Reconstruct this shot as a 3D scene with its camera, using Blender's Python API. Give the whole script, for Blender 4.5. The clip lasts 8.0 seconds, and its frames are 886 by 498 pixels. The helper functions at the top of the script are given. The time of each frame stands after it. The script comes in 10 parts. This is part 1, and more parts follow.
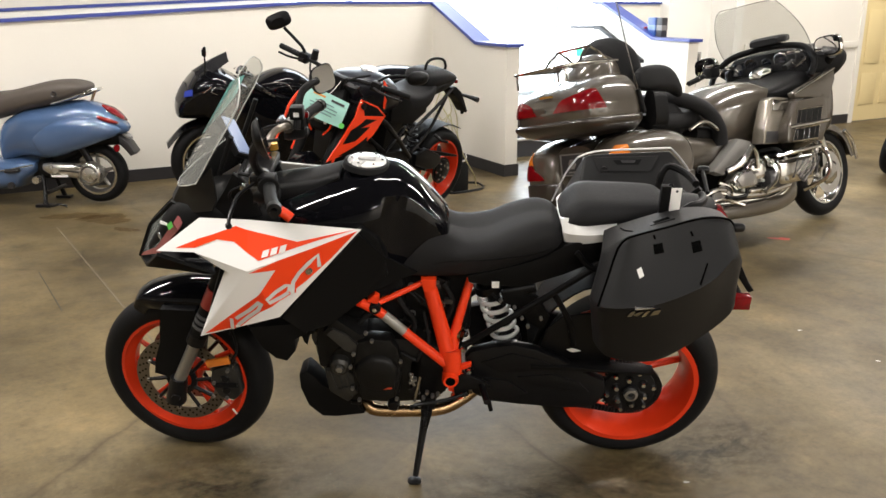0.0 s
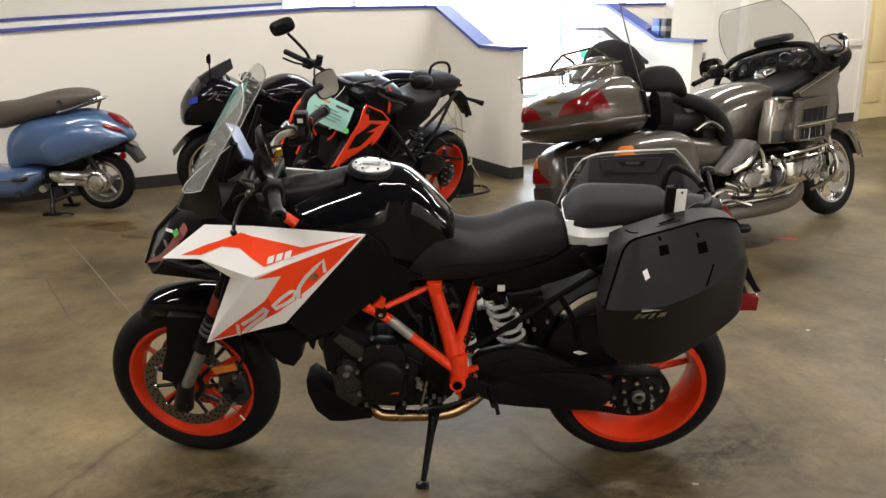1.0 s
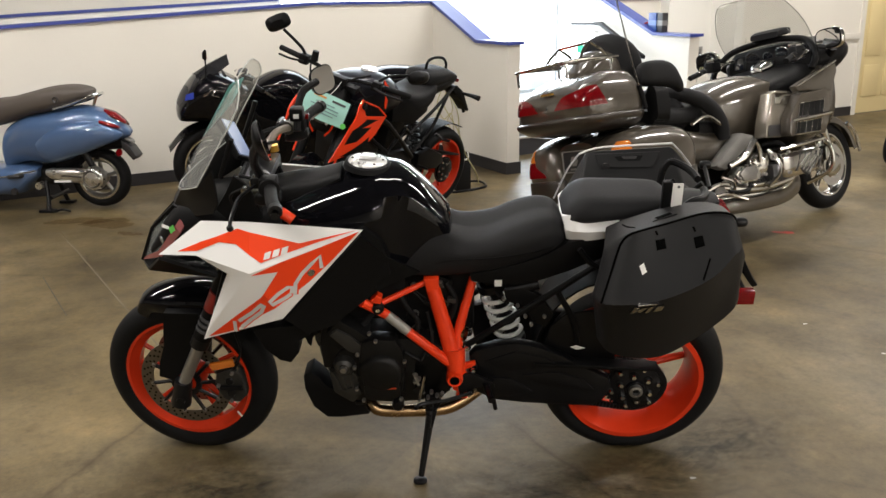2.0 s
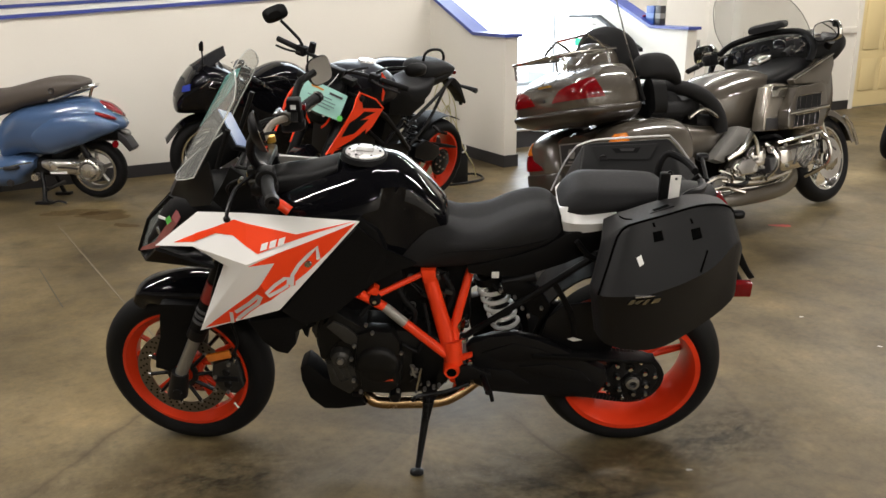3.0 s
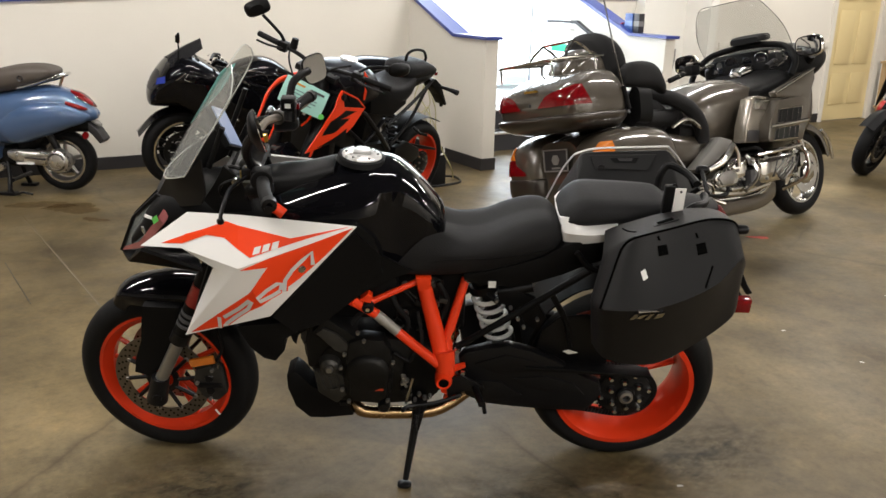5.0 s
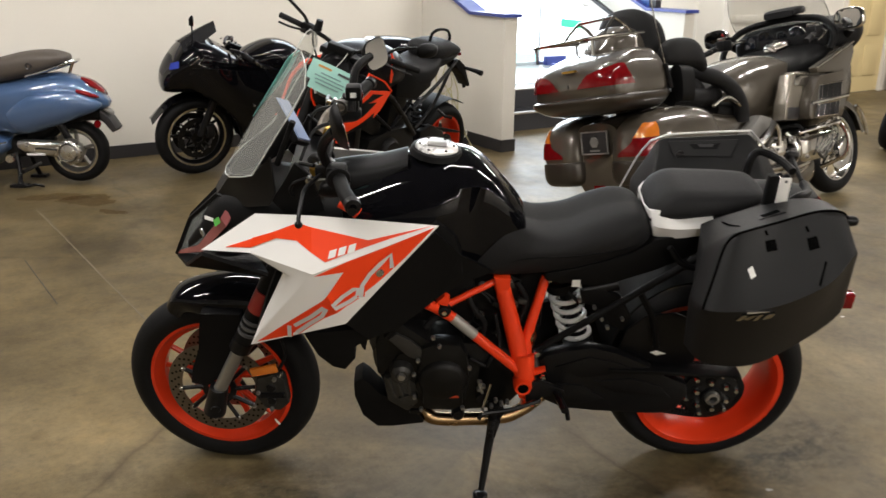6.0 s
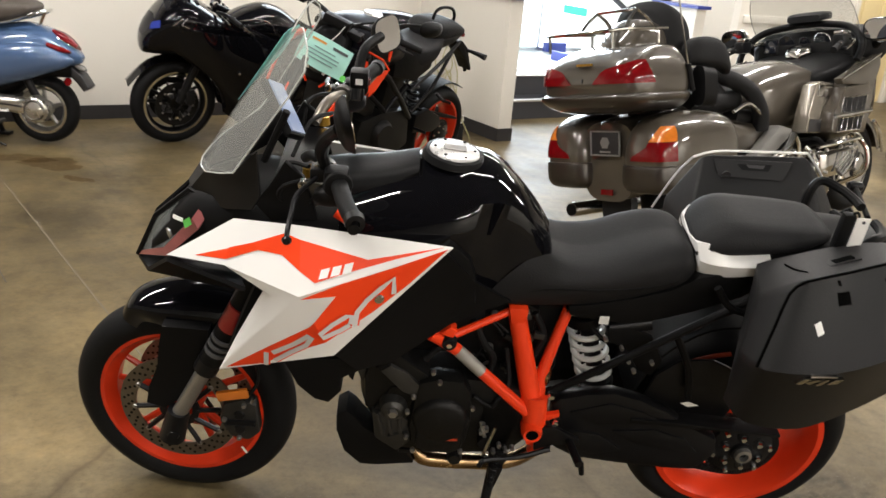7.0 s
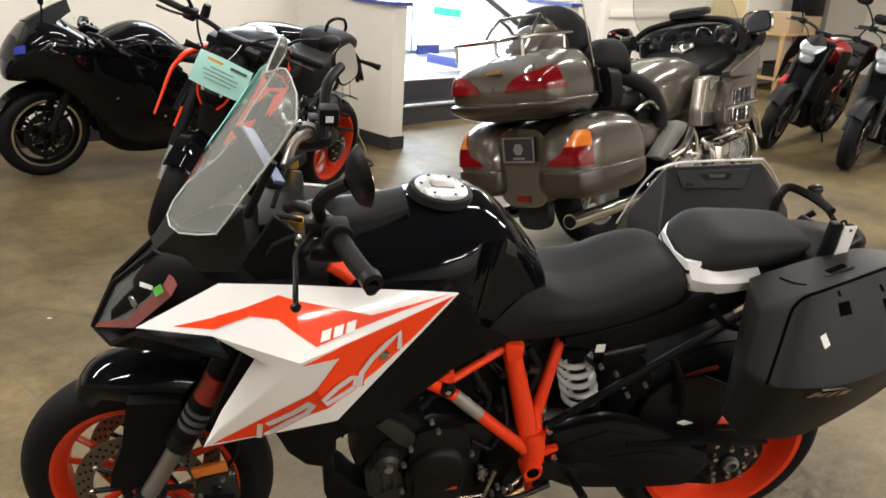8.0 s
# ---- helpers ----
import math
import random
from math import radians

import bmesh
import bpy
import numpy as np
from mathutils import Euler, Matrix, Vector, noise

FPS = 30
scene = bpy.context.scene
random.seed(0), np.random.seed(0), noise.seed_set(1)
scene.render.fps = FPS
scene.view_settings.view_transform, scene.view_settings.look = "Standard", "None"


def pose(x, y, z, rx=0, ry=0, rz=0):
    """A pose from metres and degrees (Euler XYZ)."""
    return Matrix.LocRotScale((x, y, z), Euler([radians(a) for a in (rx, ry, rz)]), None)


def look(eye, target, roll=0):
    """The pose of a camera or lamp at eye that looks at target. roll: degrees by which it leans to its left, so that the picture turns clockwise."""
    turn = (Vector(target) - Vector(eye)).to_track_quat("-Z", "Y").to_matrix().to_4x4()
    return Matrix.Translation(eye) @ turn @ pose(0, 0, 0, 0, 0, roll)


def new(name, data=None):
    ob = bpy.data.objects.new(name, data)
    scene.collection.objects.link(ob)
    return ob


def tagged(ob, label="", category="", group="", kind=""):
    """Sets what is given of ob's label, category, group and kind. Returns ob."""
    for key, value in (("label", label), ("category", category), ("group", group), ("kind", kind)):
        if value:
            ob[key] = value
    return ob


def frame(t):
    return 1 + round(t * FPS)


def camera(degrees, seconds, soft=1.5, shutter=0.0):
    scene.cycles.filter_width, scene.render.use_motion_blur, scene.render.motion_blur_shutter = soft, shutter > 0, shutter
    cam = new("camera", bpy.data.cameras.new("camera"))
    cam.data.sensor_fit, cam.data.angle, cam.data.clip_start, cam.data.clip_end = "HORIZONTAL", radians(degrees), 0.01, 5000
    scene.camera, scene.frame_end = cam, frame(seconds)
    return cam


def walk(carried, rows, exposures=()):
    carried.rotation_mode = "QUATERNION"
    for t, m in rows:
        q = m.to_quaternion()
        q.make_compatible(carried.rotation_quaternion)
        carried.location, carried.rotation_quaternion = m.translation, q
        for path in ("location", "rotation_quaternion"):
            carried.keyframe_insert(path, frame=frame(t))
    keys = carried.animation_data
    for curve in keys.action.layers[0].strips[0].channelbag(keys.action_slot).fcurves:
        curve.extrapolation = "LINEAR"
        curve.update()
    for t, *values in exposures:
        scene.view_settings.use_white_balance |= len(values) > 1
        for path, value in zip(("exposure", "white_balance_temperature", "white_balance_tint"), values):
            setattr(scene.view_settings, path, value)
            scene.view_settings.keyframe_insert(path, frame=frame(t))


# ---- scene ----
cam = camera(54.4, 8.0, shutter=0.5)
# seconds, eye, target, roll
PATH = [
    (0, (0.174, -2.775, 1.54), (0.133, -0.855, 0.979), 0.3),
    (0.5, (0.172, -2.775, 1.54), (0.116, -0.856, 0.982), -0.1),
    (1, (0.179, -2.773, 1.541), (0.122, -0.852, 0.988), -0.5),
    (2.5, (0.181, -2.771, 1.537), (0.13, -0.855, 0.965), -0.7),
    (3, (0.18, -2.77, 1.534), (0.136, -0.856, 0.956), -0.5),
    (3.5, (0.183, -2.776, 1.536), (0.139, -0.859, 0.968), -0.6),
    (4, (0.177, -2.778, 1.534), (0.122, -0.861, 0.968), -0.5),
    (5.3, (-0.007, -2.648, 1.536), (0.061, -0.738, 0.945), 1.7),
    (5.5, (-0.079, -2.613, 1.542), (-0.003, -0.708, 0.937), 0.3),
    (6, (-0.164, -2.507, 1.532), (-0.104, -0.608, 0.907), 0.8),
    (6.5, (-0.17, -2.3, 1.521), (-0.151, -0.41, 0.869), 2.3),
    (7, (-0.24, -2.133, 1.514), (-0.121, -0.253, 0.843), 5.3),
    (7.5, (-0.417, -2.019, 1.544), (-0.064, -0.175, 0.855), 2.5),
    (8, (-0.502, -1.959, 1.544), (-0.079, -0.116, 0.893), 3.6),
]
walk(cam, [(t, look(eye, target, roll)) for t, eye, target, roll in PATH],
     exposures=[(0, 0.28), (0.5, -0.08), (1.0, -0.06), (2.5, -0.08), (5.5, -0.05), (6.5, -0.1), (7.0, 0.21), (7.5, 0.22), (8.0, 0.19)])

# ---- light: rows of ceiling tubes and the daylight of the entrance ----
TURN = 31.0  # the building's turn against the parked motorcycle
HOUSE = pose(0, 0, 0, 0, 0, TURN)


def at(u, v, z=0.0):
    """A place from metres along and into the building."""
    return HOUSE @ Vector((u, v, z))


world = bpy.data.worlds.new("sky")
scene.world = world
world.use_nodes = True
sky = world.node_tree.nodes.new("ShaderNodeTexSky")
sky.sky_type, sky.sun_disc = "NISHITA", False
sky.sun_elevation, sky.sun_rotation = radians(40), radians(200)
back = world.node_tree.nodes["Background"]
back.inputs["Strength"].default_value = 0.1
world.node_tree.links.new(sky.outputs[0], back.inputs["Color"])


def area_light(name, u, v, z, size_u, size_v, watts, colour, tilt=0.0):
    data = bpy.data.lights.new(name, "AREA")
    data.shape, data.size, data.size_y = "RECTANGLE", size_u, size_v
    data.energy, data.color = watts, colour
    ob = new(name, data)
    ob.matrix_world = HOUSE @ pose(u, v, z, tilt, 0, 0)
    return ob


CEILING = 3.7
ROWS = {-5.4: (150, 150, 150, 150), 0.5: (136, 30, 100, 90), 3.5: (100, 80, 88, 92)}  # watts of each unseen row's tubes, made uneven to balance floor and fairing
TUBES = [(u, v) for v in ROWS for u in (-2.5, 1.1, 4.7, 8.3)]
for i, (u, v) in enumerate(TUBES):
    area_light("tube_light", u, v, CEILING - 0.14, 2.4, 0.035, ROWS[v][i % 4], (1.0, 0.945, 0.89))
area_light("entrance_daylight", 4.0, 6.4, 2.0, 3.8, 2.6, 170, (0.80, 0.90, 1.0), -90)

# ---- materials ----
def surface(name, base, rough=0.5, metal=0.0, vary=0.12, coarse=3.0, fine=60.0, bump=0.02, coat=0.0, wear=0.15, tint=None, spec=0.5):
    """A procedural surface: base colour with a coarse and a fine variation, uneven gloss and fine relief."""
    m = bpy.data.materials.new(name)
    m.use_nodes = True
    nt = m.node_tree
    n, link = nt.nodes, nt.links.new
    bsdf = n["Principled BSDF"]
    tc = n.new("ShaderNodeTexCoord")
    big, small = n.new("ShaderNodeTexNoise"), n.new("ShaderNodeTexNoise")
    for node, s, d in ((big, coarse, 4.0), (small, fine, 3.0)):
        node.inputs["Scale"].default_value, node.inputs["Detail"].default_value = s, d
        link(tc.outputs["Object"], node.inputs["Vector"])
    mix = n.new("ShaderNodeMix")
    mix.data_type = "RGBA"
    dark = [c * (1 - vary) for c in base]
    lite = [min(1, c * (1 + vary)) for c in (tint or base)]
    mix.inputs["A"].default_value, mix.inputs["B"].default_value = (*dark, 1), (*lite, 1)
    add = n.new("ShaderNodeMath")
    add.operation = "MULTIPLY_ADD"
    add.inputs[1].default_value, add.inputs[2].default_value = 0.35, -0.17
    link(small.outputs["Fac"], add.inputs[0])
    tot = n.new("ShaderNodeMath")
    tot.operation = "ADD"
    link(big.outputs["Fac"], tot.inputs[0])
    link(add.outputs[0], tot.inputs[1])
    link(tot.outputs[0], mix.inputs["Factor"])
    link(mix.outputs["Result"], bsdf.inputs["Base Color"])
    rg = n.new("ShaderNodeMapRange")
    rg.inputs["To Min"].default_value, rg.inputs["To Max"].default_value = max(0.02, rough * (1 - wear)), min(1, rough * (1 + wear))
    link(tot.outputs[0], rg.inputs["Value"])
    link(rg.outputs["Result"], bsdf.inputs["Roughness"])
    bsdf.inputs["Metallic"].default_value, bsdf.inputs["Specular IOR Level"].default_value = metal, spec
    bsdf.inputs["Coat Weight"].default_value, bsdf.inputs["Coat Roughness"].default_value = coat, 0.03
    if bump:
        b = n.new("ShaderNodeBump")
        b.inputs["Strength"].default_value, b.inputs["Distance"].default_value = min(1, bump * 5), 0.002
        link(small.outputs["Fac"], b.inputs["Height"])
        link(b.outputs["Normal"], bsdf.inputs["Normal"])
    return m


def clear(name, colour=(1, 1, 1), rough=0.02, ior=1.2, alpha=0.25):
    """Thin clear plastic or glass: mostly see-through, with its gloss."""
    m = bpy.data.materials.new(name)
    m.use_nodes = True
    nt = m.node_tree
    out = nt.nodes["Material Output"]
    bsdf = nt.nodes["Principled BSDF"]
    bsdf.inputs["Base Color"].default_value, bsdf.inputs["Roughness"].default_value = (*colour, 1), rough
    thin = nt.nodes.new("ShaderNodeBsdfTransparent")
    thin.inputs["Color"].default_value = (*[0.5 + 0.5 * c for c in colour], 1)
    mix = nt.nodes.new("ShaderNodeMixShader")
    mix.inputs["Fac"].default_value = alpha
    nt.links.new(thin.outputs[0], mix.inputs[1])
    nt.links.new(bsdf.outputs[0], mix.inputs[2])
    nt.links.new(mix.outputs[0], out.inputs["Surface"])
    return m


def glow(name, colour, strength):
    m = bpy.data.materials.new(name)
    m.use_nodes = True
    bsdf = m.node_tree.nodes["Principled BSDF"]
    bsdf.inputs["Base Color"].default_value = (*colour, 1)
    bsdf.inputs["Emission Color"].default_value, bsdf.inputs["Emission Strength"].default_value = (*colour, 1), strength
    return m


def concrete(name):
    """Worn, sealed concrete: mottled tan and grey, darker stains, tracks and a patchy sheen."""
    m = bpy.data.materials.new(name)
    m.use_nodes = True
    nt = m.node_tree
    n, link = nt.nodes, nt.links.new
    bsdf = n["Principled BSDF"]
    tc = n.new("ShaderNodeTexCoord")

    def tex(scale, detail, rough=0.6):
        t = n.new("ShaderNodeTexNoise")
        t.inputs["Scale"].default_value, t.inputs["Detail"].default_value, t.inputs["Roughness"].default_value = scale, detail, rough
        link(tc.outputs["Object"], t.inputs["Vector"])
        return t.outputs["Fac"]

    def ramp(fac, stops):
        r = n.new("ShaderNodeValToRGB")
        while len(r.color_ramp.elements) < len(stops):
            r.color_ramp.elements.new(0.5)
        for e, (p, c) in zip(r.color_ramp.elements, stops):
            e.position, e.color = p, (*c, 1)
        link(fac, r.inputs["Fac"])
        return r.outputs["Color"]

    def times(a, b, f=1.0):
        x = n.new("ShaderNodeMix")
        x.data_type, x.blend_type = "RGBA", "MULTIPLY"
        x.inputs["Factor"].default_value = f
        link(a, x.inputs["A"])
        link(b, x.inputs["B"])
        return x.outputs["Result"]

    turn = n.new("ShaderNodeMapping")
    turn.inputs["Rotation"].default_value, turn.inputs["Scale"].default_value = (0, 0, radians(18)), (1.1, 0.6, 1)
    link(tc.outputs["Object"], turn.inputs["Vector"])
    wipe = n.new("ShaderNodeTexNoise")
    wipe.inputs["Scale"].default_value, wipe.inputs["Detail"].default_value, wipe.inputs["Roughness"].default_value = 0.95, 8, 0.6
    link(turn.outputs["Vector"], wipe.inputs["Vector"])
    crack = n.new("ShaderNodeTexVoronoi")
    crack.feature = "DISTANCE_TO_EDGE"
    crack.inputs["Scale"].default_value = 0.55
    warp = n.new("ShaderNodeMix")
    warp.data_type = "RGBA"
    warp.inputs["Factor"].default_value = 0.12
    wn = n.new("ShaderNodeTexNoise")
    wn.inputs["Scale"].default_value, wn.inputs["Detail"].default_value = 2.2, 8
    link(tc.outputs["Object"], wn.inputs["Vector"])
    link(tc.outputs["Object"], warp.inputs["A"])
    link(wn.outputs["Color"], warp.inputs["B"])
    link(warp.outputs["Result"], crack.inputs["Vector"])
    tone = ramp(tex(0.8, 8, 0.66), [(0.34, (0.068, 0.051, 0.025)), (0.46, (0.109, 0.083, 0.041)), (0.55, (0.142, 0.109, 0.055)), (0.66, (0.184, 0.146, 0.082))])
    streak = ramp(wipe.outputs["Fac"], [(0.38, (0.68, 0.68, 0.69)), (0.48, (0.93, 0.93, 0.93)), (0.60, (1.10, 1.08, 1.03))])
    patch = ramp(tex(2.4, 10, 0.72), [(0.34, (0.66, 0.65, 0.64)), (0.46, (0.92, 0.92, 0.92)), (0.54, (1.02, 1.01, 1.0)), (0.62, (1.18, 1.15, 1.09))])
    speck = ramp(tex(34, 6, 0.8), [(0.34, (0.66, 0.65, 0.64)), (0.5, (1, 1, 1)), (0.66, (1.20, 1.19, 1.16))])
    grain = ramp(tex(9.0, 9, 0.78), [(0.36, (0.66, 0.65, 0.64)), (0.47, (0.94, 0.94, 0.94)), (0.54, (1.03, 1.03, 1.02)), (0.64, (1.22, 1.20, 1.15))])
    lines = ramp(crack.outputs["Distance"], [(0.0, (0.42, 0.40, 0.38)), (0.005, (0.80, 0.79, 0.78)), (0.016, (1, 1, 1))])
    fade = ramp(tex(0.9, 3), [(0.46, (0, 0, 0)), (0.58, (1, 1, 1))])
    broken = n.new("ShaderNodeMix")
    broken.data_type = "RGBA"
    broken.inputs["A"].default_value = (1, 1, 1, 1)
    link(fade, broken.inputs["Factor"])
    link(lines, broken.inputs["B"])
    link(times(times(times(times(times(tone, streak, 0.95), patch, 0.95), grain, 0.6), speck, 0.55), broken.outputs["Result"], 0.75), bsdf.inputs["Base Color"])
    rg = n.new("ShaderNodeMapRange")
    rg.inputs["From Min"].default_value, rg.inputs["From Max"].default_value = 0.3, 0.7
    rg.inputs["To Min"].default_value, rg.inputs["To Max"].default_value = 0.36, 0.54
    link(tex(1.9, 7, 0.7), rg.inputs["Value"])
    link(rg.outputs["Result"], bsdf.inputs["Roughness"])
    b = n.new("ShaderNodeBump")
    b.inputs["Strength"].default_value, b.inputs["Distance"].default_value = 0.12, 0.003
    link(tex(40, 5), b.inputs["Height"])
    link(b.outputs["Normal"], bsdf.inputs["Normal"])
    bsdf.inputs["Specular IOR Level"].default_value = 0.25
    return m


M_floor = concrete("worn_concrete")
M_wall = surface("cream_wall_paint", (0.695, 0.665, 0.602), 0.55, vary=0.06, coarse=1.2, fine=90, bump=0.03)
M_white = surface("white_paint", (0.78, 0.77, 0.73), 0.5, vary=0.05, coarse=2, fine=80, bump=0.02)
M_ceiling = surface("dark_open_ceiling", (0.10, 0.095, 0.09), 0.8, vary=0.2)
M_base = surface("black_vinyl_base", (0.022, 0.021, 0.023), 0.45, vary=0.3)
M_blue = surface("blue_trim_paint", (0.035, 0.055, 0.27), 0.35, vary=0.15)
M_step = surface("black_stair_rubber", (0.022, 0.022, 0.026), 0.5, vary=0.3)
M_nosing = surface("worn_metal_nosing", (0.45, 0.43, 0.40), 0.35, 0.8)
M_joint = surface("joint_filler", (0.20, 0.17, 0.13), 0.7)
M_landing = surface("grey_landing_tile", (0.50, 0.52, 0.54), 0.3, vary=0.1)
M_door = surface("yellowed_door_paint", (0.70, 0.57, 0.30), 0.45, vary=0.06, coarse=2)
M_alu = surface("aluminium_frame", (0.55, 0.57, 0.60), 0.35, 0.9, vary=0.08)
M_glass = clear("window_glass", (1, 1, 1), 0.02, alpha=0.06)
M_day = glow("bright_daylight", (0.90, 0.96, 1.0), 5.0)
# both films emit: daylight through them is put into their own glow
M_green = glow("green_film_glow", (0.06, 0.62, 0.32), 0.9)
M_aqua = glow("aqua_film_glow", (0.42, 0.80, 0.76), 1.0)
M_tube = glow("tube_diffuser", (1.0, 0.90, 0.74), 6.0)
M_oak = surface("raw_wood", (0.42, 0.29, 0.15), 0.6, vary=0.2, coarse=6)
M_card = surface("cardboard", (0.40, 0.30, 0.19), 0.8, vary=0.12)

M_tankblack = surface("blue_black_tank_paint", (0.006, 0.006, 0.010), 0.32, vary=0.2, coat=0.06, bump=0, spec=0.15)
M_gloss = surface("black_gloss_paint", (0.003, 0.003, 0.004), 0.05, vary=0.2, coat=0.5, bump=0, spec=0.03)
M_matt = surface("black_matt_plastic", (0.0052, 0.0052, 0.0056), 0.46, vary=0.3, fine=220, bump=0.04, spec=0.12)
M_satin = surface("black_satin_metal", (0.006, 0.006, 0.007), 0.36, 0.15, vary=0.3, fine=120, spec=0.28)
M_box = surface("black_moulded_plastic", (0.0125, 0.0125, 0.0132), 0.50, vary=0.2, fine=300, bump=0.05, spec=0.24)
M_seat = surface("black_seat_vinyl", (0.0135, 0.0135, 0.0145), 0.60, vary=0.25, fine=260, bump=0.09, spec=0.15)
M_rubber = surface("tyre_rubber", (0.0075, 0.0075, 0.008), 0.60, vary=0.3, coarse=12, fine=150, bump=0.06, spec=0.13)
M_orange = surface("orange_paint", (0.84, 0.050, 0.009), 0.36, vary=0.06, coat=0.25, bump=0, spec=0.3)
# the frame's orange made darker: the wheels' shade is in the colour
M_rimorange = surface("orange_wheel_shaded", (0.60, 0.037, 0.009), 0.30, vary=0.08, coat=0.35, bump=0, spec=0.2)
M_orange2 = surface("orange_decal", (0.88, 0.060, 0.010), 0.4, vary=0.04, coat=0.15, bump=0, spec=0.25)
M_silver = surface("silver_white_paint", (0.86, 0.86, 0.85), 0.34, 0.0, vary=0.04, fine=500, coat=0.35, bump=0)
M_paintwhite = surface("white_gloss_paint", (0.80, 0.80, 0.79), 0.3, vary=0.03, coat=0.5, bump=0)
M_figure = surface("silver_decal", (0.60, 0.60, 0.60), 0.4, vary=0.05, bump=0)
M_grey = surface("grey_decal", (0.45, 0.45, 0.46), 0.35, vary=0.05, bump=0)
M_engine = surface("dark_cast_engine", (0.0095, 0.0093, 0.0092), 0.45, 0.4, vary=0.45, coarse=14, fine=90, bump=0.06, spec=0.3)
M_alloy = surface("cast_alloy", (0.36, 0.355, 0.34), 0.36, 0.85, vary=0.2, coarse=10)
M_steel = surface("bright_steel", (0.60, 0.59, 0.57), 0.24, 1.0, vary=0.15, coarse=12)
M_disc = surface("brake_disc_steel", (0.20, 0.18, 0.155), 0.42, 1.0, vary=0.25, coarse=14)
M_bronze = surface("heat_tinted_steel", (0.36, 0.24, 0.13), 0.26, 1.0, vary=0.3, coarse=9)
M_chrome = surface("chrome", (0.78, 0.78, 0.77), 0.06, 1.0, vary=0.06, bump=0)
M_redlens = surface("red_lens", (0.15, 0.003, 0.005), 0.10, vary=0.3, coarse=25, coat=0.15, spec=0.4, bump=0)
M_amber = surface("amber_lens", (0.60, 0.17, 0.02), 0.14, vary=0.2, coarse=25, coat=1.0, bump=0)
M_label = surface("white_label", (0.80, 0.80, 0.78), 0.5, vary=0.05)
M_ink = surface("dark_ink", (0.05, 0.055, 0.06), 0.5)
M_mint = surface("mint_paper_tag", (0.36, 0.66, 0.60), 0.6, vary=0.04)
M_screen = clear("clear_windscreen", (0.84, 0.85, 0.82), 0.06, alpha=0.105)
M_screen2 = clear("clear_touring_screen", (0.80, 0.80, 0.78), 0.05, alpha=0.16)
M_mirror = surface("mirror_glass", (0.85, 0.85, 0.85), 0.015, 1.0, vary=0.0, bump=0)
M_bronzepaint = surface("grey_bronze_metallic_paint", (0.066, 0.056, 0.043), 0.42, 0.18, vary=0.1, fine=400, coat=1.0, bump=0, spec=0.25)
M_bronzepaint.node_tree.nodes["Principled BSDF"].inputs["Coat IOR"].default_value = 1.85
M_scooter = surface("blue_metallic_paint", (0.056, 0.108, 0.225), 0.44, 0.12, vary=0.06, coat=1.0, bump=0, spec=0.25)
M_scooter.node_tree.nodes["Principled BSDF"].inputs["Coat IOR"].default_value = 1.75
M_brownseat = surface("grey_brown_seat_vinyl", (0.075, 0.062, 0.052), 0.6, vary=0.15, fine=200, bump=0.08)
M_red = surface("red_paint", (0.42, 0.02, 0.02), 0.3, vary=0.1, coat=0.6, bump=0)

# ---- helpers for building ----
def mesh_of(bm, name, material, smooth=None):
    me = bpy.data.meshes.new(name)
    bmesh.ops.recalc_face_normals(bm, faces=bm.faces)
    bm.to_mesh(me)
    bm.free()
    me.materials.append(material)
    if smooth is not None:
        me.shade_smooth()
        me.set_sharp_from_angle(angle=radians(smooth))
    return me


def part(name, bm, material, parent, label="", smooth=35):
    """One mesh object under a thing or a part."""
    ob = new(name, mesh_of(bm, name, material, smooth))
    ob.parent = parent
    return tagged(ob, label)


def thing(name, label, category, group="", kind="", m=None):
    ob = new(name)
    ob.empty_display_size = 0.2
    ob.matrix_world = m or Matrix()
    return tagged(ob, label, category, group, kind)


def fixed(name, bm, material, label, category, m=None, smooth=None):
    """A piece of the setting."""
    ob = new(name, mesh_of(bm, name, material, smooth))
    ob.matrix_world = HOUSE if m is None else m
    return tagged(ob, label, category, kind="structure")


def box(x0, x1, y0, y1, z0, z1, bevel=0.0, bm=None):
    b = bmesh.new()
    bmesh.ops.create_cube(b, size=1)
    for v in b.verts:
        v.co = Vector(((x0 + x1) / 2 + v.co.x * (x1 - x0), (y0 + y1) / 2 + v.co.y * (y1 - y0), (z0 + z1) / 2 + v.co.z * (z1 - z0)))
    if bevel:
        bmesh.ops.bevel(b, geom=b.edges[:], offset=bevel, segments=2, profile=0.6, affect="EDGES")
    return joined(bm, b)


def joined(bm, b):
    if bm is None:
        return b
    me = bpy.data.meshes.new("tmp")
    b.to_mesh(me)
    b.free()
    bm.from_mesh(me)
    bpy.data.meshes.remove(me)
    return bm


def moved(bm, m):
    bmesh.ops.transform(bm, matrix=m, verts=bm.verts)
    return bm


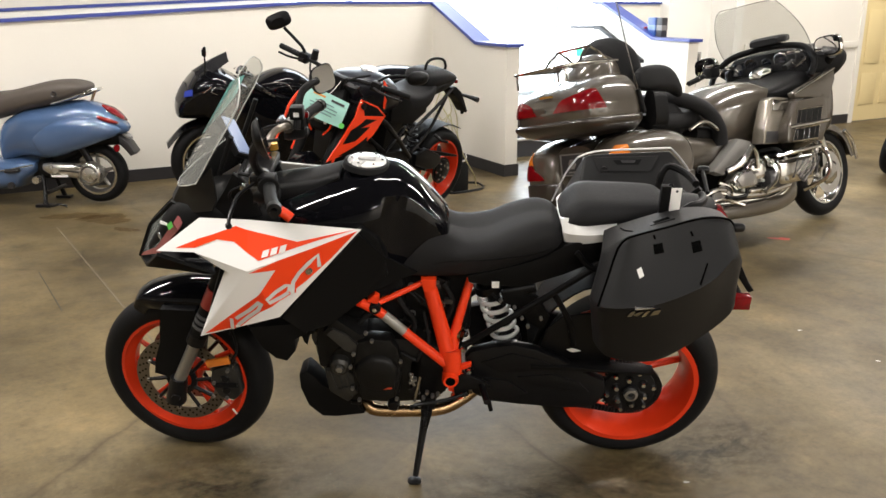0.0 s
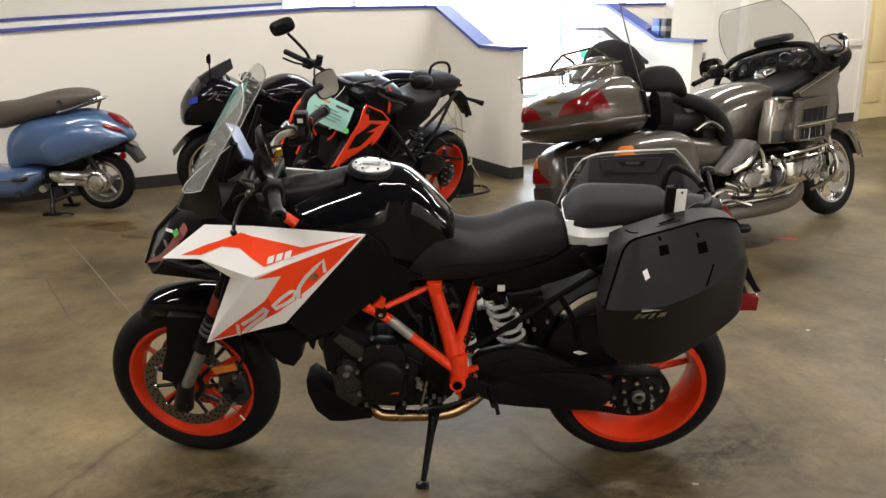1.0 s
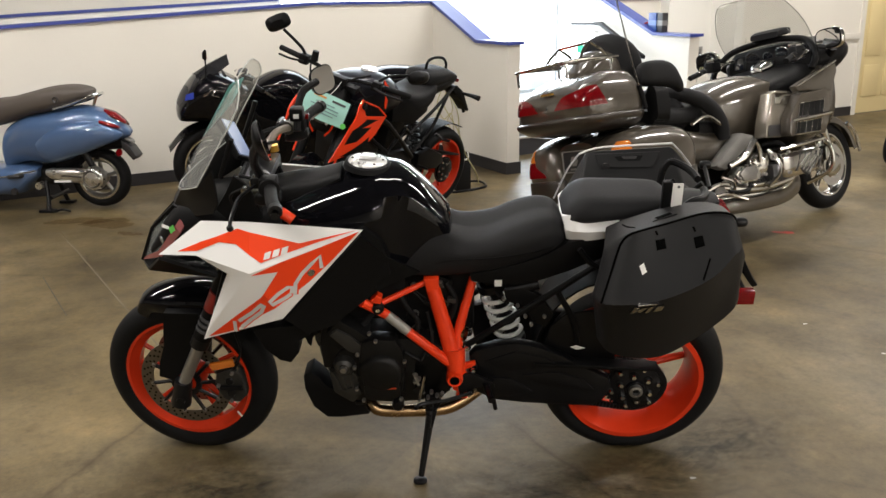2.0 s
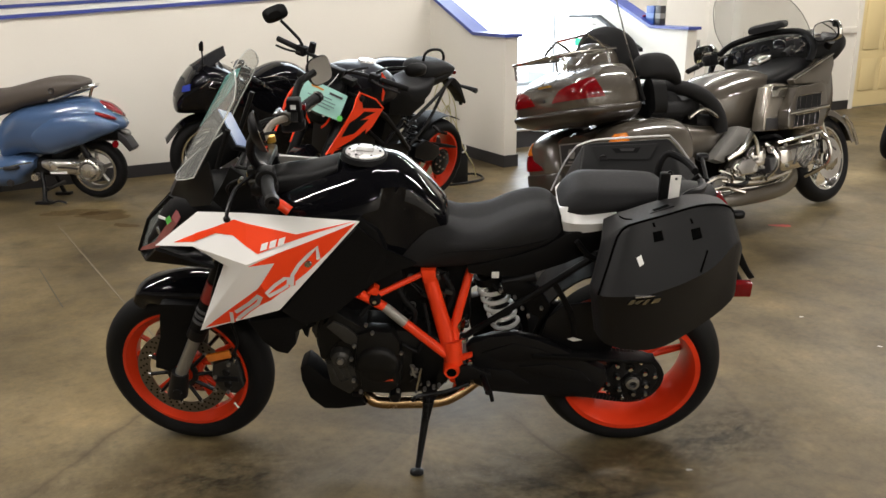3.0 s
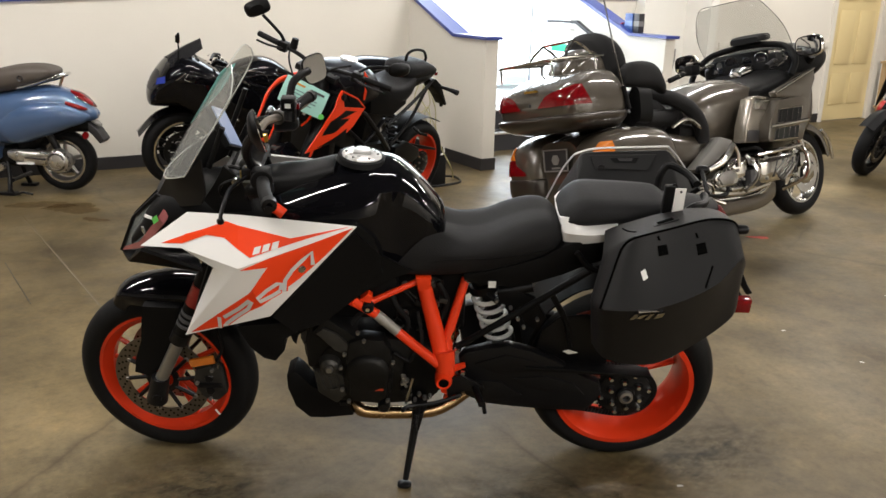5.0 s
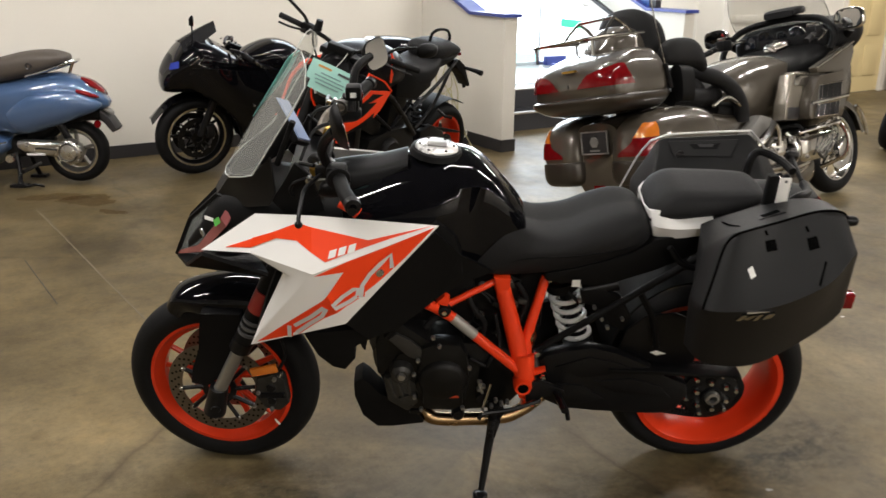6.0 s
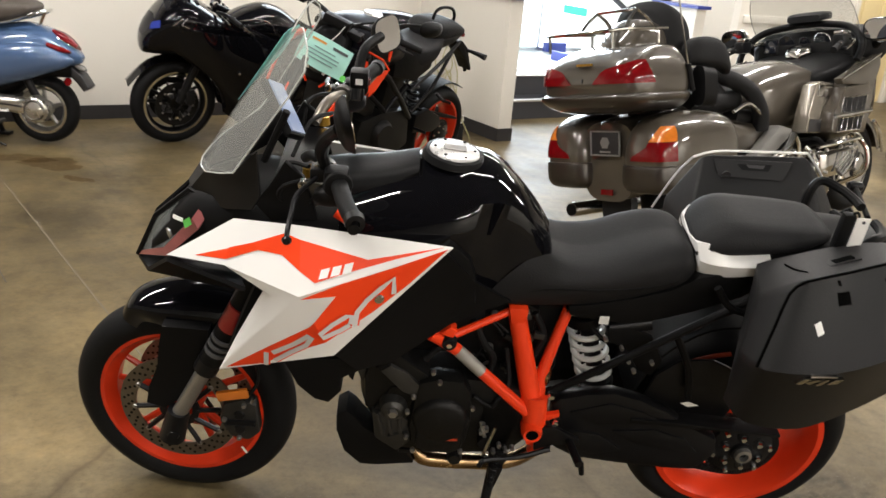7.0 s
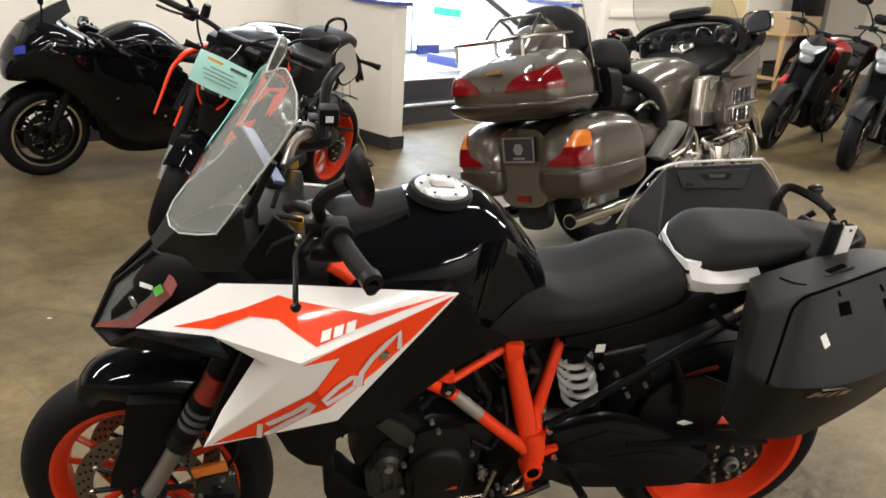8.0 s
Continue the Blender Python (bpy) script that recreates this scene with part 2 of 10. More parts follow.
def plate(pts, y0, y1, bevel=0.0, bm=None, axes="xz"):
    """An outline in two axes, given thickness along the third, from y0 to y1."""
    b = bmesh.new()
    put = {"xz": lambda p, y: (p[0], y, p[1]), "yz": lambda p, y: (y, p[0], p[1]), "xy": lambda p, y: (p[0], p[1], y)}[axes]
    lo = [b.verts.new(put(p, y0)) for p in pts]
    hi = [b.verts.new(put(p, y1)) for p in pts]
    b.faces.new(lo)
    b.faces.new(hi[::-1])
    k = len(pts)
    for i in range(k):
        b.faces.new((lo[i], hi[i], hi[(i + 1) % k], lo[(i + 1) % k]))
    bmesh.ops.recalc_face_normals(b, faces=b.faces)
    if bevel:
        bmesh.ops.bevel(b, geom=b.edges[:], offset=bevel, segments=2, profile=0.6, affect="EDGES", clamp_overlap=True)
    return joined(bm, b)


def spline(pts, steps):
    """Points on a smooth curve through pts (tuples of any length)."""
    out, k = [], len(pts)
    for i in range(k - 1):
        p = [np.array(pts[min(max(j, 0), k - 1)], float) for j in (i - 1, i, i + 1, i + 2)]
        for s in range(steps):
            t = s / steps
            out.append(0.5 * (2 * p[1] + (p[2] - p[0]) * t + (2 * p[0] - 5 * p[1] + 4 * p[2] - p[3]) * t * t + (3 * p[1] - p[0] - 3 * p[2] + p[3]) * t ** 3))
    out.append(np.array(pts[-1], float))
    return out


def tube(pts, r, n=10, steps=5, bm=None, r2=None, closed_ends=True):
    """A round bar along a smooth curve; r2: the radius at its end."""
    path = [Vector(p) for p in spline(pts, steps)] if steps > 1 else [Vector(p) for p in pts]
    b = bmesh.new()
    rings, up = [], Vector((0.13, 0.31, 0.94)).normalized()
    for i, p in enumerate(path):
        d = (path[min(i + 1, len(path) - 1)] - path[max(i - 1, 0)]).normalized()
        side = d.cross(up)
        if side.length < 1e-3:
            side = d.cross(Vector((1, 0, 0)))
        side.normalize()
        up = side.cross(d).normalized()
        rad = r if r2 is None else r + (r2 - r) * i / (len(path) - 1)
        rings.append([b.verts.new(p + rad * (math.cos(2 * math.pi * k / n) * side + math.sin(2 * math.pi * k / n) * up)) for k in range(n)])
    for a, c in zip(rings, rings[1:]):
        for k in range(n):
            b.faces.new((a[k], a[(k + 1) % n], c[(k + 1) % n], c[k]))
    if closed_ends:
        b.faces.new(rings[0][::-1])
        b.faces.new(rings[-1])
    return joined(bm, b)


def lathe(profile, n=40, bm=None, closed=True, centre=(0, 0, 0), turn=None):
    """Turns (radius, y) pairs round the y axis."""
    b = bmesh.new()
    rings = []
    for r, y in profile:
        if r < 1e-5:
            rings.append([b.verts.new((0, y, 0))] * n)
        else:
            rings.append([b.verts.new((r * math.cos(2 * math.pi * k / n), y, r * math.sin(2 * math.pi * k / n))) for k in range(n)])
    pairs = list(zip(rings, rings[1:])) + ([(rings[-1], rings[0])] if closed else [])
    for a, c in pairs:
        for k in range(n):
            q = []
            for vert in (a[k], a[(k + 1) % n], c[(k + 1) % n], c[k]):
                if vert not in q:
                    q.append(vert)
            if len(q) > 2:
                b.faces.new(q)
    if turn:
        moved(b, turn)
    moved(b, Matrix.Translation(centre))
    return joined(bm, b)


def loft(sections, n=28, steps=5, bm=None):
    """A closed body along x from sections (x, y centre, z centre, half width, half height up, half height down, squareness)."""
    b = bmesh.new()
    rings = []
    for x, yc, zc, w, hu, hd, p in spline(sections, steps):
        ring = []
        for k in range(n):
            a = 2 * math.pi * k / n
            c, s = math.cos(a), math.sin(a)
            e = 2 / max(p, 1.0)
            ring.append(b.verts.new((x, yc + max(w, 1e-3) * math.copysign(abs(c) ** e, c), zc + (hu if s > 0 else hd) * math.copysign(abs(s) ** e, s))))
        rings.append(ring)
    for a, c in zip(rings, rings[1:]):
        for k in range(n):
            b.faces.new((a[k], a[(k + 1) % n], c[(k + 1) % n], c[k]))
    b.faces.new(rings[0][::-1])
    b.faces.new(rings[-1])
    return joined(bm, b)


def patch(sections, xs, a0, a1, grow=0.008, thick=0.006, cols=7):
    """A shell that lies on a loft's surface: xs from end to end, with the start and stop angles at each."""
    fine = spline(sections, 12)
    grid = []
    for x, lo, hi in zip(xs, a0, a1):
        row = min(fine, key=lambda q: abs(q[0] - x))
        near = [q for q in fine if q[0] <= x]
        far = [q for q in fine if q[0] > x]
        if near and far:
            f = (x - near[-1][0]) / (far[0][0] - near[-1][0])
            row = near[-1] + (far[0] - near[-1]) * f
        _, yc, zc, w, hu, hd, p = row
        ring = []
        for i in range(cols):
            a = radians(lo + (hi - lo) * i / (cols - 1))
            c, s, e = math.cos(a), math.sin(a), 2 / max(p, 1.0)
            ring.append((x, yc + (w + grow) * math.copysign(abs(c) ** e, c), zc + ((hu if s > 0 else hd) + grow) * math.copysign(abs(s) ** e, s)))
        grid.append(ring)
    return skin(grid, thick, steps=3)


def skin(grid, thick=0.006, bm=None, steps=4):
    """A smooth shell through rows of points, with thickness."""
    rows = [spline(r, steps) for r in grid]
    cols = [spline([r[i] for r in rows], steps) for i in range(len(rows[0]))]
    b = bmesh.new()
    vs = [[b.verts.new(p) for p in c] for c in cols]
    for i in range(len(vs) - 1):
        for j in range(len(vs[0]) - 1):
            b.faces.new((vs[i][j], vs[i + 1][j], vs[i + 1][j + 1], vs[i][j + 1]))
    bmesh.ops.recalc_face_normals(b, faces=b.faces)
    bmesh.ops.solidify(b, geom=b.faces[:], thickness=thick)
    return joined(bm, b)


def facets(verts, faces, thick=0.006, bevel=0.0, bm=None):
    """A creased panel from corner points and faces, with thickness."""
    b = bmesh.new()
    vs = [b.verts.new(v) for v in verts]
    for f in faces:
        b.faces.new([vs[i] for i in f])
    bmesh.ops.recalc_face_normals(b, faces=b.faces)
    if thick:
        bmesh.ops.solidify(b, geom=b.faces[:], thickness=thick)
    if bevel:
        bmesh.ops.bevel(b, geom=b.edges[:], offset=bevel, segments=2, profile=0.6, affect="EDGES", clamp_overlap=True)
    return joined(bm, b)


def mirrored(bm):
    bmesh.ops.scale(bm, vec=(1, -1, 1), verts=bm.verts)
    bmesh.ops.reverse_faces(bm, faces=bm.faces)
    return bm


def bolt(x, y, z, r=0.008, h=0.008, bm=None, side=-1):
    """A hexagon bolt head that points to the side."""
    return lathe([(0, y + side * h), (r * 0.8, y + side * h), (r, y + side * h * 0.6), (r, y - side * 0.004), (0, y - side * 0.004)], n=6, bm=bm, closed=False, centre=(x, 0, z))


def tyre(radius, width, rim, parent, centre, material=None, n=64, turn=None, tread=True):
    """A tyre with a rounded tread, grooves and side walls."""
    half, prof = width / 2, []
    for i in range(15):
        a = math.pi * i / 14
        prof.append((rim + (radius - rim) * max(0.12, math.sin(a) ** 0.62), -half * math.cos(a) * (0.86 if i in (0, 14) else 1)))
    prof += [(rim - 0.006, half * 0.72), (rim - 0.006, -half * 0.72)]
    bm = lathe(prof, n=n, turn=turn, centre=centre)
    ob = part("tyre", bm, material or M_rubber, parent, smooth=50)
    return ob

# ---- the hall ----
floor = fixed("floor", box(-9, 14, -9, 4.60, -0.12, -0.004), M_joint, "dark joint filler under the concrete slabs", "floor")
tagged(floor, "worn tan and grey sealed concrete floor with saw-cut joints and stains", "floor")
slab_u, slab_v = [-9.0, -5.2, 7.9, 14.0], [-9.0, -3.3, 6.6]
for i in range(3):
    for j in range(2):
        part("slab", box(slab_u[i] + 0.002, slab_u[i + 1] - 0.002, slab_v[j] + 0.002, slab_v[j + 1] - 0.002, -0.1, 0.0), M_floor, floor, smooth=None)

WALL_A, END_B, RAMP = 5.19, 3.86, 1.75
bm = plate([(-9, 0), (2.97, 0), (2.97, 1.475), (RAMP, 1.475), (-0.84, 1.335), (-9, 0.90)], WALL_A, WALL_A + 0.13)
fixed("wall_ramp", bm, M_wall, "cream painted low wall beside the ramp", "wall")
bm = plate([(-9, 0.90), (-0.84, 1.335), (RAMP, 1.475), (2.97, 1.475), (2.97, 1.502), (RAMP, 1.502), (-0.84, 1.362), (-9, 0.927)], WALL_A - 0.02, WALL_A + 0.15)
fixed("trim_ramp", bm, M_blue, "blue painted cap board on the ramp wall", "trim")
for name, u0 in (("stair_west", 2.97), ("stair_east", 5.10)):
    bm = plate([(END_B, 0), (WALL_A + 0.13, 0), (WALL_A + 0.13, 1.475), (WALL_A + 0.02, 1.475), (4.38, 1.13), (END_B, 1.13)], u0, u0 + 0.13, axes="yz")
    fixed("wall_" + name, bm, M_wall, "cream painted low stair wall with a sloping top", "wall")
    bm = plate([(END_B - 0.03, 1.13), (4.36, 1.13), (WALL_A + 0.0, 1.475), (WALL_A + 0.16, 1.475), (WALL_A + 0.16, 1.502), (WALL_A - 0.01, 1.502), (4.35, 1.158), (END_B - 0.03, 1.158)], u0 - 0.025, u0 + 0.155, axes="yz")
    fixed("trim_" + name, bm, M_blue, "blue painted cap board on the stair wall", "trim")
bm = box(5.23, 5.95, WALL_A, WALL_A + 0.13, 0, 1.475)
fixed("wall_landing_east", bm, M_wall, "cream painted low wall beside the landing", "wall")
fixed("trim_landing_east", box(5.23, 5.97, WALL_A - 0.02, WALL_A + 0.15, 1.475, 1.502), M_blue, "blue cap board on the landing wall", "trim")

# baseboards
fixed("baseboard_ramp", box(-9, 2.97, WALL_A - 0.012, WALL_A, 0, 0.105), M_base, "black vinyl baseboard", "baseboard")
fixed("baseboard_stair", box(2.958, 2.97, END_B - 0.012, WALL_A - 0.012, 0, 0.105), M_base, "black vinyl baseboard", "baseboard")
fixed("baseboard_stair_end", box(2.97, 3.112, END_B - 0.012, END_B, 0, 0.105), M_base, "black vinyl baseboard", "baseboard")
fixed("baseboard_stair_east", box(5.09, 5.242, END_B - 0.012, END_B, 0, 0.105), M_base, "black vinyl baseboard", "baseboard")

# two steps up to the landing
fixed("step_1", box(3.1, 5.1, 4.60, 4.92, 0, 0.165), M_step, "black rubber covered step", "step")
fixed("step_2", box(3.1, 5.1, 4.92, 5.3, 0, 0.345), M_step, "black rubber covered step", "step")
fixed("nosing_1", box(3.1, 5.1, 4.585, 4.66, 0.165, 0.18), M_nosing, "worn metal stair nosing", "trim")
fixed("nosing_2", box(3.1, 5.1, 4.905, 4.98, 0.345, 0.36), M_nosing, "worn metal stair nosing", "trim")
fixed("landing", box(1.2, 7.8, 5.3, 6.7, 0, 0.35), M_landing, "pale landing floor before the glass entrance", "floor")

# entrance front: sill, glass and frames
GLASS_V = 6.65
fixed("wall_entrance_west", box(-9, 1.9, GLASS_V, GLASS_V + 0.15, 0, CEILING), M_wall, "cream painted wall behind the ramp", "wall")
fixed("trim_ramp_rail", plate([(-9, 0.92), (-0.6, 1.40), (1.9, 1.51), (1.9, 1.54), (-0.6, 1.43), (-9, 0.95)], GLASS_V - 0.03, GLASS_V - 0.002), M_blue, "blue painted rail strip on the ramp wall", "trim")
fixed("wainscot_ramp", plate([(-9, 0.3), (1.9, 0.3), (1.9, 1.51), (-0.6, 1.40), (-9, 0.92)], GLASS_V - 0.012, GLASS_V - 0.004), M_white, "white painted wainscot below the blue strip", "wall")
fixed("wall_entrance_east", box(7.7, 9.0, GLASS_V, GLASS_V + 0.15, 0, CEILING), M_white, "white painted wall beside the entrance", "wall")
fixed("wall_entrance_top", box(1.9, 7.7, GLASS_V, GLASS_V + 0.15, 2.75, CEILING), M_wall, "cream wall over the entrance glass", "wall")
front = fixed("window_1", box(1.9, 7.7, GLASS_V + 0.02, GLASS_V + 0.10, 0.35, 0.39), M_alu, "aluminium framed glass entrance front full of daylight", "window")
for u in (1.93, 2.75, 3.65, 4.79, 5.60, 6.65, 7.67):
    part("mullion", box(u - 0.016, u + 0.016, GLASS_V + 0.015, GLASS_V + 0.105, 0.39, 2.75), M_alu, front, smooth=None)
part("transom", box(1.9, 7.7, GLASS_V + 0.02, GLASS_V + 0.10, 2.35, 2.41), M_alu, front, smooth=None)
us = (1.93, 2.75, 3.65, 4.79, 5.60, 6.65, 7.67)
for a, b in zip(us, us[1:]):
    pane = part("pane", box(a + 0.016, b - 0.016, GLASS_V + 0.055, GLASS_V + 0.061, 0.39, 2.35), M_glass, front, smooth=None)
    pane.visible_shadow = False
fixed("backdrop", box(-2, 12, 9.6, 9.65, -0.5, 5), M_day, "bright overexposed daylight outside", "backdrop")
fixed("forecourt", box(-2, 12, 6.85, 9.6, -0.06, 0.3), M_landing, "pale pavement outside the glass", "pavement")

tagged(new("glass_stripe", mesh_of(plate([(6.40, 0.87), (7.0, 0.54), (7.25, 0.44), (7.22, 0.33), (6.92, 0.50), (6.41, 0.76)], GLASS_V + 0.012, GLASS_V + 0.014, bm=plate([(5.93, 0.81), (5.93, 0.91), (6.40, 0.87), (6.41, 0.76)], GLASS_V + 0.012, GLASS_V + 0.014)), "glass_stripe", M_green)), "bright green film stripe on the entrance glass", "film").matrix_world = HOUSE
tagged(new("glass_patch", mesh_of(plate([(5.20, 0.39), (5.20, 0.52), (5.55, 0.48), (5.55, 0.40)], GLASS_V + 0.012, GLASS_V + 0.014), "glass_patch", M_aqua)), "pale aqua film on the entrance glass", "film").matrix_world = HOUSE
tagged(new("door_sill_board", mesh_of(box(5.64, 5.96, 6.55, 6.62, 0.35, 0.46, 0.006), "door_sill_board", M_blue)), "blue painted board at the foot of the glass", "board").matrix_world = HOUSE
tagged(new("landing_board", mesh_of(box(5.24, 5.28, 5.42, 5.98, 0.35, 0.45, 0.006), "landing_board", M_blue)), "blue painted edge board on the landing", "board").matrix_world = HOUSE

# wall with outlet, chair rail and door
DOOR_V = 4.68
fixed("wall_outlet", box(5.95, 6.62, 5.05, 5.2, 0, CEILING), M_white, "white painted wall with an outlet", "wall")
fixed("wall_return", box(6.62, 6.74, DOOR_V, 5.2, 0, CEILING), M_white, "white painted wall return", "wall")
bm = box(6.74, 8.92, DOOR_V, DOOR_V + 0.13, 0, CEILING)
fixed("wall_door", bm, M_wall, "cream painted wall with a chair rail", "wall")
fixed("wall_door_top", box(8.92, 9.88, DOOR_V, DOOR_V + 0.13, 2.08, CEILING), M_wall, "cream painted wall over the door", "wall")
fixed("wall_door_east", box(9.88, 14, DOOR_V, DOOR_V + 0.13, 0, CEILING), M_wall, "cream painted wall", "wall")
fixed("trim_chair_rail", box(6.80, 8.84, DOOR_V - 0.022, DOOR_V, 0.955, 1.035, 0.006), M_wall, "cream painted chair rail", "trim", smooth=30)
fixed("baseboard_door_wall", box(6.62, 8.84, DOOR_V - 0.012, DOOR_V, 0, 0.115), M_base, "black vinyl baseboard", "baseboard")
fixed("trim_door", joined(box(8.84, 8.92, DOOR_V - 0.02, DOOR_V + 0.02, 0, 2.16), box(9.88, 9.96, DOOR_V - 0.02, DOOR_V + 0.02, 0, 2.16)), M_wall, "cream painted door casing", "trim")
door = fixed("door_1", box(8.925, 9.875, DOOR_V + 0.02, DOOR_V + 0.06, 0.01, 2.075), M_door, "closed yellowed panelled door", "door")
for z0, z1 in ((0.22, 0.62), (0.74, 1.42), (1.54, 1.92)):
    for u0 in (9.04, 9.46):
        part("door_panel", box(u0, u0 + 0.32, DOOR_V + 0.010, DOOR_V + 0.02, z0, z1, 0.006), M_door, door, smooth=30)

# the rest of the hall, out of view
fixed("wall_south", box(-9, 14, -6.7, -6.55, 0, CEILING), M_wall, "plain cream wall", "wall")
fixed("wall_west", box(-9.15, -9, -6.7, 6.8, 0, CEILING), M_wall, "plain cream wall", "wall")
fixed("wall_east", box(13.9, 14.05, -6.7, 5.0, 0, CEILING), M_wall, "plain cream wall", "wall")
fixed("ceiling", box(-9.1, 14.1, -6.7, 6.8, CEILING, CEILING + 0.1), M_ceiling, "dark open warehouse ceiling", "ceiling")
for u, v in TUBES:
    lamp = thing("ceiling_light", "long fluorescent ceiling light with a lit diffuser", "ceiling light", "ceiling lights", m=HOUSE @ pose(u, v, CEILING))
    part("housing", box(-1.22, 1.22, -0.09, 0.09, -0.10, 0.0, 0.01), M_white, lamp)
    part("diffuser", box(-1.19, 1.19, -0.016, 0.016, -0.130, -0.10, 0.008), M_tube, lamp)

# ---- the sport touring motorcycle in the middle of the hall ----
def both(make):
    """The two mirrored halves of a pair of parts."""
    yield make()
    yield mirrored(make())


def on_facet(a, b, c):
    """The side (y) of a point (x, z) on the plane through three corners."""
    a, b, c = Vector(a), Vector(b), Vector(c)
    n = (b - a).cross(c - a)
    return lambda x, z: a.y - (n.x * (x - a.x) + n.z * (z - a.z)) / n.y


def decal(pts, depth, lift=0.002, thick=0.0012):
    """A thin film with an outline in x and z, on a facet."""
    b = bmesh.new()
    lo = [b.verts.new((x, depth(x, z) - lift, z)) for x, z in pts]
    hi = [b.verts.new((x, depth(x, z) - lift + thick, z)) for x, z in pts]
    b.faces.new(lo)
    b.faces.new(hi[::-1])
    for i in range(len(pts)):
        j = (i + 1) % len(pts)
        b.faces.new((lo[i], hi[i], hi[j], lo[j]))
    return b


def clipped(poly, tri):
    """The part of an outline that lies in a triangle (x, z)."""
    area = sum(tri[i][0] * tri[(i + 1) % 3][1] - tri[(i + 1) % 3][0] * tri[i][1] for i in range(3))
    tri = tri if area > 0 else tri[::-1]
    out = list(poly)
    for i in range(3):
        (x0, z0), (x1, z1) = tri[i], tri[(i + 1) % 3]
        inside = lambda p: (x1 - x0) * (p[1] - z0) - (z1 - z0) * (p[0] - x0)
        src, out = out, []
        for p, q in zip(src, src[1:] + src[:1]):
            a, b = inside(p), inside(q)
            if a >= 0:
                out.append(p)
            if (a >= 0) != (b >= 0):
                t = a / (a - b)
                out.append((p[0] + t * (q[0] - p[0]), p[1] + t * (q[1] - p[1])))
    return out


def draped(poly, tris, lift=0.002):
    """A film that follows the creases of a faceted panel."""
    bm = bmesh.new()
    for tri in tris:
        piece = clipped(poly, [(p[0], p[2]) for p in tri])
        pts = [p for p, q in zip(piece, piece[1:] + piece[:1]) if abs(p[0] - q[0]) + abs(p[1] - q[1]) > 1e-5]
        if len(pts) > 2:
            joined(bm, decal(pts, on_facet(*tri), lift))
    return bm


def stroke(pts, w):
    """The outline of a bent stroke of the width w in x and z."""
    left, right = [], []
    for i, p in enumerate(pts):
        a, b = pts[max(i - 1, 0)], pts[min(i + 1, len(pts) - 1)]
        d = Vector((b[0] - a[0], b[1] - a[1])).normalized() * w / 2
        left.append((p[0] - d.y, p[1] + d.x))
        right.append((p[0] + d.y, p[1] - d.x))
    return [[left[i], left[i + 1], right[i + 1], right[i]] for i in range(len(pts) - 1)]


def cast_wheel(parent, centre, radius, width, rim_r, rim_w, spokes, paint, hub=0.045, name="wheel", twin=0.0, lean_in=0.0, turn=None, tyre_mat=None, spoke_w=0.016, lip=None):
    """A wheel > tyre, rim, hub, spokes."""
    w = new(name)
    w.parent = parent
    w.matrix_basis = Matrix.Translation(centre) @ (turn or Matrix())
    tyre(radius, width, rim_r, w, (0, 0, 0), tyre_mat)
    h = rim_w / 2
    prof = [(rim_r + 0.006, -h), (rim_r + 0.006, -h + 0.012), (rim_r - 0.012, -h + 0.022), (rim_r - 0.022, -h * 0.35), (rim_r - 0.022, h * 0.35), (rim_r - 0.012, h - 0.022), (rim_r + 0.006, h - 0.012), (rim_r + 0.006, h),
            (rim_r - 0.010, h), (rim_r - 0.022, h - 0.020), (rim_r - 0.033, h * 0.35), (rim_r - 0.033, -h * 0.35), (rim_r - 0.022, -h + 0.020), (rim_r - 0.010, -h)]
    part("rim", lathe(prof, n=64), paint, w)
    if lip:
        for s in (-1, 1):
            part("rim_lip", lathe([(rim_r + 0.008, s * h), (rim_r + 0.008, s * (h + 0.003)), (rim_r - 0.012, s * (h + 0.003)), (rim_r - 0.012, s * h)], n=64), lip, w)
    part("hub", lathe([(0, -h * 0.75), (hub, -h * 0.75), (hub * 1.12, -h * 0.3), (hub * 1.12, h * 0.3), (hub, h * 0.75), (0, h * 0.75)], n=24, closed=False), paint, w)
    for k in range(spokes):
        for off in ((-twin, twin) if twin else (0,)):
            a = 2 * math.pi * k / spokes + 0.3
            d, e = a + off * 0.5, a + off
            p, q = Vector((hub * math.cos(d), lean_in * 0.2, hub * math.sin(d))), Vector(((rim_r - 0.027) * math.cos(e), lean_in, (rim_r - 0.027) * math.sin(e)))
            part("spoke", tube([p, (p + q) / 2, q], spoke_w, n=8, steps=2, r2=spoke_w * 0.72), paint, w)
    return w


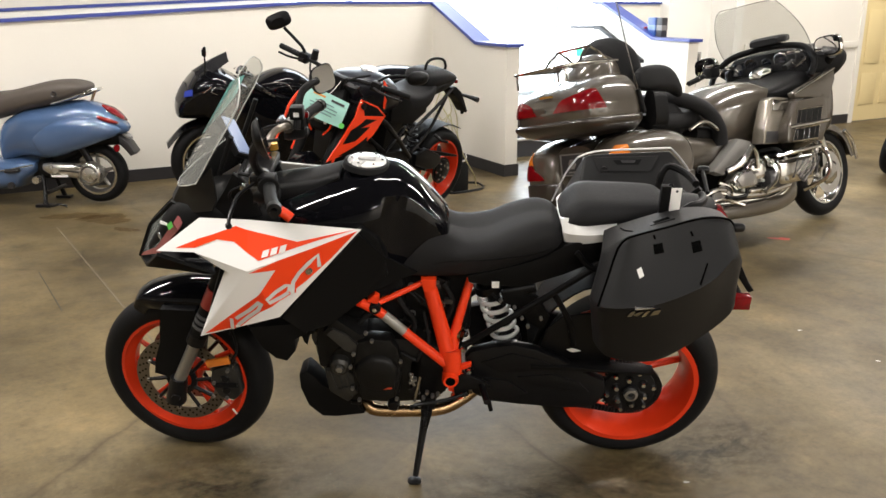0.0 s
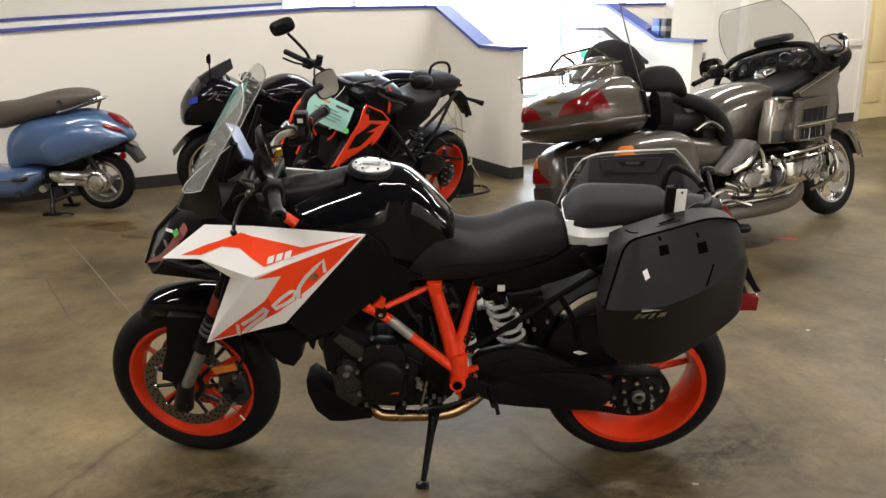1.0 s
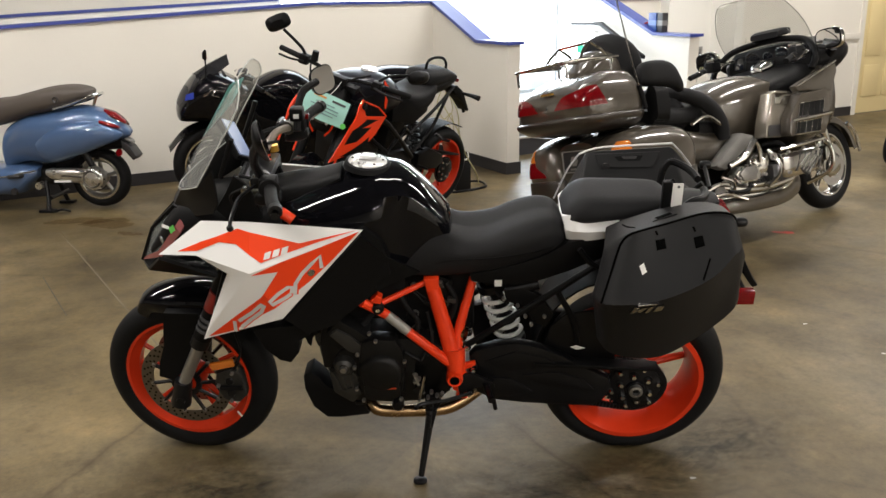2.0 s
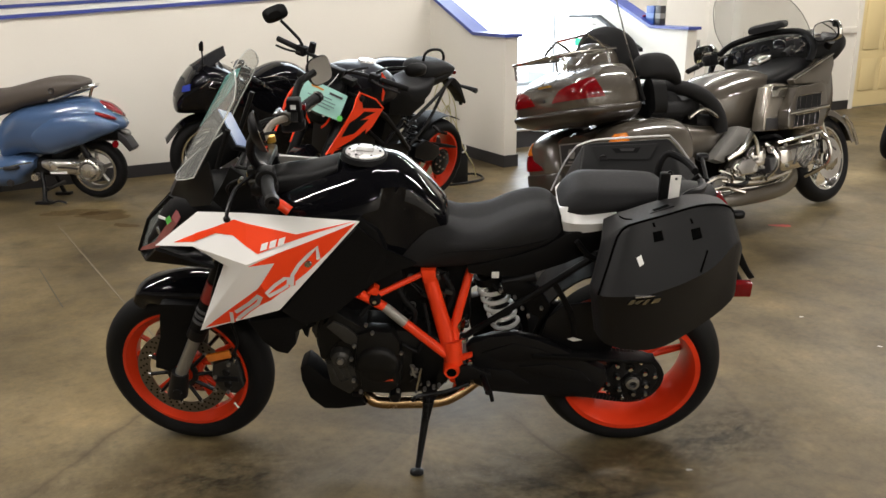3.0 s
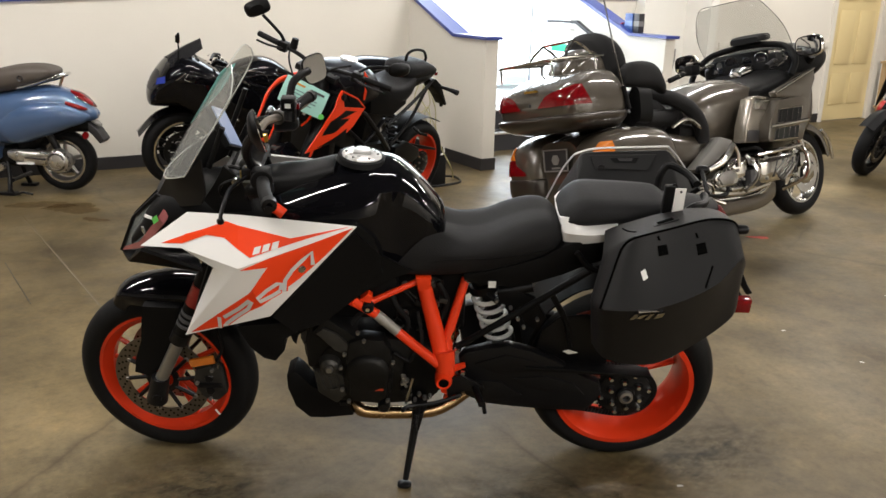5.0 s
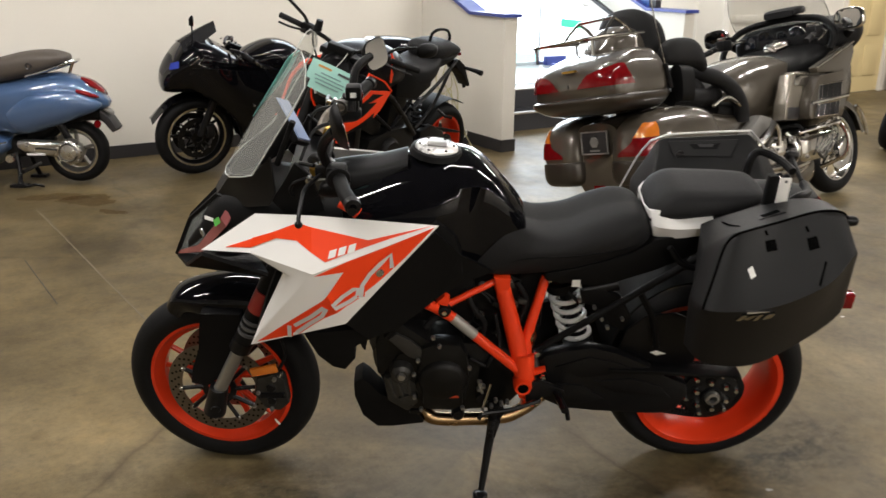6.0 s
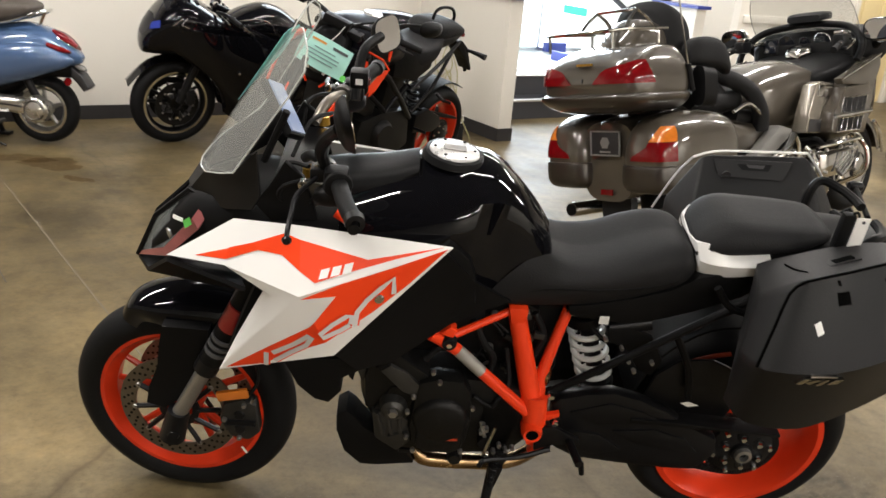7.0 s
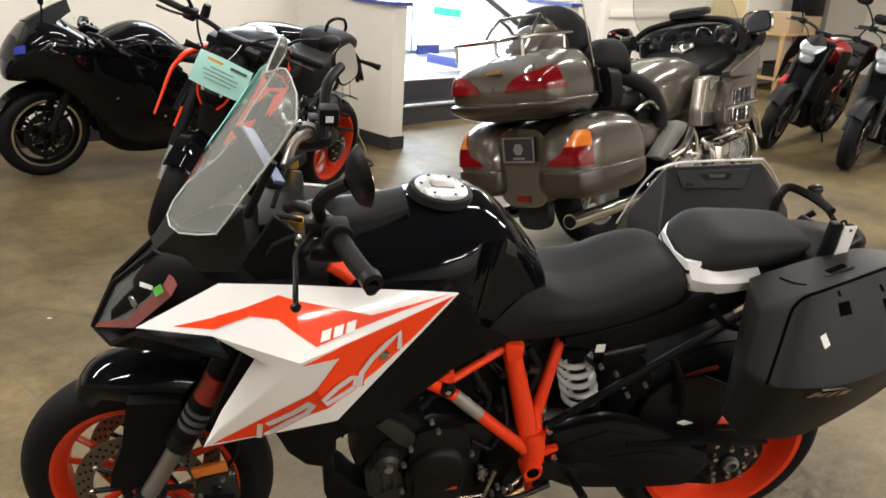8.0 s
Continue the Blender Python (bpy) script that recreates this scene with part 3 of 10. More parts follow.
def brake_disc(parent, y, r, r_in, holes=30, carrier=None, n=56, metal=None):
    """A drilled disc: a ring with pins and dark holes, on a spider."""
    disc = part("brake_disc", lathe([(r, y - 0.0025), (r, y + 0.0025), (r_in, y + 0.0025), (r_in, y - 0.0025)], n=n), metal or M_disc, parent, "drilled steel brake disc")
    bm = bmesh.new()
    for k in range(holes):
        for j, f in enumerate((0.25, 0.5, 0.75)):
            a = 2 * math.pi * (k + j / 3) / holes
            rr = r_in + (r - r_in) * f
            lathe([(0, -0.0032), (0.0042, -0.0032), (0.0042, 0.0032), (0, 0.0032)], n=6, bm=bm, closed=False, centre=(rr * math.cos(a), y, rr * math.sin(a)))
    part("drilled_ring", bm, M_matt, parent)
    part("disc_carrier", lathe([(0.055, y - 0.004), (0.055, y + 0.004), (0.036, y + 0.004), (0.036, y - 0.004)], n=30), carrier or M_satin, parent)
    for k in range(10):
        a = 2 * math.pi * k / 10
        p, q = (0.05 * math.cos(a), y, 0.05 * math.sin(a)), ((r_in + 0.004) * math.cos(a + 0.12), y, (r_in + 0.004) * math.sin(a + 0.12))
        part("carrier_arm", tube([p, q], 0.007, n=6, steps=1), carrier or M_satin, parent)
        part("disc_pin", bolt(q[0], y, q[2], 0.008, 0.006, side=math.copysign(1, y)), M_alloy, parent)
    return disc


def helix(p, q, r, wire, turns, n=8):
    p, q = Vector(p), Vector(q)
    d = (q - p).normalized()
    s = d.cross(Vector((0, 1, 0))).normalized()
    u = s.cross(d)
    k = int(turns * 18)
    return tube([p + (q - p) * (i / k) + r * (math.cos(2 * math.pi * turns * i / k) * s + math.sin(2 * math.pi * turns * i / k) * u) for i in range(k + 1)], wire, n=n, steps=1)


def body(rings, around=4, along=5, open_front=False):
    """A symmetric closed body from half outlines (x, y, z), y from 0 outwards, top first, ring by ring."""
    rows = [spline(r, around) if around > 1 else [np.array(q, float) for q in r] for r in rings]
    cols = [spline([r[i] for r in rows], along) for i in range(len(rows[0]))]
    b, rings3 = bmesh.new(), []
    for k in range(len(cols[0])):
        half = [Vector(c[k]) for c in cols]
        other = [Vector((q.x, -q.y, q.z)) for q in half if q.y > 1e-4][::-1]
        rings3.append([b.verts.new(q) for q in half + other])
    for a, c in zip(rings3, rings3[1:]):
        for k in range(len(a)):
            b.faces.new((a[k], a[(k + 1) % len(a)], c[(k + 1) % len(a)], c[k]))
    b.faces.new(rings3[0][::-1])
    b.faces.new(rings3[-1])
    return b


def footed(rings):
    """Half outlines closed at the middle, level with their last point."""
    return [r + [(r[-1][0], 0, r[-1][2])] for r in rings]


def ring_body(rings, along=4, around=1):
    """A closed body from rings of points, smooth along and, if asked, around."""
    rows = []
    for r in rings:
        loop = spline(list(r) + [r[0]], around)[:-1] if around > 1 else [np.array(q, float) for q in r]
        rows.append(loop)
    cols = [spline([r[i] for r in rows], along) for i in range(len(rows[0]))]
    b = bmesh.new()
    loops = [[b.verts.new(c[k]) for c in cols] for k in range(len(cols[0]))]
    for a, c in zip(loops, loops[1:]):
        for k in range(len(a)):
            b.faces.new((a[k], a[(k + 1) % len(a)], c[(k + 1) % len(a)], c[k]))
    b.faces.new(loops[0][::-1])
    b.faces.new(loops[-1])
    return b


def side_of(bm):
    """The outermost side (least y) of a body at a point (x, z)."""
    tris = []
    for f in bm.faces:
        v = [q.co.copy() for q in f.verts]
        tris += [(v[0], v[i], v[i + 1]) for i in range(1, len(v) - 1)]

    def depth(x, z):
        best = 0.0
        for a, b, c in tris:
            det = (b.z - c.z) * (a.x - c.x) + (c.x - b.x) * (a.z - c.z)
            if abs(det) < 1e-12:
                continue
            u = ((b.z - c.z) * (x - c.x) + (c.x - b.x) * (z - c.z)) / det
            w = ((c.z - a.z) * (x - c.x) + (a.x - c.x) * (z - c.z)) / det
            if u >= -1e-4 and w >= -1e-4 and u + w <= 1.0001:
                best = min(best, u * a.y + w * b.y + (1 - u - w) * c.y)
        return best
    return depth


def build_tourer():
    gt = thing("sport_touring_motorcycle", "black, white and orange touring motorcycle leaning on its side stand", "motorcycle", m=pose(0, 0, 0, 12.5))
    FA, RA = Vector((-0.764, 0, 0.297)), Vector((0.740, 0, 0.315))
    # wheels
    fw = cast_wheel(gt, FA, 0.300, 0.118, 0.2235, 0.092, 5, M_rimorange, name="front_wheel", twin=0.20, spoke_w=0.0115, turn=Matrix.Rotation(radians(-8), 4, Vector((0.424, 0, 0.906))))
    for s in (-1, 1):
        brake_disc(fw, s * 0.062, 0.160, 0.118)
        part("rim_label", box(-0.012, 0.012, -0.0005, 0.0005, -0.0035, 0.0035), M_label, fw).matrix_basis = pose(0.170, s * 0.0475, -0.128, 0, 55, 0)
    rw = cast_wheel(gt, RA, 0.312, 0.182, 0.225, 0.178, 5, M_rimorange, hub=0.06, name="rear_wheel", twin=0.14, lean_in=0.03)
    part("rear_disc", lathe([(0.12, 0.083), (0.12, 0.088), (0.08, 0.088), (0.08, 0.083)], n=40), M_disc, rw)
    # sprocket carrier, sprocket and chain
    part("sprocket_carrier", lathe([(0, -0.128), (0.030, -0.128), (0.032, -0.118), (0.062, -0.114), (0.086, -0.106), (0.086, -0.085), (0, -0.085)], n=36, closed=False), M_satin, rw)
    bm = lathe([(0.094, -0.098), (0.094, -0.091), (0.06, -0.091), (0.06, -0.098)], n=44)
    for k in range(42):
        a = 2 * math.pi * k / 42
        lathe([(0, -0.0035), (0.0062, -0.0035), (0.0035, 0.0035), (0, 0.0035)], n=4, bm=bm, closed=False, centre=(0.097 * math.cos(a), -0.0945, 0.097 * math.sin(a)))
    part("sprocket", bm, M_satin, rw, "dark toothed rear sprocket")
    for k in range(6):
        a = 2 * math.pi * k / 6 + 0.2
        part("bolt", bolt(0.077 * math.cos(a), -0.108, 0.077 * math.sin(a), 0.0085, 0.014), M_chrome, rw)
        part("bolt_well", lathe([(0.011, -0.1165), (0.016, -0.1165), (0.016, -0.11), (0.011, -0.11)], n=14, centre=(0.051 * math.cos(a + 0.5), 0, 0.051 * math.sin(a + 0.5))), M_matt, rw)
        part("bolt", bolt(0.051 * math.cos(a + 0.5), -0.116, 0.051 * math.sin(a + 0.5), 0.0095, 0.014), M_chrome, rw)
    part("axle_nut", lathe([(0.013, -0.142), (0.022, -0.140), (0.024, -0.120), (0.013, -0.120)], n=24), M_alloy, rw)
    bm = bmesh.new()
    loop = [(0.24, 0.452), (0.40, 0.440), (0.516, 0.426), (0.63, 0.417), (0.739, 0.411), (0.80, 0.387), (0.838, 0.330), (0.828, 0.272), (0.785, 0.228), (0.72, 0.219), (0.62, 0.236), (0.52, 0.250), (0.40, 0.285), (0.25, 0.340)]
    pts = spline([(x, -0.064, z) for x, z in loop], 9)
    for i in range(len(pts) - 1):
        a, b = Vector(pts[i]), Vector(pts[i + 1])
        d = (b - a)
        m = Matrix.Translation((a + b) / 2) @ d.to_track_quat("X", "Y").to_matrix().to_4x4()
        joined(bm, moved(box(-d.length * 0.44, d.length * 0.44, -0.009, 0.009, -0.0065, 0.0065), m))
    part("chain", bm, M_satin, gt, "black drive chain")

    # fork, fender, calipers
    for s in (-1, 1):
        y = 0.102 * s
        part("fork_tube", tube([(-0.762, y, 0.33), (-0.655, y, 0.548)], 0.0200, n=18, steps=1), M_alloy, gt, "bare steel fork tube")
        fork = part("fork_outer", tube([(-0.668, y, 0.522), (-0.43, y, 1.03)], 0.0300, n=20, steps=1), M_matt, gt)
        part("fork_seal", tube([(-0.678, y, 0.502), (-0.662, y, 0.535)], 0.0310, n=20, steps=1), M_satin, fork)
        lean = Vector((-0.43 + 0.668, 0, 1.03 - 0.522)).normalized()
        for d0, d1, m in ((0.050, 0.058, M_forkmark), (0.072, 0.080, M_forkmark), (0.094, 0.102, M_forkmark), (0.135, 0.205, M_darkred)):
            q0, q1 = Vector((-0.668, y * 1.06, 0.522)) + lean * d0, Vector((-0.668, y * 1.06, 0.522)) + lean * d1
            part("fork_stripe", tube([q0, q1], 0.0302 if m is M_darkred else 0.0306, n=20, steps=1), m, fork)
        part("axle_clamp", tube([(-0.775, y, 0.268), (-0.752, y, 0.36)], 0.034, n=16, steps=1, r2=0.028), M_satin, gt)
        part("axle_end", lathe([(0, s * 0.135), (0.013, s * 0.135), (0.016, s * 0.125), (0.016, s * 0.10), (0, s * 0.10)], n=18, closed=False, centre=(FA.x, 0, FA.z)), M_satin, gt)
        cal = part("brake_caliper", plate([(-0.640, 0.392), (-0.588, 0.412), (-0.556, 0.392), (-0.546, 0.300), (-0.575, 0.270), (-0.622, 0.280), (-0.650, 0.335)], y * 0.62, y * 1.06, 0.010), M_caliper, gt, "dark cast brake caliper")
        for cz in (0.360, 0.312):
            part("caliper_piston", lathe([(0, y * 1.10), (0.012, y * 1.10), (0.016, y * 1.04), (0, y * 1.04)], n=16, closed=False, centre=(-0.598, 0, cz)), M_satin, cal)
        part("caliper_bridge", box(-0.632, -0.560, y * 1.04, y * 1.11, 0.330, 0.343, 0.003), M_satin, cal)
        for cx, cz in ((-0.585, 0.395), (-0.600, 0.283), (-0.636, 0.345)):
            part("caliper_bolt", bolt(cx, y * 1.06, cz, 0.007, 0.009, side=s), M_alloy, cal)
        part("bleed_nipple", tube([(-0.570, y * 1.0, 0.395), (-0.562, y * 1.04, 0.418)], 0.004, n=6, steps=1), M_steel, cal)
        part("brake_hose", tube([(-0.59, y * 1.0, 0.40), (-0.55, y * 0.9, 0.47), (-0.57, y * 0.75, 0.58), (-0.56, y * 0.6, 0.72)], 0.005, n=6), M_rubber, gt)
        part("fork_guard", ring_body([[(-0.780, y * f, 0.615), (-0.668, y * f, 0.612), (-0.672, y * f, 0.565), (-0.706, y * f, 0.480), (-0.742, y * f, 0.392), (-0.790, y * f, 0.352), (-0.836, y * f, 0.366), (-0.826, y * f, 0.42), (-0.800, y * f, 0.490), (-0.790, y * f, 0.56)] for f in (0.55, 0.80, 0.86)], 2), M_matt, gt, smooth=30)
        part("turn_reflector", box(-0.040, 0.040, -0.006, 0.006, -0.0135, 0.0135, 0.003), M_amber, gt, "amber side reflector").matrix_basis = pose(-0.612, y * 1.08, 0.430, 0, -13, 0)
    arc = [(-0.904, 0.580), (-0.880, 0.618), (-0.835, 0.640), (-0.758, 0.656), (-0.685, 0.658), (-0.60, 0.640), (-0.555, 0.615)]
    rows = []
    for yy, dz, dx in ((-0.088, -0.085, 0.04), (-0.084, -0.040, 0.016), (-0.060, -0.008, 0.004), (0, 0.004, 0), (0.060, -0.008, 0.004), (0.084, -0.040, 0.016), (0.088, -0.085, 0.04)):
        rows.append([(x + dx, yy * (0.55 + 0.45 * min(1, (x + 0.904) / 0.10)), z + dz * (0.35 + 0.65 * min(1, (x + 0.904) / 0.16))) for x, z in arc])
    part("front_fender", skin(rows, 0.004), M_gloss, gt, "glossy black front fender")
    part("fork_bridge", tube([(-0.585, -0.10, 0.66), (-0.57, 0, 0.68), (-0.585, 0.10, 0.66)], 0.022, n=10), M_satin, gt)

    # headlight, nose, visor, windscreen
    part("nose_body", loft([(-0.80, 0, 0.80, 0.035, 0.03, 0.02, 2.5), (-0.70, 0, 0.88, 0.09, 0.09, 0.06, 2.5), (-0.58, 0, 0.92, 0.14, 0.10, 0.10, 2.6), (-0.46, 0, 0.90, 0.17, 0.10, 0.15, 2.6), (-0.36, 0, 0.86, 0.16, 0.12, 0.18, 2.6)]), M_matt, gt)
    n0, n1, n2, n3, n4, n5 = (-0.843, -0.006, 0.768), (-0.790, -0.014, 0.884), (-0.702, -0.032, 0.970), (-0.638, -0.085, 0.964), (-0.668, -0.116, 0.918), (-0.748, -0.086, 0.822)
    for bm in both(lambda: facets([n0, n1, n2, n3, n4, n5], [(0, 1, 4, 5), (1, 2, 3, 4)], 0.004)):
        part("headlight_lens", bm, M_headcover, gt, "smoky clear headlight lens")
    inset = lambda p, k=0.82: (-0.735 + (p[0] + 0.735) * k + 0.012, -0.055 + (p[1] + 0.055) * k + 0.022, 0.880 + (p[2] - 0.880) * k)
    for bm in both(lambda: facets([inset(p) for p in (n0, n1, n2, n3, n4, n5)], [(0, 1, 4, 5), (1, 2, 3, 4)], 0.004)):
        part("lamp_reflector", bm, M_headlens, gt)
    for bm in both(lambda: tube([n0, n1, n2, n3], 0.0065, n=6, steps=1)):
        part("lamp_frame", bm, M_matt, gt)
    for x, y, z in ((-0.745, -0.052, 0.862), (-0.695, -0.064, 0.925)):
        for bm in both(lambda: lathe([(0, -0.012), (0.014, -0.010), (0.021, 0), (0.023, 0.012), (0, 0.012)], n=16, closed=False, turn=pose(0, 0, 0, 0, 0, -50), centre=(x, y, z))):
            part("lamp_projector", bm, M_lampsilver, gt)
    strip = [(p[0], p[1] - 0.003, p[2]) for p in (n3, n4, n5, n0)]
    strip += [(n0[0] + 0.012, n0[1] - 0.006, n0[2] + 0.014), (n5[0] - 0.012, n5[1] + 0.010, n5[2] + 0.014), (n4[0] - 0.014, n4[1] + 0.010, n4[2] + 0.020), (n3[0] - 0.022, n3[1] + 0.014, n3[2] + 0.004)]
    for bm in both(lambda: facets(strip, [(0, 1, 6, 7), (1, 2, 5, 6), (2, 3, 4, 5)], 0.004)):
        part("running_light", bm, M_pinklens, gt, "pinkish running light strip")
    part("green_sticker", facets([(-0.702, -0.106, 0.930), (-0.686, -0.112, 0.944), (-0.681, -0.116, 0.928), (-0.697, -0.112, 0.914)], [(0, 1, 2, 3)], 0.002), M_greenspot, gt, "small green sticker")
    part("white_sticker", facets([(-0.727, -0.088, 0.934), (-0.702, -0.104, 0.934), (-0.703, -0.106, 0.926), (-0.728, -0.090, 0.925)], [(0, 1, 2, 3)], 0.002), M_label, gt)
    part("nose_tip", facets([(-0.845, 0.0, 0.765), (-0.80, -0.075, 0.778), (-0.735, -0.138, 0.852), (-0.56, -0.16, 0.80), (-0.62, 0.0, 0.76), (-0.56, 0.16, 0.80), (-0.735, 0.138, 0.852), (-0.80, 0.075, 0.778)], [(0, 1, 4), (1, 2, 3, 4), (0, 4, 7), (7, 4, 5, 6)], 0.01), M_matt, gt)
    cowl = [(-0.712, 0, 0.977), (-0.700, -0.034, 0.974), (-0.638, -0.082, 0.962), (-0.601, -0.135, 0.985), (-0.539, -0.178, 1.012), (-0.520, -0.184, 1.050), (-0.528, -0.168, 1.142), (-0.576, -0.170, 1.092), (-0.648, -0.088, 1.056), (-0.676, 0, 1.036), (-0.618, -0.120, 1.020)]
    for bm in both(lambda: facets(cowl, [(0, 1, 8, 9), (1, 2, 8), (2, 10, 8), (2, 3, 10), (3, 4, 5, 10), (10, 5, 6, 7), (10, 7, 8)], 0.006)):
        part("nose_cowl", bm, M_cowl, gt, "dark grey matt nose cowl")
    for s in (-1, 1):
        part("cowl_side", plate([(-0.535, 1.02), (-0.50, 1.07), (-0.47, 1.125), (-0.43, 1.09), (-0.40, 0.99), (-0.50, 0.98)], s * 0.15, s * 0.165, 0.004), M_matt, gt)
    scr = [[(-0.574, -0.178, 1.096), (-0.645, -0.110, 1.058), (-0.676, -0.008, 1.040), (-0.645, 0.092, 1.058), (-0.574, 0.160, 1.096)],
           [(-0.505, -0.182, 1.205), (-0.572, -0.108, 1.178), (-0.598, -0.004, 1.168), (-0.572, 0.095, 1.178), (-0.506, 0.170, 1.205)],
           [(-0.431, -0.168, 1.322), (-0.495, -0.095, 1.300), (-0.517, 0.005, 1.286), (-0.495, 0.105, 1.300), (-0.438, 0.177, 1.320)],
           [(-0.440, -0.092, 1.372), (-0.456, -0.040, 1.366), (-0.480, 0.018, 1.336), (-0.461, 0.075, 1.365), (-0.446, 0.131, 1.372)]]
    ws = part("windscreen", skin(scr, 0.004), M_screen, gt, "clear scratched windscreen")
    film = [[(-0.600, 0.030, 1.168), (-0.594, 0.050, 1.172), (-0.586, 0.072, 1.180)], [(-0.550, 0.030, 1.245), (-0.540, 0.070, 1.248), (-0.518, 0.110, 1.250)], [(-0.500, 0.035, 1.322), (-0.490, 0.070, 1.325), (-0.474, 0.100, 1.325)]]
    part("hang_card", skin(film, 0.001), M_film, ws, "mint green card on the screen")
    bm = bmesh.new()
    edge = [r[0] for r in scr] + scr[3][1:4] + [r[4] for r in scr[::-1]] + scr[0][3:0:-1] + [scr[0][0]]
    tube([tuple(p) for p in edge], 0.0017, n=6, steps=2, bm=bm)
    part("screen_edge", bm, M_screenedge, ws, "screen edge with its highlight in the colour")
    for s in (-1, 1):
        part("screen_bracket", tube([(-0.52, s * 0.12, 1.10), (-0.47, s * 0.13, 1.22)], 0.008, n=8, steps=1), M_matt, gt)
    across, down = Vector((0.047, -0.100, -0.067)), Vector((-0.013, -0.109, 0.045))
    panel = Matrix((across.normalized(), down.normalized(), across.cross(down).normalized())).transposed().to_4x4()
    panel.translation = (-0.485, -0.016, 1.180)
    dash = part("dashboard", box(-0.068, 0.068, -0.036, 0.036, 0.003, 0.022, 0.006), M_matt, gt)
    dash.matrix_basis = panel
    part("dash_screen", box(-0.062, 0.062, -0.030, 0.030, -0.001, 0.003), M_dash, dash, "pale blue dash display")

    # side fairing panels with their decals
    a, b, c, d = (-0.738, -0.134, 0.855), (-0.572, -0.197, 1.000), (-0.430, -0.212, 1.003), (-0.109, -0.210, 0.974)
    e, f, g, h, k = (-0.348, -0.292, 0.728), (-0.614, -0.224, 0.610), (-0.508, -0.256, 0.848), (-0.585, -0.246, 0.914), (-0.424, -0.302, 0.885)
    g, g2 = (-0.508, -0.236, 0.848), (-0.575, -0.214, 0.70)  # the leading edge turns in from a soft ridge
    ridge = [(-0.482, -0.271, 0.858), (-0.564, -0.2405, 0.698)]
    for side, bm in zip(("left", "right"), both(lambda: facets([a, b, c, d, k, h, e, f, g, g2] + ridge, [(0, 1, 5), (1, 2, 4), (1, 4, 5), (2, 3, 4), (4, 3, 6), (4, 6, 7), (5, 4, 10), (5, 10, 8), (10, 4, 7, 11), (8, 10, 11, 9), (9, 11, 7)], 0.006))):
        fairing = part("side_fairing", bm, M_silver, gt, "silver white side fairing with orange decals", smooth=31)
        flip = (lambda q: q) if side == "left" else mirrored
        tris = [(a, b, h), (b, c, k), (b, k, h), (c, d, k), (k, d, e), (k, e, f)]
        upper = [[(-0.659, 0.895), (-0.576, 0.948), (-0.463, 0.987), (-0.465, 0.951), (-0.515, 0.954)], [(-0.463, 0.987), (-0.287, 0.950), (-0.393, 0.909), (-0.465, 0.951)], [(-0.287, 0.950), (-0.130, 0.974), (-0.228, 0.953), (-0.323, 0.929), (-0.393, 0.909)]]
        lower = [[(-0.121, 0.971), (-0.228, 0.938), (-0.338, 0.908), (-0.348, 0.880), (-0.196, 0.896)], [(-0.338, 0.908), (-0.419, 0.879), (-0.348, 0.880)], [(-0.348, 0.880), (-0.403, 0.801), (-0.350, 0.777), (-0.267, 0.835), (-0.196, 0.896)], [(-0.403, 0.801), (-0.495, 0.718), (-0.508, 0.662), (-0.414, 0.733), (-0.350, 0.777)], [(-0.495, 0.718), (-0.594, 0.626), (-0.508, 0.662)]]
        for n, polys in (("orange_band", upper), ("orange_flash", lower)):
            for q in polys:
                part(n, flip(draped(q, tris)), M_orange2, fairing, smooth=None)
        part("fairing_screw", flip(lathe([(0, -0.006), (0.009, -0.006), (0.012, 0), (0, 0.004)], n=14, closed=False, centre=(-0.259, on_facet(k, d, e)(-0.259, 0.864) - 0.001, 0.864))), M_steel, fairing)
        figures = ((((-0.499, 0.702), (-0.501, 0.661)),),
                   (((-0.485, 0.704), (-0.438, 0.743), (-0.403, 0.779), (-0.396, 0.775), (-0.409, 0.749), (-0.446, 0.716), (-0.480, 0.682)),),
                   (((-0.316, 0.809), (-0.313, 0.828), (-0.325, 0.829), (-0.353, 0.812), (-0.378, 0.790), (-0.371, 0.781), (-0.337, 0.796), (-0.317, 0.808)),),
                   (((-0.307, 0.803), (-0.303, 0.837), (-0.283, 0.866), (-0.255, 0.893), (-0.230, 0.914), (-0.228, 0.876)),))
        for strokes in figures:
            shape, edge = bmesh.new(), bmesh.new()
            for j, pts in enumerate(strokes):
                for i, q in enumerate(stroke(pts, 0.0110)):
                    joined(shape, draped(q, tris, 0.0052 + 0.0003 * (i + 4 * j)))
                for i, q in enumerate(stroke(pts, 0.0185)):
                    joined(edge, draped(q, tris, 0.0030 + 0.0002 * (i + 4 * j)))
            figure = part("model_figure", flip(shape), M_figure, fairing, "silver grey model figure", smooth=None)
            part("figure_edge", flip(edge), M_orange2, figure, smooth=None)
        for i in range(3):
            x, z = -0.386 + i * 0.024, 0.916 + i * 0.005
            part("mark_bar", flip(draped([(x, z), (x + 0.018, z + 0.004), (x + 0.022, z + 0.020), (x + 0.004, z + 0.016)], tris, 0.004)), M_paintwhite, fairing, smooth=None)
    for bm in both(lambda: facets([(-0.52, -0.20, 0.86), (-0.565, -0.19, 0.74), (-0.60, -0.175, 0.63), (-0.45, -0.14, 0.63), (-0.42, -0.14, 0.86)], [(0, 1, 2, 3, 4)], 0.012)):
        part("air_duct", bm, M_matt, gt)
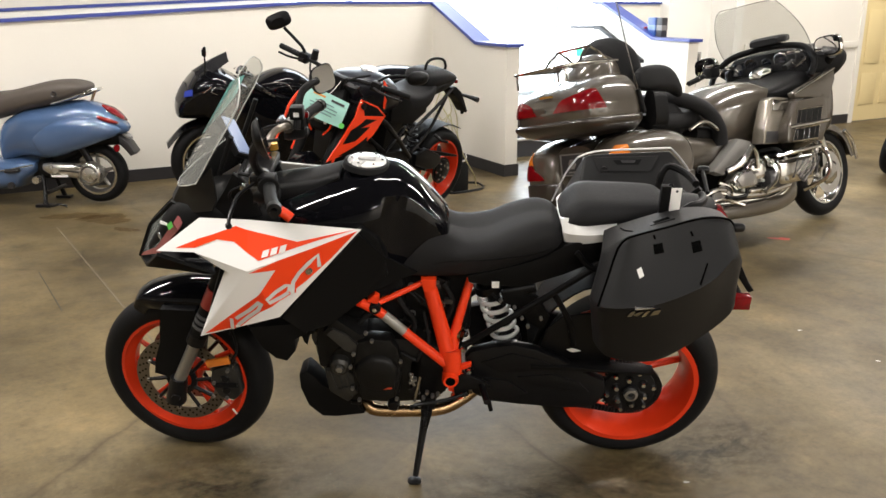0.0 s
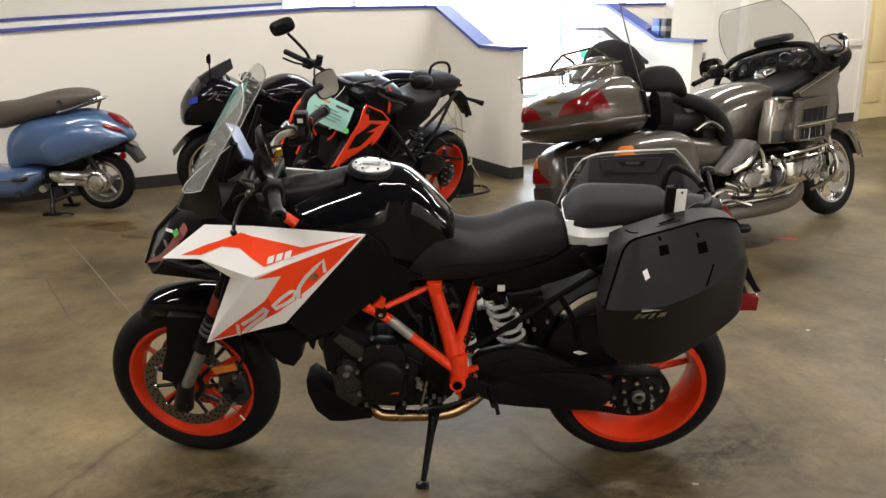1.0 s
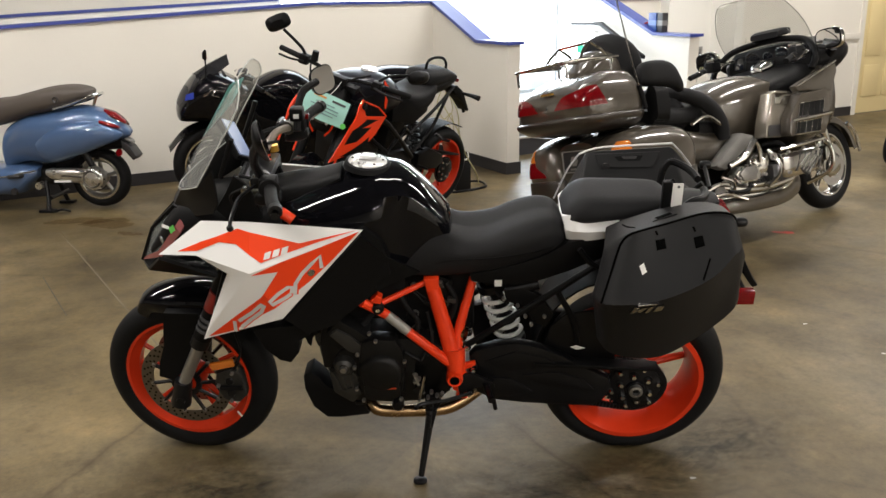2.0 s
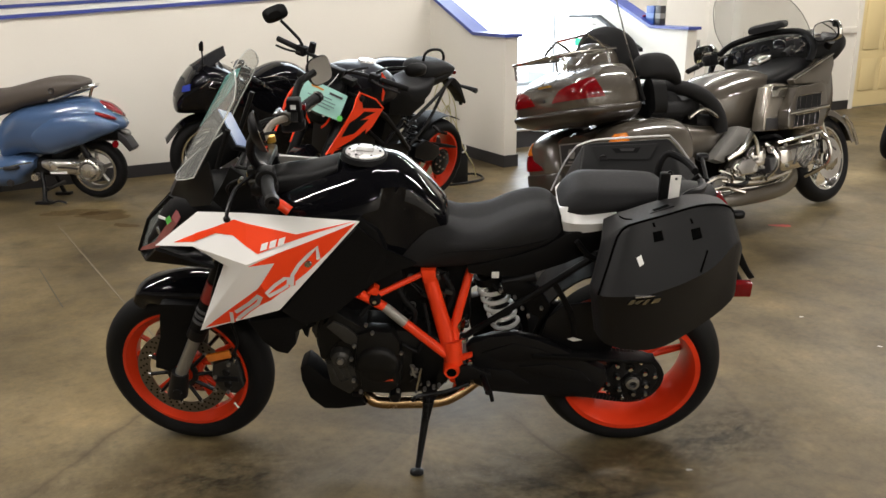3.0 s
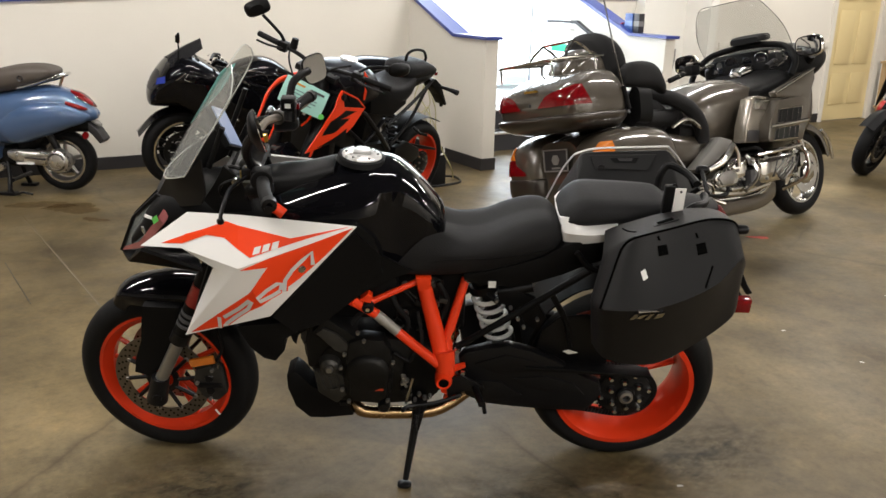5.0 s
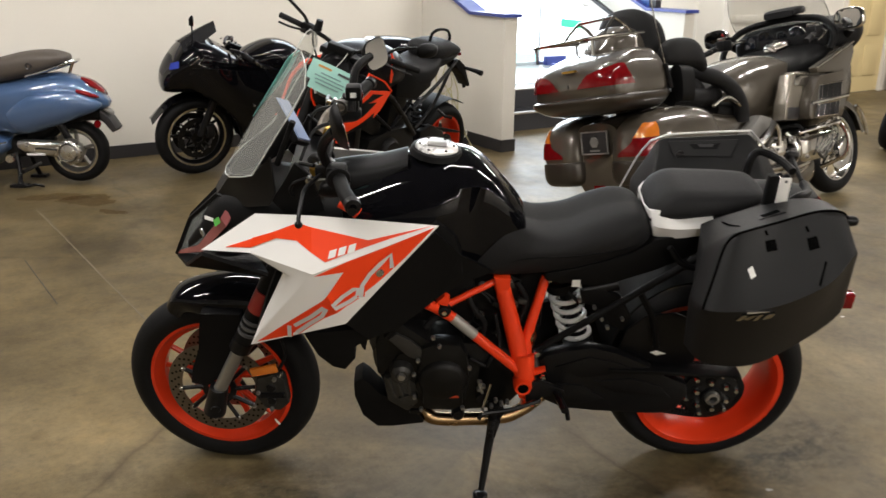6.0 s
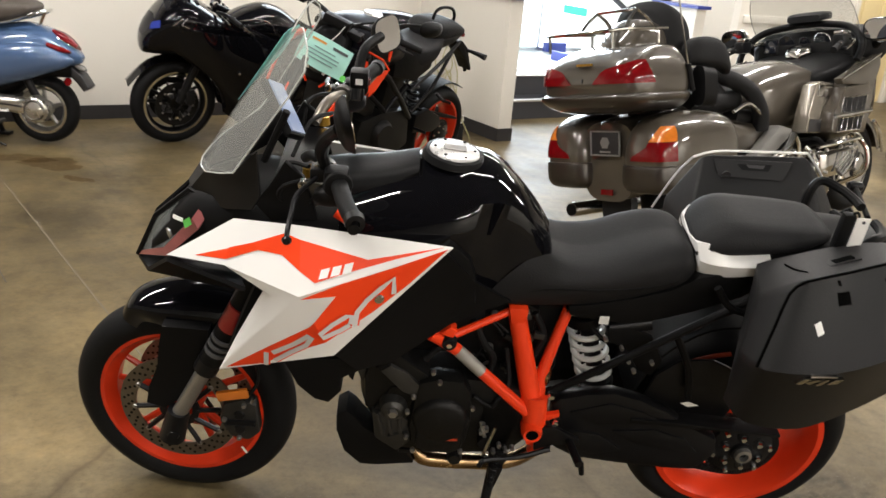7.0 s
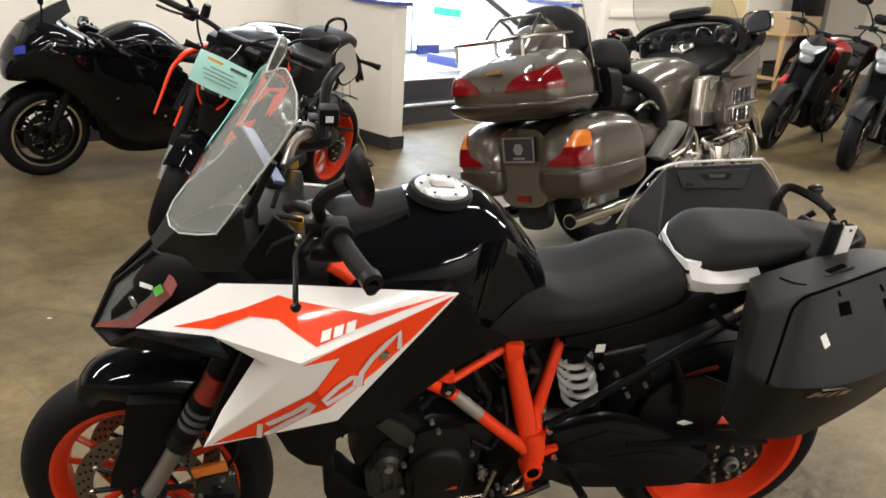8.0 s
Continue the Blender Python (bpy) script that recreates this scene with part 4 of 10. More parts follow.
    # dark lower shrouds
    for bm in both(lambda: plate([(-0.362, 0.690), (-0.115, 0.965), (-0.065, 0.92), (-0.045, 0.86), (-0.04, 0.80), (-0.087, 0.755), (-0.123, 0.71), (-0.22, 0.65), (-0.30, 0.635)], -0.172, -0.09, 0.012)):
        part("lower_shroud", bm, M_matt, gt)
    for bm in both(lambda: facets([(-0.350, -0.255, 0.700), (-0.12, -0.190, 0.945), (-0.045, -0.170, 0.86), (0.045, -0.135, 0.790), (-0.010, -0.145, 0.772), (-0.092, -0.165, 0.738), (-0.22, -0.190, 0.635), (-0.30, -0.205, 0.615)], [(0, 1, 6, 7), (1, 2, 3, 4, 5, 6)], 0.012)):
        part("shroud_panel", bm, M_matt, gt)
    for bm in both(lambda: plate([(-0.475, 0.62), (-0.30, 0.64), (-0.295, 0.60), (-0.335, 0.575), (-0.335, 0.535), (-0.365, 0.495), (-0.40, 0.505), (-0.44, 0.545)], -0.19, -0.12, 0.006)):
        part("radiator_shroud", bm, M_matt, gt)
    rad = part("radiator", box(-0.40, -0.36, -0.16, 0.16, 0.50, 0.84, 0.004), M_satin, gt)

    part("air_duct_inner", box(-0.34, 0.0, -0.085, 0.02, 0.585, 0.74, 0.02), M_matt, gt)
    # tank and cap
    tank_front = [
        [(-0.400, 0, 0.990), (-0.400, 0.058, 0.982), (-0.400, 0.135, 0.948), (-0.400, 0.165, 0.905), (-0.400, 0.160, 0.840), (-0.400, 0.050, 0.840)],
        [(-0.250, 0, 1.040), (-0.250, 0.080, 1.026), (-0.250, 0.150, 0.985), (-0.250, 0.183, 0.935), (-0.250, 0.180, 0.830), (-0.250, 0.050, 0.820)],
        [(-0.110, 0, 1.078), (-0.110, 0.095, 1.057), (-0.095, 0.156, 1.024), (-0.095, 0.186, 0.960), (-0.100, 0.180, 0.810), (-0.100, 0.050, 0.800)],
        [(-0.055, 0, 1.078), (-0.050, 0.092, 1.056), (-0.030, 0.140, 1.032), (-0.045, 0.160, 0.962), (-0.060, 0.160, 0.800), (-0.060, 0.050, 0.790)],
    ]
    tank_back = [
        [(-0.010, 0, 1.066), (-0.005, 0.088, 1.044), (0.008, 0.118, 1.020), (-0.005, 0.130, 0.955), (-0.020, 0.140, 0.790), (-0.020, 0.050, 0.780)],
        [(0.040, 0, 1.030), (0.042, 0.086, 1.008), (0.048, 0.108, 0.985), (0.045, 0.118, 0.940), (0.030, 0.128, 0.790), (0.030, 0.050, 0.780)],
        [(0.090, 0, 0.975), (0.090, 0.080, 0.955), (0.094, 0.100, 0.938), (0.092, 0.108, 0.900), (0.080, 0.115, 0.790), (0.080, 0.050, 0.780)],
        [(0.132, 0, 0.918), (0.132, 0.070, 0.902), (0.132, 0.088, 0.885), (0.125, 0.092, 0.860), (0.110, 0.095, 0.790), (0.110, 0.050, 0.780)],
        [(0.142, 0, 0.865), (0.142, 0.050, 0.858), (0.142, 0.066, 0.845), (0.135, 0.070, 0.825), (0.125, 0.070, 0.790), (0.125, 0.040, 0.780)],
    ]
    shell = body(tank_front + tank_back, 1, 6)
    bmesh.ops.bevel(shell, geom=[e for e in shell.edges if e.is_manifold and e.calc_face_angle(0) > radians(9) and abs(e.verts[0].co.x - e.verts[1].co.x) > 0.5 * e.calc_length()], offset=0.0035, segments=2, profile=0.5, affect="EDGES")
    part("fuel_tank", shell, M_gloss, gt, "glossy black fuel tank with creased sides", smooth=50)
    part("tank_front_cover", body([[(-0.46, 0, 1.010), (-0.46, 0.050, 1.006), (-0.46, 0.066, 0.975), (-0.46, 0.03, 0.96)], [(-0.37, 0, 1.030), (-0.37, 0.060, 1.026), (-0.37, 0.078, 0.985), (-0.37, 0.03, 0.97)], [(-0.27, 0, 1.046), (-0.27, 0.055, 1.042), (-0.27, 0.074, 1.012), (-0.27, 0.03, 1.00)], [(-0.19, 0, 1.070), (-0.19, 0.045, 1.066), (-0.19, 0.060, 1.050), (-0.19, 0.03, 1.04)]], 3, 5), M_matt, gt, "matt black cover before the fuel cap")
    cap = part("fuel_cap", moved(lathe([(0, 0.011), (0.050, 0.011), (0.058, 0.006), (0.060, -0.004), (0, -0.004)], n=40, closed=False), pose(0, 0, 0, 90)), M_cap, gt, "bright aluminium fuel cap")
    cap.matrix_basis = pose(-0.112, 0, 1.080, 0, 5, 0)
    part("cap_ring", moved(lathe([(0.060, 0.006), (0.068, 0.003), (0.074, -0.012), (0.060, -0.012)], n=40), pose(0, 0, 0, 90)), M_matt, cap)
    for i in range(6):
        an = i * math.pi / 3
        part("cap_screw", moved(bolt(0.046 * math.cos(an), 0.010, 0.046 * math.sin(an), 0.004, 0.004, side=1), pose(0, 0, 0, 90)), M_satin, cap)
    part("cap_flap", box(-0.026, 0.026, -0.014, 0.014, 0.011, 0.015, 0.003), M_alloy, cap)

    # seats and tail
    seat_front = [
        [(0.140, 0, 0.872), (0.132, 0.060, 0.884), (0.104, 0.098, 0.888), (0.055, 0.122, 0.862), (0.003, 0.134, 0.806), (-0.015, 0.130, 0.765), (0, 0.050, 0.760)],
        [(0.195, 0, 0.860), (0.190, 0.070, 0.864), (0.172, 0.113, 0.858), (0.140, 0.136, 0.830), (0.100, 0.132, 0.785), (0.085, 0.108, 0.745), (0.090, 0.050, 0.740)],
        [(0.262, 0, 0.868), (0.262, 0.082, 0.872), (0.260, 0.124, 0.860), (0.255, 0.138, 0.828), (0.250, 0.122, 0.785), (0.245, 0.096, 0.752), (0.250, 0.050, 0.750)],
    ]
    seat_back = [
        [(0.330, 0, 0.900), (0.330, 0.090, 0.902), (0.330, 0.130, 0.880), (0.330, 0.138, 0.838), (0.330, 0.118, 0.800), (0.330, 0.092, 0.768), (0.330, 0.050, 0.765)],
        [(0.400, 0, 0.922), (0.400, 0.086, 0.924), (0.400, 0.126, 0.896), (0.402, 0.130, 0.846), (0.400, 0.108, 0.812), (0.400, 0.086, 0.786), (0.400, 0.050, 0.780)],
        [(0.452, 0, 0.920), (0.452, 0.074, 0.920), (0.455, 0.106, 0.894), (0.460, 0.108, 0.852), (0.455, 0.094, 0.826), (0.450, 0.076, 0.812), (0.450, 0.050, 0.800)],
        [(0.486, 0, 0.892), (0.486, 0.050, 0.890), (0.489, 0.074, 0.874), (0.490, 0.074, 0.858), (0.485, 0.066, 0.842), (0.480, 0.056, 0.832), (0.480, 0.045, 0.825)],
    ]
    rider = part("rider_seat", body(footed(seat_front + seat_back), 5, 6), M_seat, gt, "black vinyl rider seat", smooth=60)
    for bm in both(lambda: tube([(0.085, -0.133, 0.800), (0.14, -0.137, 0.815), (0.25, -0.1385, 0.822), (0.33, -0.1385, 0.832), (0.40, -0.1305, 0.842), (0.455, -0.108, 0.852), (0.488, -0.075, 0.862)], 0.0022, n=6)):
        part("seat_seam", bm, M_matt, rider)
    rear_front = [
        [(0.476, 0, 0.930), (0.476, 0.060, 0.928), (0.478, 0.084, 0.914), (0.480, 0.078, 0.900), (0.480, 0.050, 0.896)],
        [(0.503, 0, 0.968), (0.503, 0.074, 0.965), (0.505, 0.104, 0.938), (0.507, 0.096, 0.918), (0.510, 0.050, 0.912)],
        [(0.545, 0, 0.990), (0.545, 0.086, 0.984), (0.548, 0.114, 0.946), (0.550, 0.104, 0.922), (0.550, 0.050, 0.915)],
        [(0.620, 0, 0.990), (0.620, 0.086, 0.985), (0.622, 0.112, 0.952), (0.622, 0.102, 0.930), (0.620, 0.050, 0.922)],
    ]
    rear_back = [
        [(0.700, 0, 0.989), (0.700, 0.080, 0.985), (0.702, 0.102, 0.958), (0.702, 0.090, 0.934), (0.700, 0.050, 0.930)],
        [(0.765, 0, 0.988), (0.765, 0.070, 0.983), (0.766, 0.084, 0.968), (0.766, 0.074, 0.953), (0.765, 0.050, 0.950)],
        [(0.792, 0, 0.976), (0.792, 0.050, 0.973), (0.792, 0.060, 0.966), (0.792, 0.052, 0.960), (0.790, 0.040, 0.958)],
    ]
    part("passenger_seat", body(footed(rear_front + rear_back), 3, 5), M_seat, gt, "black vinyl passenger seat", smooth=42)
    tail = [
        [(0.474, 0, 0.915), (0.474, 0.072, 0.932), (0.482, 0.098, 0.898), (0.490, 0.086, 0.852), (0.48, 0.04, 0.845), (0.48, 0, 0.845)],
        [(0.505, 0, 0.930), (0.505, 0.098, 0.944), (0.508, 0.120, 0.902), (0.508, 0.100, 0.858), (0.51, 0.05, 0.852), (0.51, 0, 0.852)],
        [(0.560, 0, 0.930), (0.560, 0.100, 0.925), (0.562, 0.128, 0.904), (0.564, 0.122, 0.874), (0.56, 0.06, 0.868), (0.56, 0, 0.868)],
        [(0.640, 0, 0.935), (0.640, 0.104, 0.930), (0.640, 0.134, 0.915), (0.640, 0.128, 0.892), (0.64, 0.06, 0.885), (0.64, 0, 0.885)],
    ]
    part("tail_cowl", body(tail, 1, 4), M_paintwhite, gt, "white tail cowl", smooth=24)
    tail_end = [
        [(0.640, 0, 0.934), (0.640, 0.102, 0.929), (0.640, 0.131, 0.914), (0.640, 0.126, 0.892), (0.64, 0.06, 0.885), (0.64, 0, 0.885)],
        [(0.760, 0, 0.952), (0.760, 0.090, 0.947), (0.760, 0.112, 0.936), (0.760, 0.106, 0.912), (0.76, 0.05, 0.905), (0.76, 0, 0.905)],
        [(0.880, 0, 0.965), (0.880, 0.060, 0.960), (0.880, 0.074, 0.950), (0.880, 0.068, 0.934), (0.88, 0.04, 0.93), (0.88, 0, 0.93)],
        [(0.950, 0, 0.962), (0.950, 0.030, 0.960), (0.950, 0.038, 0.955), (0.950, 0.034, 0.946), (0.95, 0.02, 0.945), (0.95, 0, 0.945)],
    ]
    part("tail_end", body(tail_end, 2, 5), M_matt, gt, smooth=40)
    for bm in both(lambda: plate([(0.195, 0.752), (0.26, 0.765), (0.35, 0.790), (0.43, 0.820), (0.49, 0.862), (0.56, 0.880), (0.640, 0.895), (0.640, 0.845), (0.599, 0.812), (0.497, 0.762), (0.40, 0.725), (0.34, 0.712), (0.235, 0.722), (0.20, 0.728)], -0.085, -0.03, 0.004)):
        part("tail_side_cover", bm, M_matt, gt)
    part("seat_base", box(0.16, 0.62, -0.06, 0.06, 0.775, 0.86, 0.01), M_matt, gt)
    for bm in both(lambda: tube([(0.806, -0.104, 0.930), (0.814, -0.113, 0.985), (0.836, -0.116, 1.012), (0.872, -0.088, 1.008), (0.892, -0.046, 1.003), (0.897, -0.008, 1.000)], 0.0115, n=8, steps=4)):
        part("grab_rail", bm, M_matt, gt, "black rear grab rail")
    part("grab_cross_bar", tube([(0.868, -0.10, 0.945), (0.886, 0, 0.950), (0.868, 0.10, 0.945)], 0.0125, n=10), M_matt, gt)
    part("rail_clamp", box(0.782, 0.812, -0.132, -0.104, 0.955, 0.985, 0.006), M_steel, gt)
    part("price_tag", box(0.770, 0.800, -0.140, -0.137, 0.992, 1.080, 0.001), M_label, gt, "white hanging paper tag")
    part("tag_hole", lathe([(0, -0.0006), (0.004, -0.0006), (0.004, 0.0006), (0, 0.0006)], n=10, closed=False, centre=(0.786, -0.1405, 1.070)), M_ink, gt)
    part("tag_strap", joined(box(0.744, 0.772, -0.134, -0.112, 0.985, 1.082, 0.006), tube([(0.776, -0.137, 1.076), (0.772, -0.130, 1.088), (0.765, -0.125, 1.082)], 0.003, n=6)), M_matt, gt, "black webbing strap")
    part("tail_light", box(0.955, 0.985, -0.05, 0.05, 0.90, 0.93, 0.006), M_redlens, gt, "red tail light")
    part("plate_bracket", plate([(0.93, 0.90), (1.00, 0.86), (1.085, 0.70), (1.105, 0.675), (1.085, 0.668), (0.97, 0.83), (0.92, 0.86)], -0.06, 0.06, 0.006), M_matt, gt)
    part("rear_reflector", box(0.980, 1.048, -0.165, -0.135, 0.690, 0.735, 0.004), M_redlens, gt, "red rectangular rear reflector")
    part("reflector_arm", tube([(0.99, -0.04, 0.79), (1.02, -0.10, 0.73), (1.03, -0.145, 0.715)], 0.007, n=8), M_matt, gt)
    for s in (-1, 1):
        part("turn_signal", loft([(0.945, s * 0.175, 0.975, 0.010, 0.010, 0.010, 2), (0.955, s * 0.175, 0.975, 0.015, 0.014, 0.014, 2), (0.975, s * 0.175, 0.975, 0.014, 0.013, 0.013, 2), (0.982, s * 0.175, 0.975, 0.008, 0.008, 0.008, 2)], n=14), M_satin, gt)
        part("signal_arm", tube([(0.95, s * 0.05, 0.95), (0.96, s * 0.17, 0.975)], 0.007, n=8, steps=1), M_matt, gt)

    # panniers
    for side in (-1, 1):
        def hull(pts, bevel):
            b = bmesh.new()
            for p in pts:
                b.verts.new(p)
            r = bmesh.ops.convex_hull(b, input=b.verts)
            bmesh.ops.delete(b, geom=[v for v in b.verts if not v.link_faces], context="VERTS")
            bmesh.ops.dissolve_limit(b, angle_limit=radians(6), verts=b.verts, edges=b.edges)
            bmesh.ops.bevel(b, geom=b.edges[:], offset=bevel, segments=3, profile=0.6, affect="EDGES", clamp_overlap=True)
            return b if side < 0 else mirrored(b)
        shell = [(0.520, -0.15, 0.575), (0.532, -0.335, 0.800), (0.545, -0.27, 0.572), (0.840, -0.385, 0.905), (0.775, -0.27, 0.565), (0.950, -0.25, 0.735), (0.93, -0.14, 0.72), (0.78, -0.14, 0.57), (0.66, -0.385, 0.815), (0.80, -0.325, 0.66), (0.55, -0.31, 0.66)]
        lid = [(0.588, -0.135, 0.930), (0.606, -0.295, 0.966), (0.872, -0.280, 1.026), (0.985, -0.22, 0.905), (0.955, -0.21, 0.985), (0.90, -0.135, 1.000)]
        if side > 0:
            lid = [(0.555, -0.155, 0.800), (0.598, -0.300, 0.962), (0.888, -0.298, 0.980), (0.985, -0.25, 0.850), (0.957, -0.285, 0.905), (0.93, -0.150, 0.830)]
        case = hull(shell + lid, 0.012)
        if side < 0:
            cols = [
                [(0.595, -0.115, 0.930), (0.577, -0.203, 0.900), (0.545, -0.264, 0.790), (0.578, -0.205, 0.600), (0.632, -0.120, 0.600)],
                [(0.640, -0.125, 0.958), (0.632, -0.262, 0.982), (0.572, -0.346, 0.808), (0.622, -0.255, 0.575), (0.660, -0.130, 0.575)],
                [(0.770, -0.130, 1.006), (0.738, -0.248, 1.010), (0.700, -0.390, 0.846), (0.755, -0.258, 0.566), (0.755, -0.130, 0.570)],
                [(0.860, -0.130, 1.018), (0.845, -0.226, 1.030), (0.840, -0.374, 0.906), (0.870, -0.264, 0.648), (0.870, -0.130, 0.655)],
                [(0.925, -0.130, 1.000), (0.925, -0.200, 1.012), (0.928, -0.302, 0.952), (0.955, -0.264, 0.742), (0.945, -0.130, 0.745)],
                [(0.948, -0.135, 0.960), (0.952, -0.190, 0.968), (0.970, -0.240, 0.900), (0.968, -0.235, 0.790), (0.955, -0.135, 0.785)],
            ]
            mid = lambda p, q, f=0.5: tuple(u + f * (v - u) for u, v in zip(p, q))
            case = ring_body([[c[0], mid(c[0], c[1], 0.9), c[1], mid(c[1], c[2], 0.1), mid(c[1], c[2]), mid(c[1], c[2], 0.93), c[2], mid(c[2], c[3], 0.1), mid(c[2], c[3]), mid(c[2], c[3], 0.88), c[3], mid(c[3], c[4], 0.2), c[4]] for c in cols], 5)
            on_case = side_of(case)
            case.verts.ensure_lookup_table()
            spot = lambda k, v: case.verts[k * 13 + v].co.copy()
            seam = [spot(4, v) for v in (6, 5, 4, 3)] + [spot(k, 2) for k in range(5, 23)]
        pan = part("pannier", case, M_box, gt, "hard black plastic pannier", smooth=45 if side < 0 else 30)
        S = (lambda q: q) if side < 0 else mirrored
        if side < 0:
            part("lid_seam", tube([(q.x, q.y - 0.001, q.z) for q in seam], 0.0036, n=6, steps=2), M_void, pan)
            part("lid_handle", facets([(0.700, -0.178, 0.9905), (0.705, -0.215, 0.9995), (0.772, -0.205, 1.0185), (0.770, -0.170, 1.0115)], [(0, 1, 2, 3)], 0.004), M_box, pan)
            part("handle_slot", facets([(0.715, -0.190, 0.9985), (0.718, -0.208, 1.0035), (0.760, -0.200, 1.016), (0.758, -0.184, 1.0125)], [(0, 1, 2, 3)], 0.003), M_void, pan)
            part("lid_line", tube([(0.632, -0.165, 0.9645), (0.640, -0.200, 0.9745), (0.655, -0.225, 0.9850)], 0.0022, n=5), M_void, pan)
            for x, z in ((0.716, 0.964), (0.818, 0.974)):
                part("lid_catch", decal([(x - 0.013, z + 0.009), (x + 0.012, z + 0.014), (x + 0.016, z - 0.006), (x - 0.010, z - 0.012)], on_case, 0.002, 0.010), M_void, pan)
                part("catch_hole", decal([(x - 0.014, z + 0.030), (x - 0.008, z + 0.031), (x - 0.004, z + 0.022), (x - 0.010, z + 0.021)], on_case, 0.002, 0.010), M_void, pan)
            part("case_groove", decal([(0.842, 0.945), (0.846, 0.944), (0.822, 0.902), (0.818, 0.904)], on_case, 0.002, 0.006), M_void, pan)
            part("white_sticker", decal([(0.658, 0.914), (0.670, 0.922), (0.677, 0.904), (0.665, 0.896)], on_case, 0.002, 0.004), M_label, pan)
            for q in ([(0.634, 0.795), (0.645, 0.797), (0.654, 0.823), (0.643, 0.821)], [(0.648, 0.806), (0.664, 0.822), (0.676, 0.825), (0.660, 0.801)], [(0.672, 0.800), (0.682, 0.802), (0.692, 0.829), (0.682, 0.827)], [(0.694, 0.806), (0.716, 0.812), (0.720, 0.832), (0.702, 0.829)], [(0.650, 0.829), (0.700, 0.838), (0.701, 0.842), (0.651, 0.833)]):
                part("mark_bar", decal(q, on_case, 0.010, 0.010), M_steel, pan)
        else:
            part("white_sticker", mirrored(decal([(0.656, 0.900), (0.670, 0.903), (0.667, 0.919), (0.653, 0.916)], on_facet((0.622, -0.290, 0.962), (0.868, -0.265, 1.030), (0.66, -0.385, 0.815)), 0.016, 0.014)), M_label, pan)
        part("pannier_lock", S(lathe([(0, -0.006), (0.011, -0.006), (0.013, 0.004), (0, 0.004)], n=16, closed=False, centre=(0.661, -0.258, 0.923))), M_base, pan) if side > 0 else None
        rim = [(0.495, -0.302, 0.782), (0.538, -0.303, 0.892), (0.575, -0.303, 0.950), (0.63, -0.303, 0.971), (0.725, -0.303, 0.979), (0.888, -0.301, 0.988), (0.922, -0.296, 0.955), (0.960, -0.288, 0.908)]
        if side > 0:
            part("lid_rim", S(tube(rim[2:6], 0.0035, n=6, steps=3)), M_label, pan, "bright lid rim")
            part("rim_slope", S(tube(rim[:3], 0.0030, n=6, steps=3)), M_grey, pan)
            part("rim_slope", S(tube(rim[5:], 0.0030, n=6, steps=3)), M_grey, pan)
            inner = on_facet((0.598, -0.300, 0.962), (0.888, -0.298, 0.980), (0.555, -0.155, 0.800))
            part("lid_panel", S(decal([(0.626, 0.956), (0.640, 0.922), (0.815, 0.925), (0.845, 0.966)], inner, -0.004, 0.004)), M_box, pan, smooth=20)
            part("lid_slot", S(decal([(0.690, 0.952), (0.704, 0.940), (0.776, 0.942), (0.788, 0.957)], inner, -0.007, 0.003)), M_matt, pan)
            part("lid_grip", S(decal([(0.716, 0.952), (0.722, 0.946), (0.762, 0.947), (0.768, 0.954)], inner, -0.009, 0.002)), M_base, pan)
        part("pannier_rail", S(tube([(0.52, -0.12, 0.86), (0.60, -0.13, 0.80), (0.85, -0.13, 0.84), (0.95, -0.10, 0.93)], 0.009, n=8)), M_matt, gt)

    # trellis frame, left and right
    F0, F1, F2, F3 = (-0.136, -0.148, 0.694), (-0.063, -0.122, 0.629), (0.001, -0.131, 0.573), (0.128, -0.137, 0.458)
    T, B, R, J = (0.072, -0.063, 0.722), (0.150, -0.135, 0.414), (0.207, -0.034, 0.712), (0.158, -0.094, 0.545)
    for s in (1, -1):
        S = (lambda q: q) if s == 1 else mirrored
        fr = part("trellis_frame", S(tube([F0, F1, F2, F3], 0.0155, n=16, steps=3)), M_orange, gt, "orange tubular frame")
        part("frame_tube", S(tube([(-0.080, -0.127, 0.676), (0.055, -0.070, 0.716)], 0.0098, n=12, steps=1)), M_orange, fr)
        part("frame_tube", S(tube([T, (0.112, -0.096, 0.58), (0.145, -0.128, 0.455)], 0.0220, n=18, steps=4, r2=0.028)), M_orange, fr)
        part("frame_tube", S(tube([R, J, (0.158, -0.112, 0.49)], 0.0135, n=14, steps=4, r2=0.019)), M_orange, fr)
        part("frame_tube", S(tube([F0, (-0.35, -0.12, 0.90)], 0.0165, n=12, steps=1)), M_orange, fr)
        part("frame_gusset", S(plate([(0.050, 0.742), (0.100, 0.740), (0.098, 0.700), (0.062, 0.690)], -0.092, -0.040, 0.008)), M_orange, fr)
        part("frame_node", S(tube([(0.146, -0.118, 0.50), (0.152, -0.135, 0.43), (0.160, -0.136, 0.395)], 0.034, n=18, steps=3, r2=0.026)), M_orange, fr)
        part("frame_foot", S(plate([(0.140, 0.405), (0.184, 0.415), (0.196, 0.392), (0.182, 0.362), (0.187, 0.322), (0.146, 0.322), (0.156, 0.350), (0.138, 0.356)], -0.150, -0.120, 0.006)), M_orange, fr)
        part("frame_lug", S(plate([(0.175, 0.452), (0.212, 0.462), (0.214, 0.450), (0.180, 0.432)], -0.142, -0.126, 0.003)), M_orange, fr)
